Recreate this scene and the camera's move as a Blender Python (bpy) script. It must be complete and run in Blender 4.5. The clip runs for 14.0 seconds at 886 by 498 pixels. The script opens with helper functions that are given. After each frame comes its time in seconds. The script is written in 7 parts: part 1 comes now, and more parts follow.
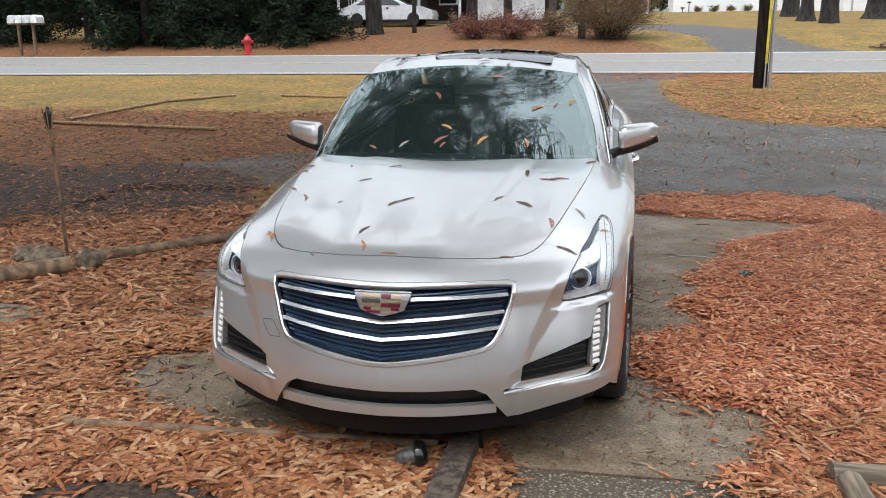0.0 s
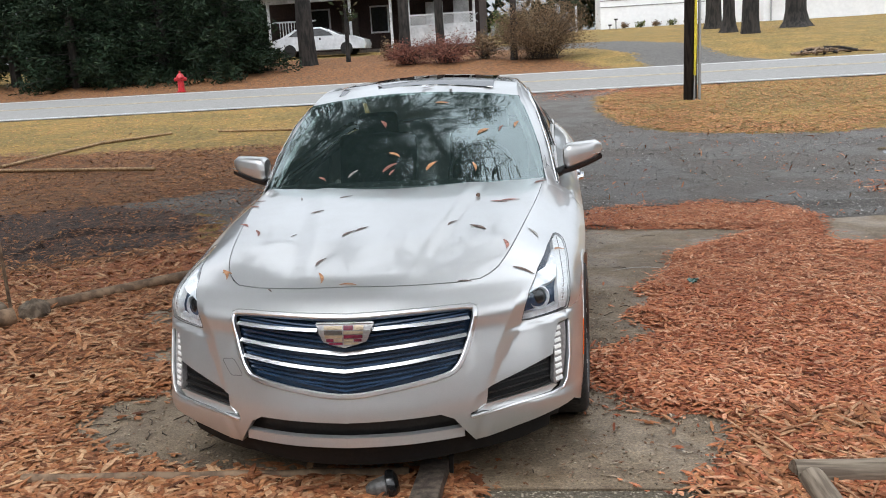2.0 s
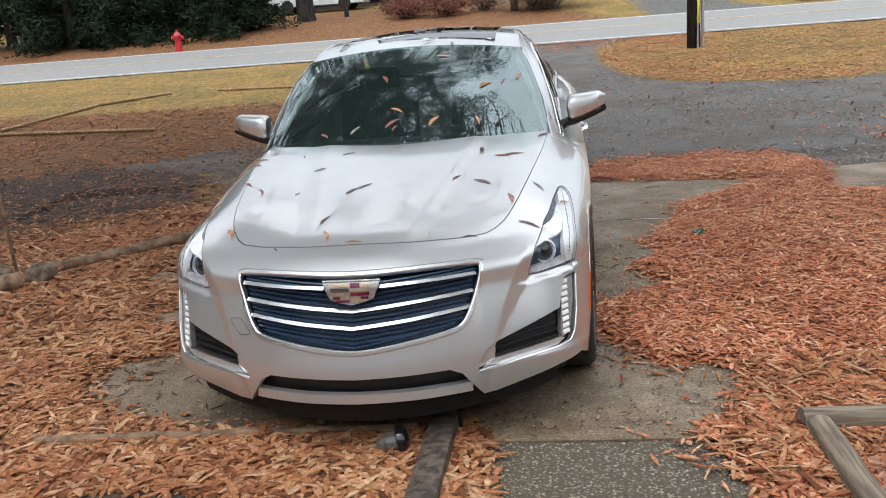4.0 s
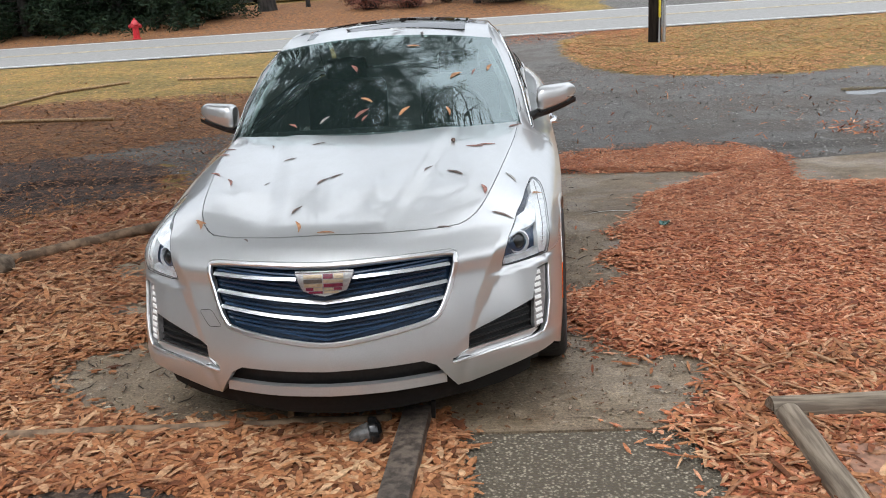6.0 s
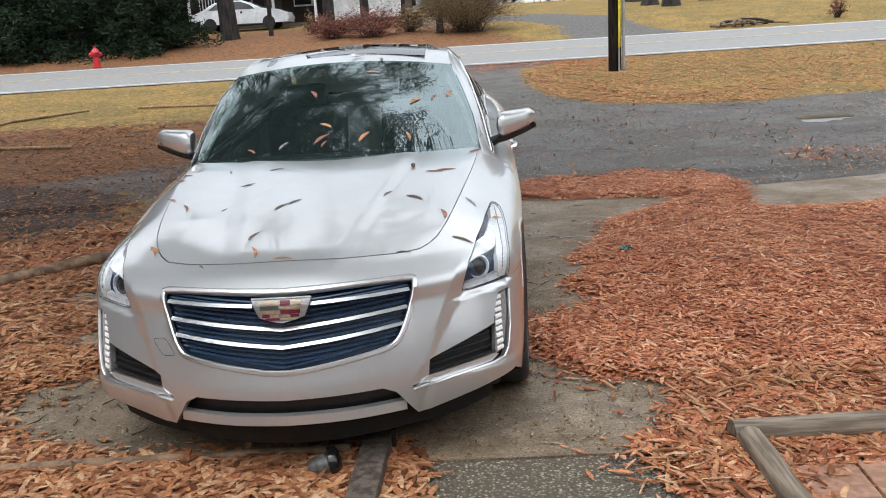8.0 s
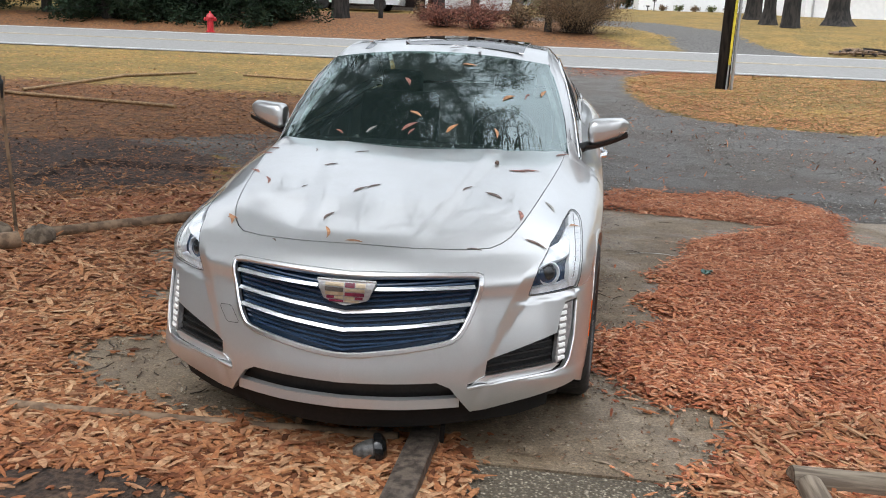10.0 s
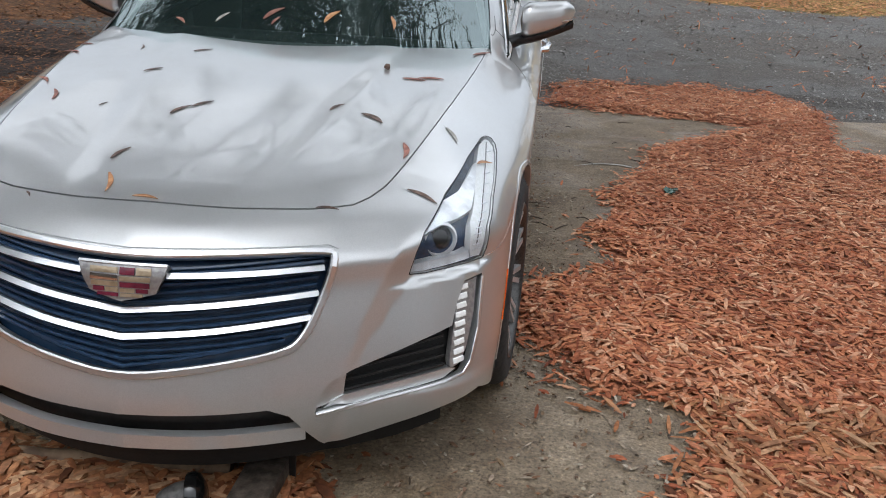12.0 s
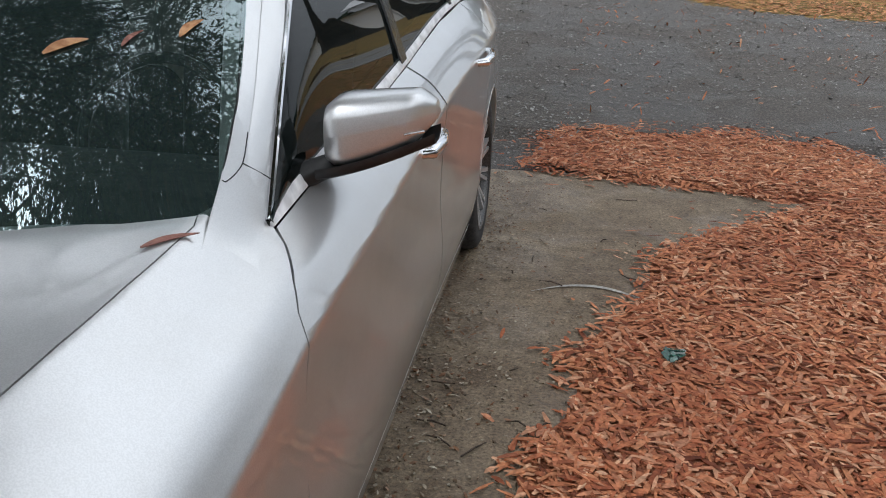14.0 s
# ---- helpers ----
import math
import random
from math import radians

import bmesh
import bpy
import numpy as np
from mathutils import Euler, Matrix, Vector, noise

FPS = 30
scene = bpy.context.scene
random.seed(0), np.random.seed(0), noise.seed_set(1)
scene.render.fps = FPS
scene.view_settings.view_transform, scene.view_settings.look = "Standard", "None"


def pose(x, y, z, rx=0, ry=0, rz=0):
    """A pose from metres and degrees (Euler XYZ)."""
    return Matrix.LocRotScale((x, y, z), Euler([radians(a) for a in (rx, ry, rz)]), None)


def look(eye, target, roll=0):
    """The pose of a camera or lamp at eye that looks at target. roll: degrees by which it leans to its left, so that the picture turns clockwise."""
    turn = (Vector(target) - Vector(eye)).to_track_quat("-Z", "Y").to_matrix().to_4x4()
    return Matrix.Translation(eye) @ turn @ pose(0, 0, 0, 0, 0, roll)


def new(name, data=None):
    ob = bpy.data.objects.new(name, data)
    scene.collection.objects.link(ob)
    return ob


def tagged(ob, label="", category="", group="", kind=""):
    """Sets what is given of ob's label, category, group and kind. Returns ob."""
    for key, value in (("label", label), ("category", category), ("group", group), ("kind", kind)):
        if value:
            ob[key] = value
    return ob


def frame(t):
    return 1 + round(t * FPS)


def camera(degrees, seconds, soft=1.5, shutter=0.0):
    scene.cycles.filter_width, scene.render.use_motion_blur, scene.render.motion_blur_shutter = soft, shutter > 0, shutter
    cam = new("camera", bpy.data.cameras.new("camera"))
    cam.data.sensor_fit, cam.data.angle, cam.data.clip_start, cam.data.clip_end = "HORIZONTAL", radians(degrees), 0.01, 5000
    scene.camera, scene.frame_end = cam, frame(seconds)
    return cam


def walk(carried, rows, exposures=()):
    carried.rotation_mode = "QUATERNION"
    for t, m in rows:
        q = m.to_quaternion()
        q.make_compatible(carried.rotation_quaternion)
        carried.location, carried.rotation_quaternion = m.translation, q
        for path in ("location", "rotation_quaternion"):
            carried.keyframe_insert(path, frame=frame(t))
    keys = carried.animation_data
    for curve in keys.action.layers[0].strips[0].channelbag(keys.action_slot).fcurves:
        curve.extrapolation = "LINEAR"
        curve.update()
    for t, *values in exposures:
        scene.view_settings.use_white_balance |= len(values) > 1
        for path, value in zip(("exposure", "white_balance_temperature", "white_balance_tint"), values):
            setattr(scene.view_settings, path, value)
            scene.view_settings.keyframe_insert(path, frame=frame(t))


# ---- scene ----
cam = camera(53.91, 14.0, 1.0)
PATH = [
    (0, pose(0.751, -2.832, 1.510, 76.73, 0.52, 10.56)),
    (0.5, pose(0.684, -2.807, 1.505, 75.97, 3.99, 3.22)),
    (1, pose(0.673, -2.811, 1.515, 75.07, 2.01, 5.80)),
    (1.5, pose(0.755, -2.846, 1.519, 75.81, -0.24, 11.29)),
    (2, pose(0.711, -2.853, 1.521, 78.21, 3.25, 6.30)),
    (2.5, pose(0.655, -2.830, 1.509, 75.91, 3.96, 1.01)),
    (3, pose(0.689, -2.850, 1.515, 75.48, 2.07, 7.81)),
    (3.5, pose(0.752, -2.853, 1.517, 76.25, 1.53, 10.97)),
    (4, pose(0.702, -2.840, 1.519, 75.28, 4.40, 6.26)),
    (4.2, pose(0.673, -2.831, 1.518, 75.14, 4.57, 3.41)),
    (6.3, pose(0.647, -2.829, 1.512, 74.58, 3.38, 4.21)),
    (6.5, pose(0.637, -2.844, 1.524, 75.68, 3.68, 6.04)),
    (7, pose(0.742, -2.843, 1.514, 77.17, -2.66, 11.37)),
    (7.5, pose(0.749, -2.832, 1.499, 78.04, -0.16, 7.31)),
    (8, pose(0.673, -2.801, 1.492, 76.31, 3.50, 1.48)),
    (8.5, pose(0.680, -2.811, 1.494, 76.30, 0.88, 7.73)),
    (8.7, pose(0.711, -2.799, 1.500, 76.30, -0.53, 7.83)),
    (10.8, pose(0.688, -2.707, 1.487, 75.38, -2.84, 7.88)),
    (11, pose(0.669, -2.480, 1.463, 71.11, -3.43, 5.93)),
    (11.5, pose(0.683, -2.068, 1.462, 70.49, 2.39, 3.39)),
    (12, pose(0.865, -1.698, 1.443, 68.23, -2.44, 6.19)),
    (12.5, pose(1.017, -1.210, 1.414, 72.23, -4.03, -6.63)),
    (13, pose(1.142, -0.793, 1.396, 70.27, -1.42, -5.31)),
    (13.5, pose(1.242, -0.363, 1.422, 68.18, -5.05, 5.26)),
    (14, pose(1.276, 0.243, 1.439, 68.03, -1.25, 9.04)),
]
walk(cam, PATH, [(0, 1.64, 6200, 10), (8.7, 1.64, 6200, 10), (11, 1.64, 6150, 10), (11.5, 1.43, 6100, 10), (12.5, 1.34, 6100, 10), (13, 1.39, 6100, 10), (13.5, 1.36, 6100, 10), (14, 1.28, 6100, 10)])

# ---- sky and sun: an overcast winter day ----
world = bpy.data.worlds.new("overcast_sky")
scene.world = world
world.use_nodes = True
wn, wl = world.node_tree.nodes, world.node_tree.links
sky = wn.new("ShaderNodeTexSky")
sky.sky_type = "NISHITA"
sky.sun_disc = False
sky.sun_elevation = radians(70)
sky.sun_rotation = radians(200)
sky.dust_density = 4.0
pale = wn.new("ShaderNodeHueSaturation")
pale.inputs["Saturation"].default_value = 0.10
wl.new(sky.outputs[0], pale.inputs["Color"])
cloud = wn.new("ShaderNodeMix")
cloud.data_type = "RGBA"
cloud.inputs[0].default_value = 0.6
cloud.inputs[7].default_value = (2.6, 2.8, 3.0, 1)
wl.new(pale.outputs[0], cloud.inputs[6])
height = wn.new("ShaderNodeTexGradient")
height.texture_mapping.mapping_x = "Z"
deck = wn.new("ShaderNodeMapRange")
deck.inputs["To Min"].default_value, deck.inputs["To Max"].default_value = 0.5, 1.3
wl.new(height.outputs["Fac"], deck.inputs["Value"])
billow = wn.new("ShaderNodeTexNoise")
billow.inputs["Scale"].default_value, billow.inputs["Detail"].default_value = 4.0, 4.0
puff = wn.new("ShaderNodeMapRange")
puff.inputs["From Min"].default_value, puff.inputs["From Max"].default_value = 0.3, 0.7
puff.inputs["To Min"].default_value, puff.inputs["To Max"].default_value = 0.82, 1.16
wl.new(billow.outputs["Fac"], puff.inputs["Value"])
both_ways = wn.new("ShaderNodeMath")
both_ways.operation = "MULTIPLY"
wl.new(deck.outputs[0], both_ways.inputs[0])
wl.new(puff.outputs[0], both_ways.inputs[1])
shaded = wn.new("ShaderNodeMix")
shaded.data_type, shaded.blend_type = "RGBA", "MULTIPLY"
shaded.inputs[0].default_value = 1.0
wl.new(cloud.outputs[2], shaded.inputs[6])
wl.new(both_ways.outputs[0], shaded.inputs[7])
wl.new(shaded.outputs[2], wn["Background"].inputs[0])
wn["Background"].inputs[1].default_value = 0.15
sun_data = bpy.data.lights.new("sun", "SUN")
sun_data.energy = 0.5
sun_data.angle = radians(150)
sun_data.color = (1.0, 0.95, 0.88)
sun = new("sun", sun_data)
sun.matrix_world = look((-3, -9, 26), (0, 0, 0))

# ---- materials ----
def material(name, rough=0.6, metal=0.0, **extra):
    m = bpy.data.materials.new(name)
    m.use_nodes = True
    b = m.node_tree.nodes["Principled BSDF"]
    b.inputs["Roughness"].default_value = rough
    b.inputs["Metallic"].default_value = metal
    for key, value in extra.items():
        b.inputs[key.replace("_", " ")].default_value = value
    return m, m.node_tree.nodes, m.node_tree.links, b


def place(nodes, links, stretch=(1, 1, 1)):
    """Coordinates at real size, stretched along an axis for grain."""
    g = nodes.new("ShaderNodeNewGeometry")
    v = nodes.new("ShaderNodeMapping")
    v.inputs["Scale"].default_value = stretch
    links.new(g.outputs["Position"], v.inputs["Vector"])
    return v.outputs[0]


def noisy(nodes, links, at, scale, detail=4.0, rough=0.55):
    n = nodes.new("ShaderNodeTexNoise")
    n.inputs["Scale"].default_value, n.inputs["Detail"].default_value, n.inputs["Roughness"].default_value = scale, detail, rough
    links.new(at, n.inputs["Vector"])
    m = nodes.new("ShaderNodeMapRange")
    m.inputs["From Min"].default_value, m.inputs["From Max"].default_value = 0.24, 0.76
    links.new(n.outputs["Fac"], m.inputs["Value"])
    return m.outputs[0]


def ramp(nodes, links, fac, *stops):
    r = nodes.new("ShaderNodeValToRGB")
    e = r.color_ramp.elements
    while len(e) < len(stops):
        e.new(0.5)
    for k, (pos, col) in zip(e, stops):
        k.position, k.color = pos, (*col, 1)
    links.new(fac, r.inputs[0])
    return r.outputs[0]


def blend(nodes, links, fac, a, b, kind="MIX"):
    m = nodes.new("ShaderNodeMix")
    m.data_type, m.blend_type = "RGBA", kind
    for socket, v in ((m.inputs[0], fac), (m.inputs[6], a), (m.inputs[7], b)):
        if hasattr(v, "is_linked"):
            links.new(v, socket)
        elif isinstance(v, tuple):
            socket.default_value = (*v, 1)
        else:
            socket.default_value = v
    return m.outputs[2]


def bumpy(nodes, links, bsdf, height, strength, distance=0.01):
    b = nodes.new("ShaderNodeBump")
    b.inputs["Strength"].default_value, b.inputs["Distance"].default_value = strength, distance
    links.new(height, b.inputs["Height"])
    links.new(b.outputs[0], bsdf.inputs["Normal"])


def simple(name, dark, light, scale=20.0, rough=0.6, metal=0.0, bump=0.2, stretch=(1, 1, 1), patch=(0.75, 1.12), **extra):
    """A surface of two tones in fine and coarse patches, with slight relief."""
    m, n, l, b = material(name, rough, metal, **extra)
    at = place(n, l, stretch)
    fine, coarse = noisy(n, l, at, scale, 5), noisy(n, l, at, scale * 0.13, 2)
    c = ramp(n, l, fine, (0.3, dark), (0.7, light))
    if metal > .2:
        patch = (0.96, 1.02)
    c2 = ramp(n, l, coarse, (0.3, (patch[0],) * 3), (0.75, (patch[1],) * 3))
    l.new(blend(n, l, 1.0, c, c2, "MULTIPLY"), b.inputs["Base Color"])
    if bump:
        bumpy(n, l, b, fine, bump, 0.006)
    return m


def per_piece(name, cols, rough=0.75, by="Random Per Island", scale=60.0, thin=0.0, **extra):
    """A colour that differs from piece to piece."""
    m, n, l, b = material(name, rough, **extra)
    if by == "Random Per Island":
        src = n.new("ShaderNodeNewGeometry").outputs[by]
    else:
        src = n.new("ShaderNodeObjectInfo").outputs["Random"]
    steps = [(i / max(1, len(cols) - 1), c) for i, c in enumerate(cols)]
    c = ramp(n, l, src, *steps)
    at = place(n, l)
    grain = ramp(n, l, noisy(n, l, at, scale, 3), (0.3, (0.7, 0.7, 0.7)), (0.75, (1.15, 1.15, 1.15)))
    zone = ramp(n, l, noisy(n, l, at, 1.4, 3), (0.25, (0.84, 0.78, 0.76)), (0.75, (1.06, 1.1, 1.1)))
    l.new(blend(n, l, 1.0, blend(n, l, 1.0, c, grain, "MULTIPLY"), zone, "MULTIPLY"), b.inputs["Base Color"])
    if thin:
        through_light, both_ways = n.new("ShaderNodeBsdfTranslucent"), n.new("ShaderNodeMixShader")
        l.new(c, through_light.inputs[0])
        both_ways.inputs[0].default_value = thin
        l.new(b.outputs[0], both_ways.inputs[1])
        l.new(through_light.outputs[0], both_ways.inputs[2])
        l.new(both_ways.outputs[0], n["Material Output"].inputs[0])
    return m


def flat_black(name, v=0.012, rough=0.5):
    return simple(name, (v * .8,) * 3, (v * 1.3,) * 3, 80, rough, bump=0.05)


# car paint: pale silver flake under clear lacquer, with dried rain marks
PAINT, n, l, b = material("silver_paint", 0.4, 0.78)
at = place(n, l)
flake = noisy(n, l, at, 420, 3)
dirt = noisy(n, l, at, 7, 6, 0.7)
c = ramp(n, l, flake, (0.3, (0.58, 0.585, 0.585)), (0.7, (0.65, 0.655, 0.655)))
c2 = ramp(n, l, dirt, (0.2, (0.975, 0.97, 0.96)), (0.7, (1.0, 1.0, 1.0)))
l.new(blend(n, l, 1.0, c, c2, "MULTIPLY"), b.inputs["Base Color"])
l.new(ramp(n, l, dirt, (0.2, (0.37,) * 3), (0.8, (0.31,) * 3)), b.inputs["Roughness"])
b.inputs["Coat Weight"].default_value = 1.0
b.inputs["Coat Roughness"].default_value = 0.04
b.inputs["Coat IOR"].default_value = 1.65

BRIGHT = simple("bright_trim", (0.88, 0.89, 0.90), (0.92, 0.92, 0.93), 150, 0.3, 1.0, 0)
SILVERPLASTIC = simple("silvered_plastic", (0.84, 0.85, 0.86), (0.88, 0.89, 0.90), 150, 0.3, 0.0, 0)
LAMPBACK = simple("blue_black_lamp_back", (0.015, 0.035, 0.07), (0.04, 0.075, 0.14), 60, 0.3, 0.0, 0.05)
CHROME = simple("chrome", (0.76, 0.77, 0.79), (0.80, 0.81, 0.83), 200, 0.1, 1.0, 0)
WHEELALLOY = simple("wheel_alloy", (.46, .46, .46), (.52, .52, .52), 120, .3, .5, 0)
# darker copy of the alloy, for the shaded barrel behind the spokes
SHADEALLOY = simple("shaded_alloy", (.06, .058, .056), (.10, .097, .094), 120, .35, .8, 0)
SATIN = simple("satin_alloy", (0.60, 0.59, 0.58), (0.66, 0.65, 0.64), 120, 0.25, 1.0, 0)
BLACK = flat_black("black_plastic", 0.012, 0.45)
GLOSSBLACK = flat_black("gloss_black", 0.010, 0.12)
DARKSHELL = flat_black("dark_underbody", 0.006, 0.9)
RUBBER = simple("tyre_rubber", (0.012, 0.012, 0.013), (0.03, 0.029, 0.028), 60, 0.75, bump=0.15)
# dark plastic with the blue of the reflected sky put into its colour
GRILLE, n, l, b = material("sky_blue_grille_plastic", 0.3)
at = place(n, l)
l.new(ramp(n, l, noisy(n, l, at, 40, 3), (0.3, (0.010, 0.026, 0.055)), (0.7, (0.018, 0.042, 0.085))), b.inputs["Base Color"])



def pane(name, tint, ior, rough=0.0, sheen=(1, 1, 1), haze=0.0):
    """A thin pane: tinted see-through with a mirror-like sheen that grows at low angles."""
    m = bpy.data.materials.new(name)
    m.use_nodes = True
    n, l = m.node_tree.nodes, m.node_tree.links
    n.remove(n["Principled BSDF"])
    clear, shine, mixer, fres = n.new("ShaderNodeBsdfTransparent"), n.new("ShaderNodeBsdfGlossy"), n.new("ShaderNodeMixShader"), n.new("ShaderNodeFresnel")
    clear.inputs[0].default_value = (*tint, 1)
    shine.inputs["Roughness"].default_value = rough
    shine.inputs["Color"].default_value = (*sheen, 1)
    fres.inputs[0].default_value = ior
    l.new(fres.outputs[0], mixer.inputs[0])
    l.new(clear.outputs[0], mixer.inputs[1])
    l.new(shine.outputs[0], mixer.inputs[2])
    last = mixer.outputs[0]
    # a teal tone mixed in, standing in for light scattered in the glass
    if haze:
        haze_tone, veil = n.new("ShaderNodeBsdfDiffuse"), n.new("ShaderNodeMixShader")
        haze_tone.inputs[0].default_value = (.30, .47, .45, 1)
        veil.inputs[0].default_value = haze
        l.new(last, veil.inputs[1])
        l.new(haze_tone.outputs[0], veil.inputs[2])
        last = veil.outputs[0]
    l.new(last, n["Material Output"].inputs[0])
    return m


GLASS = pane("car_glass", (.40, .52, .50), 2.6, 0.0, (.84, .98, 1.0), 0.035)
TINT = pane("dark_side_glass", (.08, .10, .096), 1.28, haze=0.012)
ROOFGLASS = pane("dark_roof_glass", (.05, .06, .06), 2.6)
LENS = pane("clear_lens", (.92, .94, .96), 1.45)
LED, n, l, b = material("frosted_led", 0.2, IOR=1.5)
at = place(n, l)
l.new(ramp(n, l, noisy(n, l, at, 90, 2), (0.3, (0.83, 0.83, 0.80)), (0.7, (0.90, 0.90, 0.89))), b.inputs["Base Color"])
AMBER = simple("amber_reflector", (0.75, 0.10, 0.01), (0.9, 0.18, 0.02), 200, 0.15, 0.0, 0.1)
RUBY = simple("ruby_enamel", (0.10, 0.012, 0.03), (0.16, 0.02, 0.04), 60, 0.2)
GOLD = simple("gold_enamel", (0.36, 0.28, 0.18), (0.46, 0.37, 0.26), 60, 0.3, 0.5)
CRESTGREY = simple("crest_grey", (.30, .29, .29), (.40, .39, .38), 80, .3, .6)
SMOKE = simple("smoky_plastic", (.05, .047, .043), (.12, .113, .105), 60, .35)
TRIM = simple("dark_interior", (0.03, 0.031, 0.032), (0.05, 0.05, 0.05), 30, 0.8)

# ---- building tools ----
from mathutils.geometry import delaunay_2d_cdt


def root(name, at, label, category, group="", kind=""):
    """A thing: an empty at its base, which carries its parts."""
    e = new(name)
    e.empty_display_size = 0.1
    e.location = at
    return tagged(e, label, category, group, kind)


def mesh_ob(name, verts, faces, mat, parent=None, label="", smooth=True, normals=None):
    """One mesh object from vertices in world metres."""
    me = bpy.data.meshes.new(name)
    verts = np.asarray(verts, float)
    me.from_pydata(verts.tolist(), [], [tuple(int(i) for i in f) for f in faces])
    me.materials.append(mat)
    if smooth:
        me.polygons.foreach_set("use_smooth", [True] * len(me.polygons))
    if normals is not None:
        me.normals_split_custom_set_from_vertices([tuple(v) for v in normals])
    ob = new(name, me)
    if parent is not None:
        ob.parent = parent
        if parent.data is None:
            ob.matrix_parent_inverse = Matrix.Translation(-parent.location)
    if label:
        ob["label"] = label
    return ob


def part(name, bm, mat, parent=None, label="", smooth=False):
    """One mesh object from a bmesh in world metres, under a thing or part."""
    me = bpy.data.meshes.new(name)
    bm.normal_update()
    bm.to_mesh(me)
    bm.free()
    me.materials.append(mat)
    if smooth:
        me.polygons.foreach_set("use_smooth", [True] * len(me.polygons))
        me.set_sharp_from_angle(angle=radians(40))
    ob = new(name, me)
    if parent is not None:
        ob.parent = parent
        if parent.data is None:
            ob.matrix_parent_inverse = Matrix.Translation(-parent.location)
    if label:
        ob["label"] = label
    return ob


def block(bm, m, size, bevel=0.0, segments=2):
    """A bevelled block of that size round the pose m."""
    got = bmesh.ops.create_cube(bm, size=1.0, matrix=m @ Matrix.Diagonal((*size, 1)))
    if bevel:
        edges = list({e for v in got["verts"] for e in v.link_edges})
        bmesh.ops.bevel(bm, geom=edges, offset=bevel, segments=segments, affect="EDGES", profile=0.6)


def tube(bm, points, radii, sides=10, caps=True):
    """A round limb along points, with a radius at each."""
    pts = [Vector(p) for p in points]
    rings = []
    side = None
    for i, p in enumerate(pts):
        d = (pts[min(i + 1, len(pts) - 1)] - pts[max(i - 1, 0)]).normalized()
        if side is None:
            side = d.orthogonal().normalized()
        side = (side - d * side.dot(d)).normalized()
        up = d.cross(side)
        rings.append([bm.verts.new(p + (side * math.cos(a) + up * math.sin(a)) * radii[i])
                      for a in (2 * math.pi * k / sides for k in range(sides))])
    for a, b in zip(rings, rings[1:]):
        for k in range(sides):
            bm.faces.new((a[k], a[(k + 1) % sides], b[(k + 1) % sides], b[k]))
    if caps:
        bm.faces.new(list(reversed(rings[0])))
        bm.faces.new(rings[-1])


def lathe(bm, profile, m, sides=24):
    """A turned form from (radius, height) pairs about the z axis of the pose m."""
    rings = []
    for r, h in profile:
        rings.append([bm.verts.new(m @ Vector((r * math.cos(a), r * math.sin(a), h)))
                      for a in (2 * math.pi * k / sides for k in range(sides))])
    for a, b in zip(rings, rings[1:]):
        for k in range(sides):
            bm.faces.new((a[k], a[(k + 1) % sides], b[(k + 1) % sides], b[k]))
    for ring in (rings[0], rings[-1]):
        if (ring[0].co - ring[sides // 2].co).length > 0.002:
            bm.faces.new(ring)


def in_poly(poly, pts):
    """Which points lie in a polygon."""
    poly, pts = np.asarray(poly, float), np.asarray(pts, float)
    got = np.zeros(len(pts), bool)
    a = poly
    b = np.roll(poly, -1, 0)
    for (x0, y0), (x1, y1) in zip(a, b):
        if y0 == y1:
            continue
        cross = ((y0 > pts[:, 1]) != (y1 > pts[:, 1])) & (pts[:, 0] < (x1 - x0) * (pts[:, 1] - y0) / (y1 - y0) + x0)
        got ^= cross
    return got


def edge_gap(poly, pts):
    """Distance of points from a polygon's edge, above zero inside."""
    poly, pts = np.asarray(poly, float), np.asarray(pts, float)
    best = np.full(len(pts), 1e9)
    for a, b in zip(poly, np.roll(poly, -1, 0)):
        d = b - a
        s = np.clip(((pts - a) @ d) / max(d @ d, 1e-12), 0, 1)
        best = np.minimum(best, np.linalg.norm(pts - a - s[:, None] * d, axis=1))
    return np.where(in_poly(poly, pts), best, -best)


def finer(poly, step, closed=True):
    """More points along a polygon's edges."""
    poly = [np.asarray(p, float) for p in poly]
    out = []
    for a, b in zip(poly, poly[1:] + poly[:1] if closed else poly[1:]):
        k = max(1, int(np.ceil(np.linalg.norm(b - a) / step)))
        out += [a + (b - a) * i / k for i in range(k)]
    if not closed:
        out.append(poly[-1])
    return np.array(out)


def rounder(poly, times=2, closed=True):
    """Corners cut, so that a polygon turns into a soft outline."""
    p = np.asarray(poly, float)
    for _ in range(times):
        q = np.roll(p, -1, 0)
        new_p = np.empty((2 * len(p), p.shape[1]))
        new_p[0::2], new_p[1::2] = p * .75 + q * .25, p * .25 + q * .75
        p = new_p
    return p


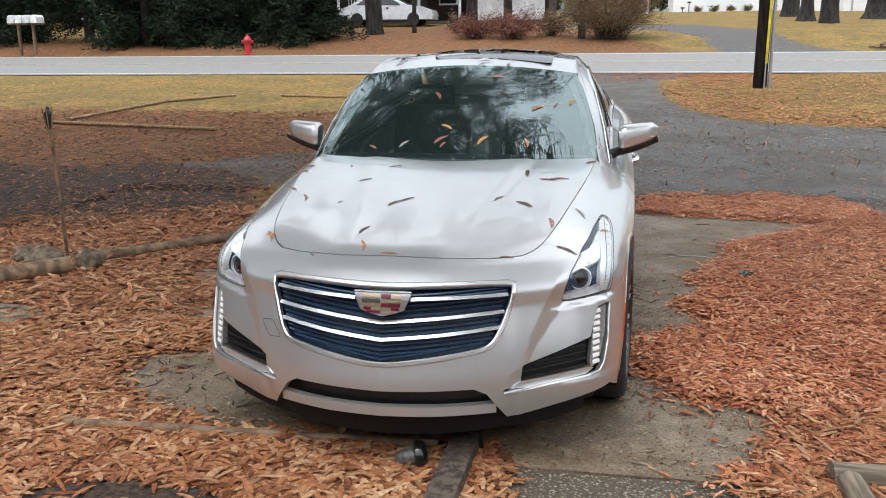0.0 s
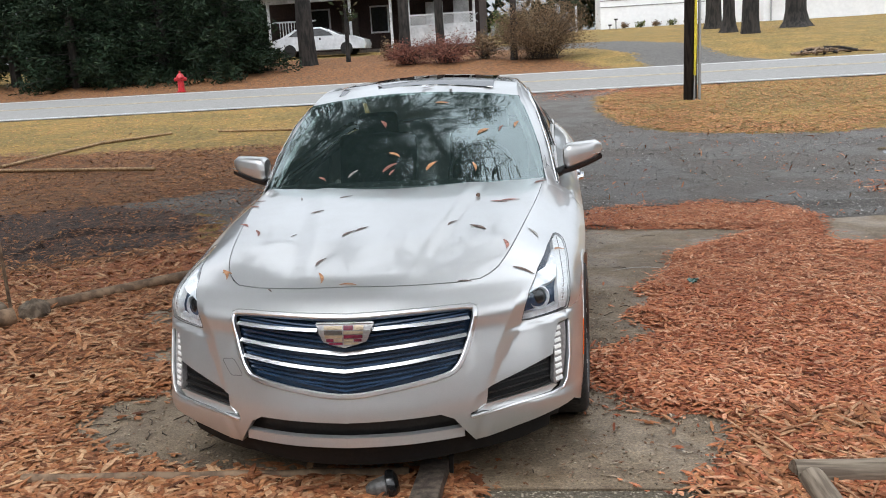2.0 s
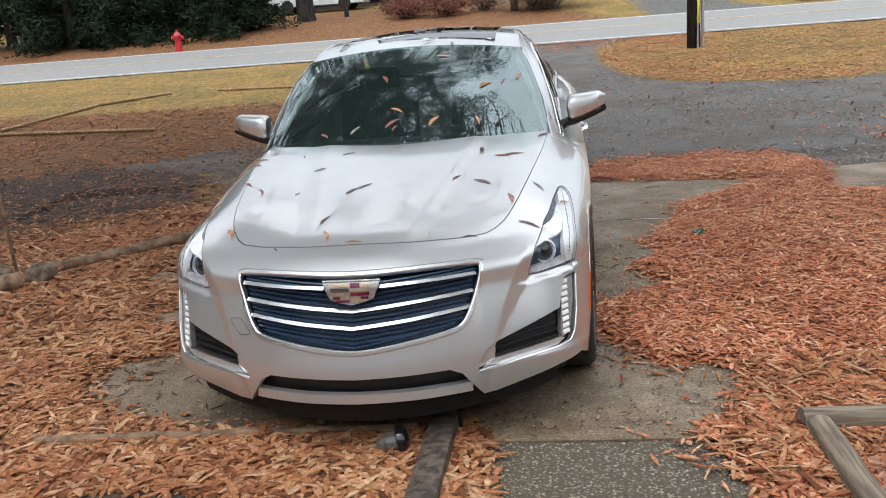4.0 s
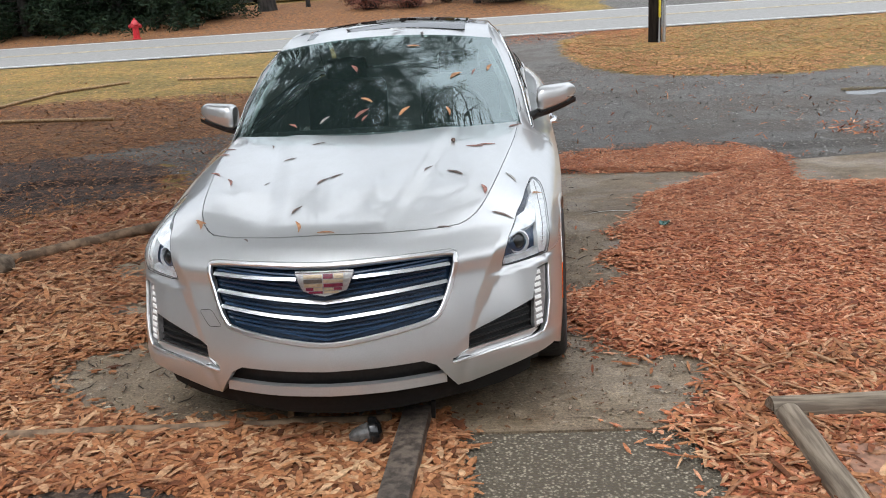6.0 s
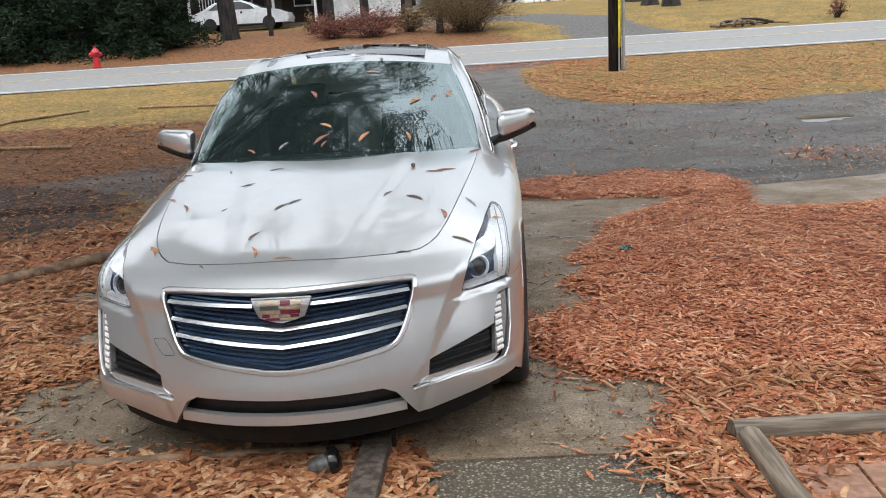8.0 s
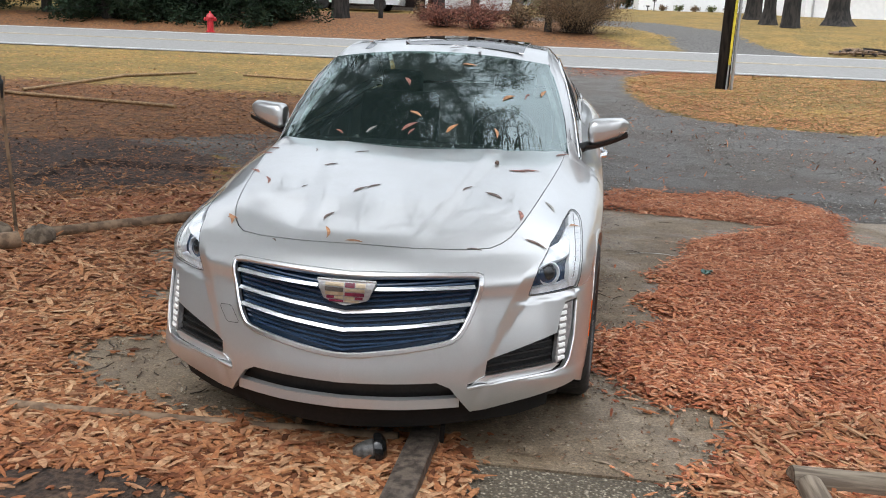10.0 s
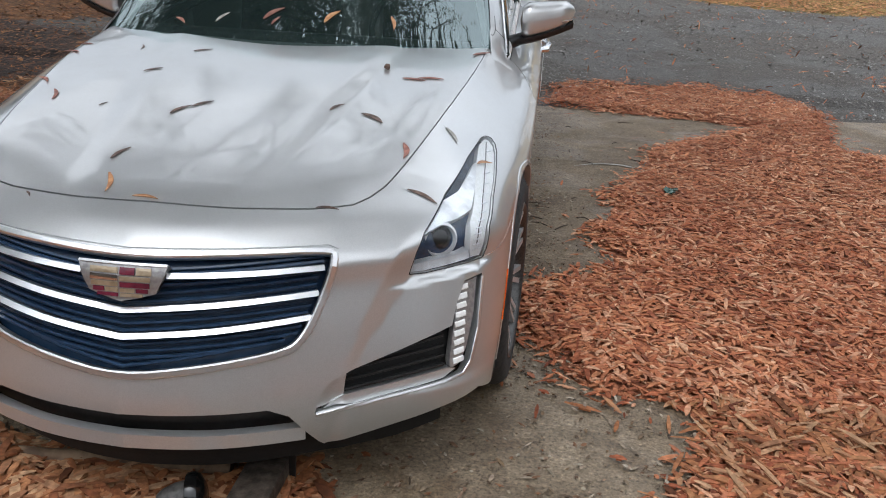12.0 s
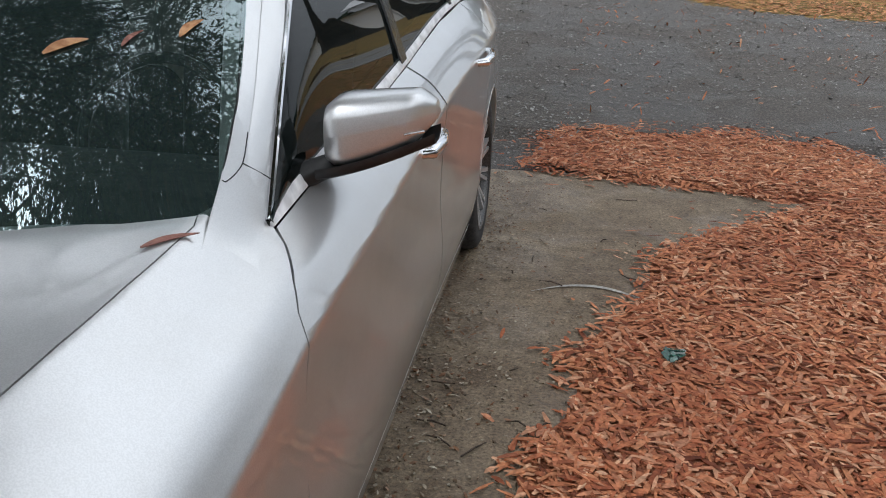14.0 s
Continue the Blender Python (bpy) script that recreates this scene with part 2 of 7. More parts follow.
def sheet(outline, step, holes=()):
    """Points and triangles that fill an outline in the plane; the first points are the outline's."""
    out = finer(outline, step)
    rings = [out] + [finer(h, step) for h in holes]
    lo, hi = out.min(0), out.max(0)
    gx, gy = np.meshgrid(np.arange(lo[0], hi[0], step), np.arange(lo[1], hi[1], step * .87))
    gx = gx + (np.arange(gx.shape[0]) % 2)[:, None] * step * .5
    g = np.stack([gx.ravel(), gy.ravel()], 1)
    keep = edge_gap(out, g) > step * .55
    for h in rings[1:]:
        keep &= edge_gap(h, g) < -step * .55
    pts = np.concatenate(rings + [g[keep]])
    edges, k = [], 0
    for r in rings:
        edges += [(k + i, k + (i + 1) % len(r)) for i in range(len(r))]
        k += len(r)
    v, _, f, src, _, _ = delaunay_2d_cdt([Vector(p) for p in pts], edges, [], 0, 1e-7)
    v = np.array([tuple(p) for p in v])
    f = np.array([tuple(t) for t in f])
    mid = v[f].mean(1)
    ok = in_poly(out, mid)
    for h in rings[1:]:
        ok &= ~in_poly(h, mid)
    f = f[ok]
    a, b, c = v[f[:, 0]], v[f[:, 1]], v[f[:, 2]]
    flip = (b[:, 0] - a[:, 0]) * (c[:, 1] - a[:, 1]) - (b[:, 1] - a[:, 1]) * (c[:, 0] - a[:, 0]) < 0
    f[flip] = f[flip][:, ::-1]
    return v, f


def open_edges(faces):
    count = {}
    for f in faces:
        for i in range(len(f)):
            e = (int(f[i]), int(f[(i + 1) % len(f)]))
            count[e] = count.get(e, 0) + 1
    return [e for e in count if (e[1], e[0]) not in count]

# ---- the lie of the land ----
land = None


def curve(keys):
    """A smooth curve through (place, value) keys."""
    k = np.array(keys, float)
    px, py = k[:, 0], k[:, 1]
    m = np.gradient(py, px)

    def at(v):
        v = np.clip(np.asarray(v, float), px[0], px[-1])
        i = np.clip(np.searchsorted(px, v) - 1, 0, len(px) - 2)
        h = px[i + 1] - px[i]
        s = (v - px[i]) / h
        return ((1 + 2 * s) * (1 - s) ** 2 * py[i] + s * (1 - s) ** 2 * h * m[i]
                + s * s * (3 - 2 * s) * py[i + 1] + s * s * (s - 1) * h * m[i + 1])
    return at


land = curve([(-80, -.2), (-20, -.05), (0, 0), (5, 0), (7, .05), (12, .30), (20.5, .725), (24, .90), (28.4, 1.12), (30, 1.24), (34, 1.75),
              (38, 2.1), (44, 2.5), (62, 3.5), (90, 4.2), (160, 5), (900, 8)])


def ripple(x, y, scale=1.0, seed=0.0):
    """Smooth unevenness between -1 and 1."""
    return (np.sin(x * 1.7 * scale + 3.1 + seed) * np.cos(y * 1.3 * scale - .7 + seed) + .5 * np.sin(x * 4.1 * scale - y * 3.3 * scale + seed * 2)
            + .3 * np.cos(x * 8.7 * scale + y * 9.1 * scale + seed)) / 1.8


GRAVEL_AREA = [(-2.2, 5.05), (2.6, 5.0), (6, 5.65), (12, 6.2), (40, 7), (40, 13), (14, 12.2), (9.5, 11.65), (5, 10.85), (3.1, 11.35), (2.1, 12.9),
               (1.8, 15.6), (1.9, 18.2), (3.2, 20.6), (-3.5, 20.6), (-1.9, 17.5), (-1.9, 12), (-2.8, 8.6), (-4.6, 7.4), (-3.0, 6.4)]
DIRT_AREA = [(-14, 7.2), (-6.6, 7.0), (-5.2, 7.1), (-3.4, 7.6), (-2.9, 6.5), (-3.0, 5.3), (-3.7, 4.6), (-4.6, 4.3), (-8, 4.3), (-14, 4.8)]
STRAW_AREA = [(-60, 28.5), (3.3, 28.3), (1.5, 33), (1, 41), (-16, 40.5), (-20, 34), (-60, 33)]
FAR_DRIVE = [(4.4, 28.3), (8.8, 28.3), (7.4, 31.5), (6.9, 36), (4.5, 40), (-2, 42), (-2, 39), (2.8, 36.5), (4.3, 33)]
LITTER_AREA = [(-30, 2.0), (-2.2, 2.0), (-2.2, 5.2), (-3.3, 7.6), (-2.4, 9.2), (-2.6, 12), (-7, 12.6), (-30, 13.2)]

xs = np.unique(np.round(np.concatenate([np.arange(-9, 12, .16), np.arange(-30, 30, .8), np.arange(-80, 81, 4), np.linspace(-700, 700, 29)]), 3))
ys = np.unique(np.round(np.concatenate([np.arange(-4, 15, .16), np.arange(15, 30, .35), np.arange(30, 64, 1), np.arange(-30, 120, 6), np.linspace(-300, 900, 25)]), 3))
GX, GY = np.meshgrid(xs, ys)
gp = np.stack([GX.ravel(), GY.ravel()], 1)
gz = land(gp[:, 1]) + .02 * ripple(gp[:, 0], gp[:, 1], .45)
pad_near = (gp[:, 0] > -4.4) & (gp[:, 0] < 9.4) & (gp[:, 1] > -6) & (gp[:, 1] < 6.0)
road_near = (gp[:, 1] > 20.4) & (gp[:, 1] < 28.5)
gz = np.where(pad_near, -.035, gz)
pool = np.hypot((gp[:, 0] - 5.32) / .38, (gp[:, 1] - 8.95) / .52)
gz = np.where(pool < 1.9, .1465, gz)
gz = np.where(road_near, land(gp[:, 1]) - .05, gz)
cols = len(xs)
gf = [(r * cols + c, r * cols + c + 1, (r + 1) * cols + c + 1, (r + 1) * cols + c) for r in range(len(ys) - 1) for c in range(cols - 1)]


def soft(area, width):
    wob = .22 * ripple(gp[:, 0], gp[:, 1], 1.6, 2.0)
    return np.clip(edge_gap(area, gp) / width + .5 + wob, 0, 1)


zones = np.stack([soft(GRAVEL_AREA, .5), np.maximum(soft(DIRT_AREA, 1.2), 0), np.maximum(np.maximum(soft(LITTER_AREA, 2.0), soft(STRAW_AREA, 2.0)), 0),
                  soft(FAR_DRIVE, .8)], 1)

GROUND, n, l, b = material("winter_ground", 0.9)
at = place(n, l)
zone = n.new("ShaderNodeVertexColor")
zone.layer_name = "zones"
split = n.new("ShaderNodeSeparateColor")
l.new(zone.outputs["Color"], split.inputs[0])
big, mid_n, fine, grit = noisy(n, l, at, .9, 4), noisy(n, l, at, 6, 5), noisy(n, l, at, 9, 9, .82), noisy(n, l, at, 55, 6, .8)
grass = blend(n, l, ramp(n, l, big, (.38, (0, 0, 0)), (.62, (1, 1, 1))),
              ramp(n, l, fine, (.25, (.050, .029, .006)), (.5, (.205, .124, .025)), (.75, (.38, .242, .058))),
              ramp(n, l, fine, (.25, (.036, .026, .005)), (.5, (.148, .10, .020)), (.75, (.285, .195, .046))))
litter = blend(n, l, ramp(n, l, mid_n, (.4, (0, 0, 0)), (.6, (1, 1, 1))),
               ramp(n, l, fine, (.25, (.030, .011, .003)), (.5, (.165, .064, .016)), (.78, (.35, .145, .040))),
               ramp(n, l, fine, (.25, (.018, .009, .003)), (.5, (.112, .048, .014)), (.78, (.25, .122, .038))))
dirt_c = ramp(n, l, fine, (.25, (.012, .007, .005)), (.52, (.042, .024, .016)), (.8, (.15, .076, .044)))
gravel = blend(n, l, ramp(n, l, big, (.35, (0, 0, 0)), (.65, (1, 1, 1))),
               ramp(n, l, grit, (.3, (.030, .026, .022)), (.6, (.073, .063, .052)), (.8, (.19, .165, .138))),
               ramp(n, l, grit, (.3, (.045, .039, .033)), (.6, (.106, .092, .077)), (.8, (.24, .21, .178))))
drive = ramp(n, l, fine, (.3, (.05, .047, .043)), (.7, (.13, .122, .112)))


def edged(mask):
    """A mask with a ragged border."""
    a = n.new("ShaderNodeMath")
    a.operation = "ADD"
    l.new(mask, a.inputs[0])
    s = n.new("ShaderNodeMath")
    s.operation = "MULTIPLY_ADD"
    l.new(mid_n, s.inputs[0])
    s.inputs[1].default_value, s.inputs[2].default_value = .9, -.45
    l.new(s.outputs[0], a.inputs[1])
    return ramp(n, l, a.outputs[0], (.42, (0, 0, 0)), (.58, (1, 1, 1)))


col = blend(n, l, edged(split.outputs[2]), grass, litter)
col = blend(n, l, edged(split.outputs[1]), col, dirt_c)
col = blend(n, l, edged(zone.outputs["Alpha"]), col, drive)
g_mask = edged(split.outputs[0])
col = blend(n, l, g_mask, col, gravel)
l.new(col, b.inputs["Base Color"])
wet = blend(n, l, ramp(n, l, big, (.42, (0, 0, 0)), (.58, (1, 1, 1))), (.55, .55, .55), (.85, .85, .85))
l.new(blend(n, l, g_mask, (.95, .95, .95), wet), b.inputs["Roughness"])
bumpy(n, l, b, fine, .8, .02)

ground = mesh_ob("ground", np.column_stack([gp, gz]), gf, GROUND)
tagged(ground, "winter lawn, leaf litter and wet grey gravel drive", "ground", kind="structure")
layer = ground.data.color_attributes.new("zones", "FLOAT_COLOR", "POINT")
layer.data.foreach_set("color", zones.astype(np.float32).ravel())

# ---- road with painted lines ----
ROAD = simple("worn_asphalt", (.17, .165, .155), (.23, .225, .215), 55, .75, bump=.3, patch=(.9, 1.08))
LINE_W = simple("white_road_paint", (.40, .40, .39), (.55, .55, .53), 30, .6)
LINE_Y = simple("yellow_road_paint", (.32, .27, .18), (.40, .34, .23), 30, .6)


def strip(name, y0, y1, lift, mat, step=6.0, x0=-240, x1=240, depth=.0):
    """A strip along the road that follows the land."""
    v, f = [], []
    for x in np.arange(x0, x1 + step, step):
        for y in (y0, y1):
            v.append((x, y, float(land(y)) + lift))
    for i in range(len(v) // 2 - 1):
        f.append((2 * i, 2 * i + 2, 2 * i + 3, 2 * i + 1))
    k = len(v)
    v += [(x, y, z - .08) for x, y, z in v]
    for i in range(k // 2 - 1):
        f += [(2 * i, k + 2 * i, k + 2 * i + 2, 2 * i + 2), (2 * i + 1, 2 * i + 3, k + 2 * i + 3, k + 2 * i + 1)]
    return mesh_ob(name, v, f, mat, smooth=False)


v, f = [], []
rows_y = np.linspace(20.35, 28.55, 9)
for x in np.arange(-240, 241, 6):
    for y in rows_y:
        v.append((x, y, float(land(y)) + .012))
k = len(rows_y)
for i in range(len(v) // k - 1):
    for j in range(k - 1):
        f.append((i * k + j, (i + 1) * k + j, (i + 1) * k + j + 1, i * k + j + 1))
road = tagged(mesh_ob("road", v, f, ROAD), "two-lane grey asphalt road past the yard", "road", kind="structure")
for name, y, mat, lab in (("edge_line", 20.68, LINE_W, "white painted edge line"), ("edge_line", 28.2, LINE_W, "white painted edge line"),
                          ("centre_line", 24.35, LINE_Y, "faded yellow centre line"), ("centre_line", 24.65, LINE_Y, "faded yellow centre line")):
    o = strip(name, y - .07, y + .07, .018, mat)
    o.parent = road
    o["label"] = lab

# ---- concrete pad, walkway, mulch ----
CONCRETE, n, l, b = material("old_concrete", 0.8)
at = place(n, l)
fine, mid_n, big, spots = noisy(n, l, at, 90, 4, .7), noisy(n, l, at, 11, 6, .7), noisy(n, l, at, 1.6, 3), noisy(n, l, at, 240, 2)
c = ramp(n, l, mid_n, (.25, (.165, .125, .082)), (.55, (.215, .167, .113)), (.8, (.27, .216, .153)))
c = blend(n, l, ramp(n, l, big, (.42, (0, 0, 0)), (.6, (1, 1, 1))), c, ramp(n, l, mid_n, (.3, (.145, .109, .072)), (.7, (.195, .15, .102))))
c = blend(n, l, 1.0, c, ramp(n, l, noisy(n, l, at, 3.2, 7, .72), (.28, (.66, .58, .50)), (.5, (1.0, .98, .95)), (.74, (1.26, 1.25, 1.22))), "MULTIPLY")
c = blend(n, l, 1.0, c, ramp(n, l, fine, (.3, (.7, .7, .7)), (.7, (1.15, 1.15, 1.15))), "MULTIPLY")
c = blend(n, l, 1.0, c, ramp(n, l, noisy(n, l, at, 70, 3, .8), (.22, (.5, .47, .43)), (.42, (1, 1, 1)), (.62, (1, 1, 1)), (.8, (1.5, 1.45, 1.35))), "MULTIPLY")
l.new(c, b.inputs["Base Color"])
l.new(ramp(n, l, big, (.4, (.5,) * 3), (.6, (.85,) * 3)), b.inputs["Roughness"])
bumpy(n, l, b, fine, .35, .006)
AGGREGATE, n, l, b = material("exposed_aggregate", 0.8)
at = place(n, l)
vor = n.new("ShaderNodeTexVoronoi")
vor.inputs["Scale"].default_value = 75
l.new(at, vor.inputs["Vector"])
st = ramp(n, l, noisy(n, l, at, 60, 2), (.3, (.085, .068, .046)), (.5, (.20, .165, .118)), (.72, (.40, .345, .26)))
l.new(blend(n, l, ramp(n, l, vor.outputs["Distance"], (.25, (1, 1, 1)), (.55, (0, 0, 0))), (.085, .068, .045), st), b.inputs["Base Color"])
inv = n.new("ShaderNodeMath")
inv.operation = "SUBTRACT"
inv.inputs[0].default_value = 1
l.new(vor.outputs["Distance"], inv.inputs[1])
bumpy(n, l, b, inv.outputs[0], .9, .012)


def slab(name, outline, top, depth, mat, label, step=.12):
    """A cast slab with a rounded edge and a slightly uneven top."""
    v, f = sheet(outline, step)
    z = top + .002 * ripple(v[:, 0], v[:, 1], 1.2)
    rim = open_edges(f)
    k = len(v)
    low = np.column_stack([v, np.full(k, top - depth)])
    vv = np.concatenate([np.column_stack([v, z]), low])
    ff = [tuple(t) for t in f] + [(a, k + a, k + b, b) for a, b in rim]
    return tagged(mesh_ob(name, vv, ff, mat, smooth=False), label, "pavement", kind="structure")


slab("pavement_pad", [(-4.2, .09), (1.35, .09), (9.2, .12), (9.2, 5.95), (5.7, 5.58), (3.2, 5.16), (.9, 5.05), (-2.0, 4.97), (-2.1, 4.0), (-4.2, 2.2)], 0.0, .09, CONCRETE,
     "stained grey concrete parking pad under the car", .2)
slab("pavement_walk", [(.42, -5.5), (1.34, -5.5), (1.34, .078), (.42, .078)], -.004, .09, AGGREGATE, "exposed-aggregate concrete walkway in front of the car")

MULCHBED = simple("mulch_soil", (.20, .065, .028), (.42, .15, .066), 45, .95, bump=.9)
MULCH_RIGHT = [(1.31, -5.5), (1.315, -.2), (1.22, .07), (1.38, .35), (1.47, .53), (1.46, .68), (1.38, .76), (1.22, .76), (1.06, .84), (1.04, .97), (.93, 1.1), (.86, 1.28),
               (.90, 1.58), (1.14, 1.72), (1.34, 1.92), (1.16, 2.25), (1.36, 2.58), (1.31, 2.9), (1.48, 3.2), (1.62, 3.5), (1.66, 3.9), (2.1, 4.35), (2.55, 4.8), (1.0, 5.07),
               (1.12, 6.2), (2.2, 6.5), (2.95, 6.72), (3.02, 5.98), (3.2, 5.3), (2.9, 4.2), (3.45, 4.05), (4.1, 4.25), (3.8, 3.6), (3.85, 2.7), (5.2, 2.2), (7, 1.6), (7, -5.5)]
MULCH_LEFT = [(.45, -5.5), (.45, .05), (.36, .2), (-.1, .2), (-.72, .21), (-1.22, .36), (-1.5, .68), (-1.48, .92), (-1.2, 1.16), (-.95, 1.22), (-1.0, 1.38), (-1.62, 1.52), (-1.66, 1.75), (-1.3, 1.95),
              (-1.35, 2.1), (-1.95, 2.3), (-2.05, 2.6), (-1.55, 3.0), (-1.6, 4.6), (-2.4, 4.9), (-3.2, 4.1), (-5, 3.0), (-7, 1.9), (-7, -5.5)]
PAVED = [(1.80, -1.55), (3.2, -1.55), (3.2, -.20), (1.86, -.13), (1.78, -.40)]
BARE = [[(-2.9, 1.15), (-2.46, 1.22), (-2.34, 1.46), (-2.62, 1.58), (-3.1, 1.5)], [(-1.2, -.62), (-1.13, -.37), (-.88, -.29), (-.6, -.29), (-.38, -.40), (-.15, -.48), (-.12, -.75), (-.6, -1.1)]]


def mulch_height(p, area):
    gap = edge_gap(area, p)
    return .004 + np.clip(gap * .22, 0, .022) * (1 + .5 * ripple(p[:, 0], p[:, 1], 2.2))


def bed(name, area, label):
    v, f = sheet(rounder(area, 1), .13)
    z = mulch_height(v, area) + np.where(v[:, 1] > 5.1, -.01, 0) - .004
    ob = mesh_ob(name, np.column_stack([v, z]), f, MULCHBED)
    return tagged(ob, label, "mulch", kind="structure")


SOIL = simple("damp_black_soil", (.022, .013, .008), (.08, .048, .03), 40, .95, bump=.9)


def patch_of(name, area, mat, label, category):
    v, f = sheet(rounder(area, 2), .06)
    z = mulch_height(v, MULCH_LEFT) + .003
    return tagged(mesh_ob(name, np.column_stack([v, z]), f, mat), label, category, kind="structure")


patch_of("ground_bare", BARE[1], SOIL, "damp dark bare soil in the mulch", "soil")
patch_of("pavement_patch", BARE[0], CONCRETE, "bare patch of concrete in the mulch", "pavement")
bed("mulch_bed", MULCH_RIGHT, "dark soil under reddish bark mulch beside the car")
bed("mulch_bed", MULCH_LEFT, "dark soil under orange bark mulch before the car")


def chips(name, count, box, keep, height, cols, label, size=(.035, .10), wide=(.008, .02), tilt=.35, seed=1, category="mulch", flat=.35):
    """Loose slivers of bark or dry leaves scattered over a stretch of ground."""
    rng = np.random.default_rng(seed)
    p = rng.uniform((box[0], box[1]), (box[2], box[3]), (count, 2))
    p = p[keep(p, rng)]
    k = len(p)
    ln, w = (size[0] + (size[1] * 1.25 - size[0]) * rng.uniform(0, 1, k) ** 1.6) / 2, rng.uniform(*wide, k) / 2
    th = w * flat
    a = rng.uniform(0, 2 * np.pi, k)
    t1, t2 = rng.normal(0, tilt, k), rng.normal(0, tilt, k)
    d = np.stack([np.cos(a) * np.cos(t1), np.sin(a) * np.cos(t1), np.sin(t1)], 1)
    s = np.stack([-np.sin(a), np.cos(a), np.zeros(k)], 1)
    u = np.cross(d, s)
    s, u = s * np.cos(t2)[:, None] + u * np.sin(t2)[:, None], u * np.cos(t2)[:, None] - s * np.sin(t2)[:, None]
    z = height(p) + np.abs(np.sin(t1)) * ln + rng.uniform(0, .007, k)
    c = np.column_stack([p, z])
    bend = rng.uniform(-.12, .22, k)
    v = np.empty((k, 8, 3))
    i = 0
    for sx, wx in ((-1, .45), (-.2, 1.0), (.45, .9), (1, .3)):
        for sy in (-1, 1):
            v[:, i] = c + d * (ln * sx)[:, None] + s * (w * sy * wx)[:, None] + u * (ln * bend * (1 - sx * sx) * .5 + th * (.6 if abs(sx) < .5 else 0))[:, None]
            i += 1
    low = v[:, [2, 3, 4, 5]] - u[:, None] * (th * 2)[:, None, None]
    v = np.concatenate([v, low], 1)
    quads = np.array([[0, 2, 3, 1], [2, 4, 5, 3], [4, 6, 7, 5], [2, 8, 10, 4], [5, 11, 9, 3]])
    off = (np.arange(k) * 12)[:, None, None]
    # only pieces beside the walkway and the pad get side faces
    solid = np.ones((k, 5), bool)
    solid[:, 3:] = (np.hypot(p[:, 0] - .8, p[:, 1] - .3) < 2.6)[:, None]
    faces = [tuple(q) for q in (quads + off)[solid].tolist()]
    ob = mesh_ob(name, v.reshape(-1, 3), faces, cols, smooth=False)
    return tagged(ob, label, category, kind="stuff")


RED_BARK = per_piece("red_bark", [(0.129, 0.036, 0.017), (0.387, 0.124, 0.056), (0.523, 0.213, 0.101), (0.290, 0.080, 0.037), (0.652, 0.372, 0.222), (0.443, 0.144, 0.067), (0.555, 0.242, 0.117)], .8, Specular_IOR_Level=.2)
ORANGE_BARK = per_piece("orange_bark", [(0.086, 0.031, 0.014), (0.309, 0.119, 0.049), (0.409, 0.191, 0.086), (0.222, 0.078, 0.034), (0.509, 0.312, 0.175), (0.352, 0.142, 0.060)], .8, Specular_IOR_Level=.2)
BROWN_LEAF = per_piece("brown_leaves", [(0.053, 0.019, 0.005), (0.155, 0.055, 0.014), (0.248, 0.092, 0.023), (0.104, 0.036, 0.009), (0.321, 0.147, 0.041), (0.433, 0.155, 0.036)], .8)


VERGE_LEAF = per_piece("orange_dry_leaves", [(0.269, 0.095, 0.032), (0.449, 0.180, 0.061), (0.583, 0.270, 0.100), (0.359, 0.135, 0.046), (0.673, 0.360, 0.153)], .8)


def in_area(area, near=.0, thin=0.0, ragged=.05):
    def ok(p, rng):
        gap = edge_gap(area, p)
        good = gap > np.where(rng.uniform(0, 1, len(p)) < .02, rng.uniform(-.35, 0, len(p)), rng.normal(near, ragged, len(p)))
        for hole in BARE + [PAVED]:
            good &= (edge_gap(hole, p) < 0) | (rng.uniform(0, 1, len(p)) < .05)
        return good & (rng.uniform(0, 1, len(p)) > thin)
    return ok


def right_z(p):
    return mulch_height(p, MULCH_RIGHT) + .002


def left_z(p):
    return mulch_height(p, MULCH_LEFT) + .002


chips("mulch", 130000, (.8, -.9, 5.2, 6.9), in_area(MULCH_RIGHT), right_z, RED_BARK, "reddish-brown shredded bark mulch on the concrete", size=(.02, .075), wide=(.007, .020), tilt=.08, seed=3)
chips("mulch", 72000, (-3.6, -1.3, .5, 3.2), in_area(MULCH_LEFT), left_z, ORANGE_BARK, "bright orange-brown shredded bark mulch before the car", size=(.03, .095), wide=(.011, .028), tilt=.10, seed=4)
chips("mulch", 26000, (-7, 1.2, -1.2, 6.2), in_area(MULCH_LEFT, ragged=.38), left_z, ORANGE_BARK, "reddish-brown bark mulch along the logs", size=(.04, .10), wide=(.012, .028), tilt=.2, seed=5)


chips("mulch", 8000, (1.3, -5.4, 6.0, -.9), in_area(MULCH_RIGHT), right_z, RED_BARK, "reddish-brown bark mulch beside the walkway", size=(.05, .12), wide=(.015, .035), tilt=.08, seed=23)
chips("mulch", 8000, (-5.0, -5.4, .5, -1.3), in_area(MULCH_LEFT), left_z, ORANGE_BARK, "orange-brown bark mulch beside the walkway", size=(.05, .12), wide=(.015, .035), tilt=.08, seed=24)
chips("mulch", 9000, (1.1, -1.3, 4.2, .75), in_area(MULCH_RIGHT), right_z, ORANGE_BARK, "long pale bark strips round the timbers", size=(.04, .12), wide=(.008, .022), tilt=.12, seed=21)


def on_land(p):
    return land(p[:, 1]) + .004


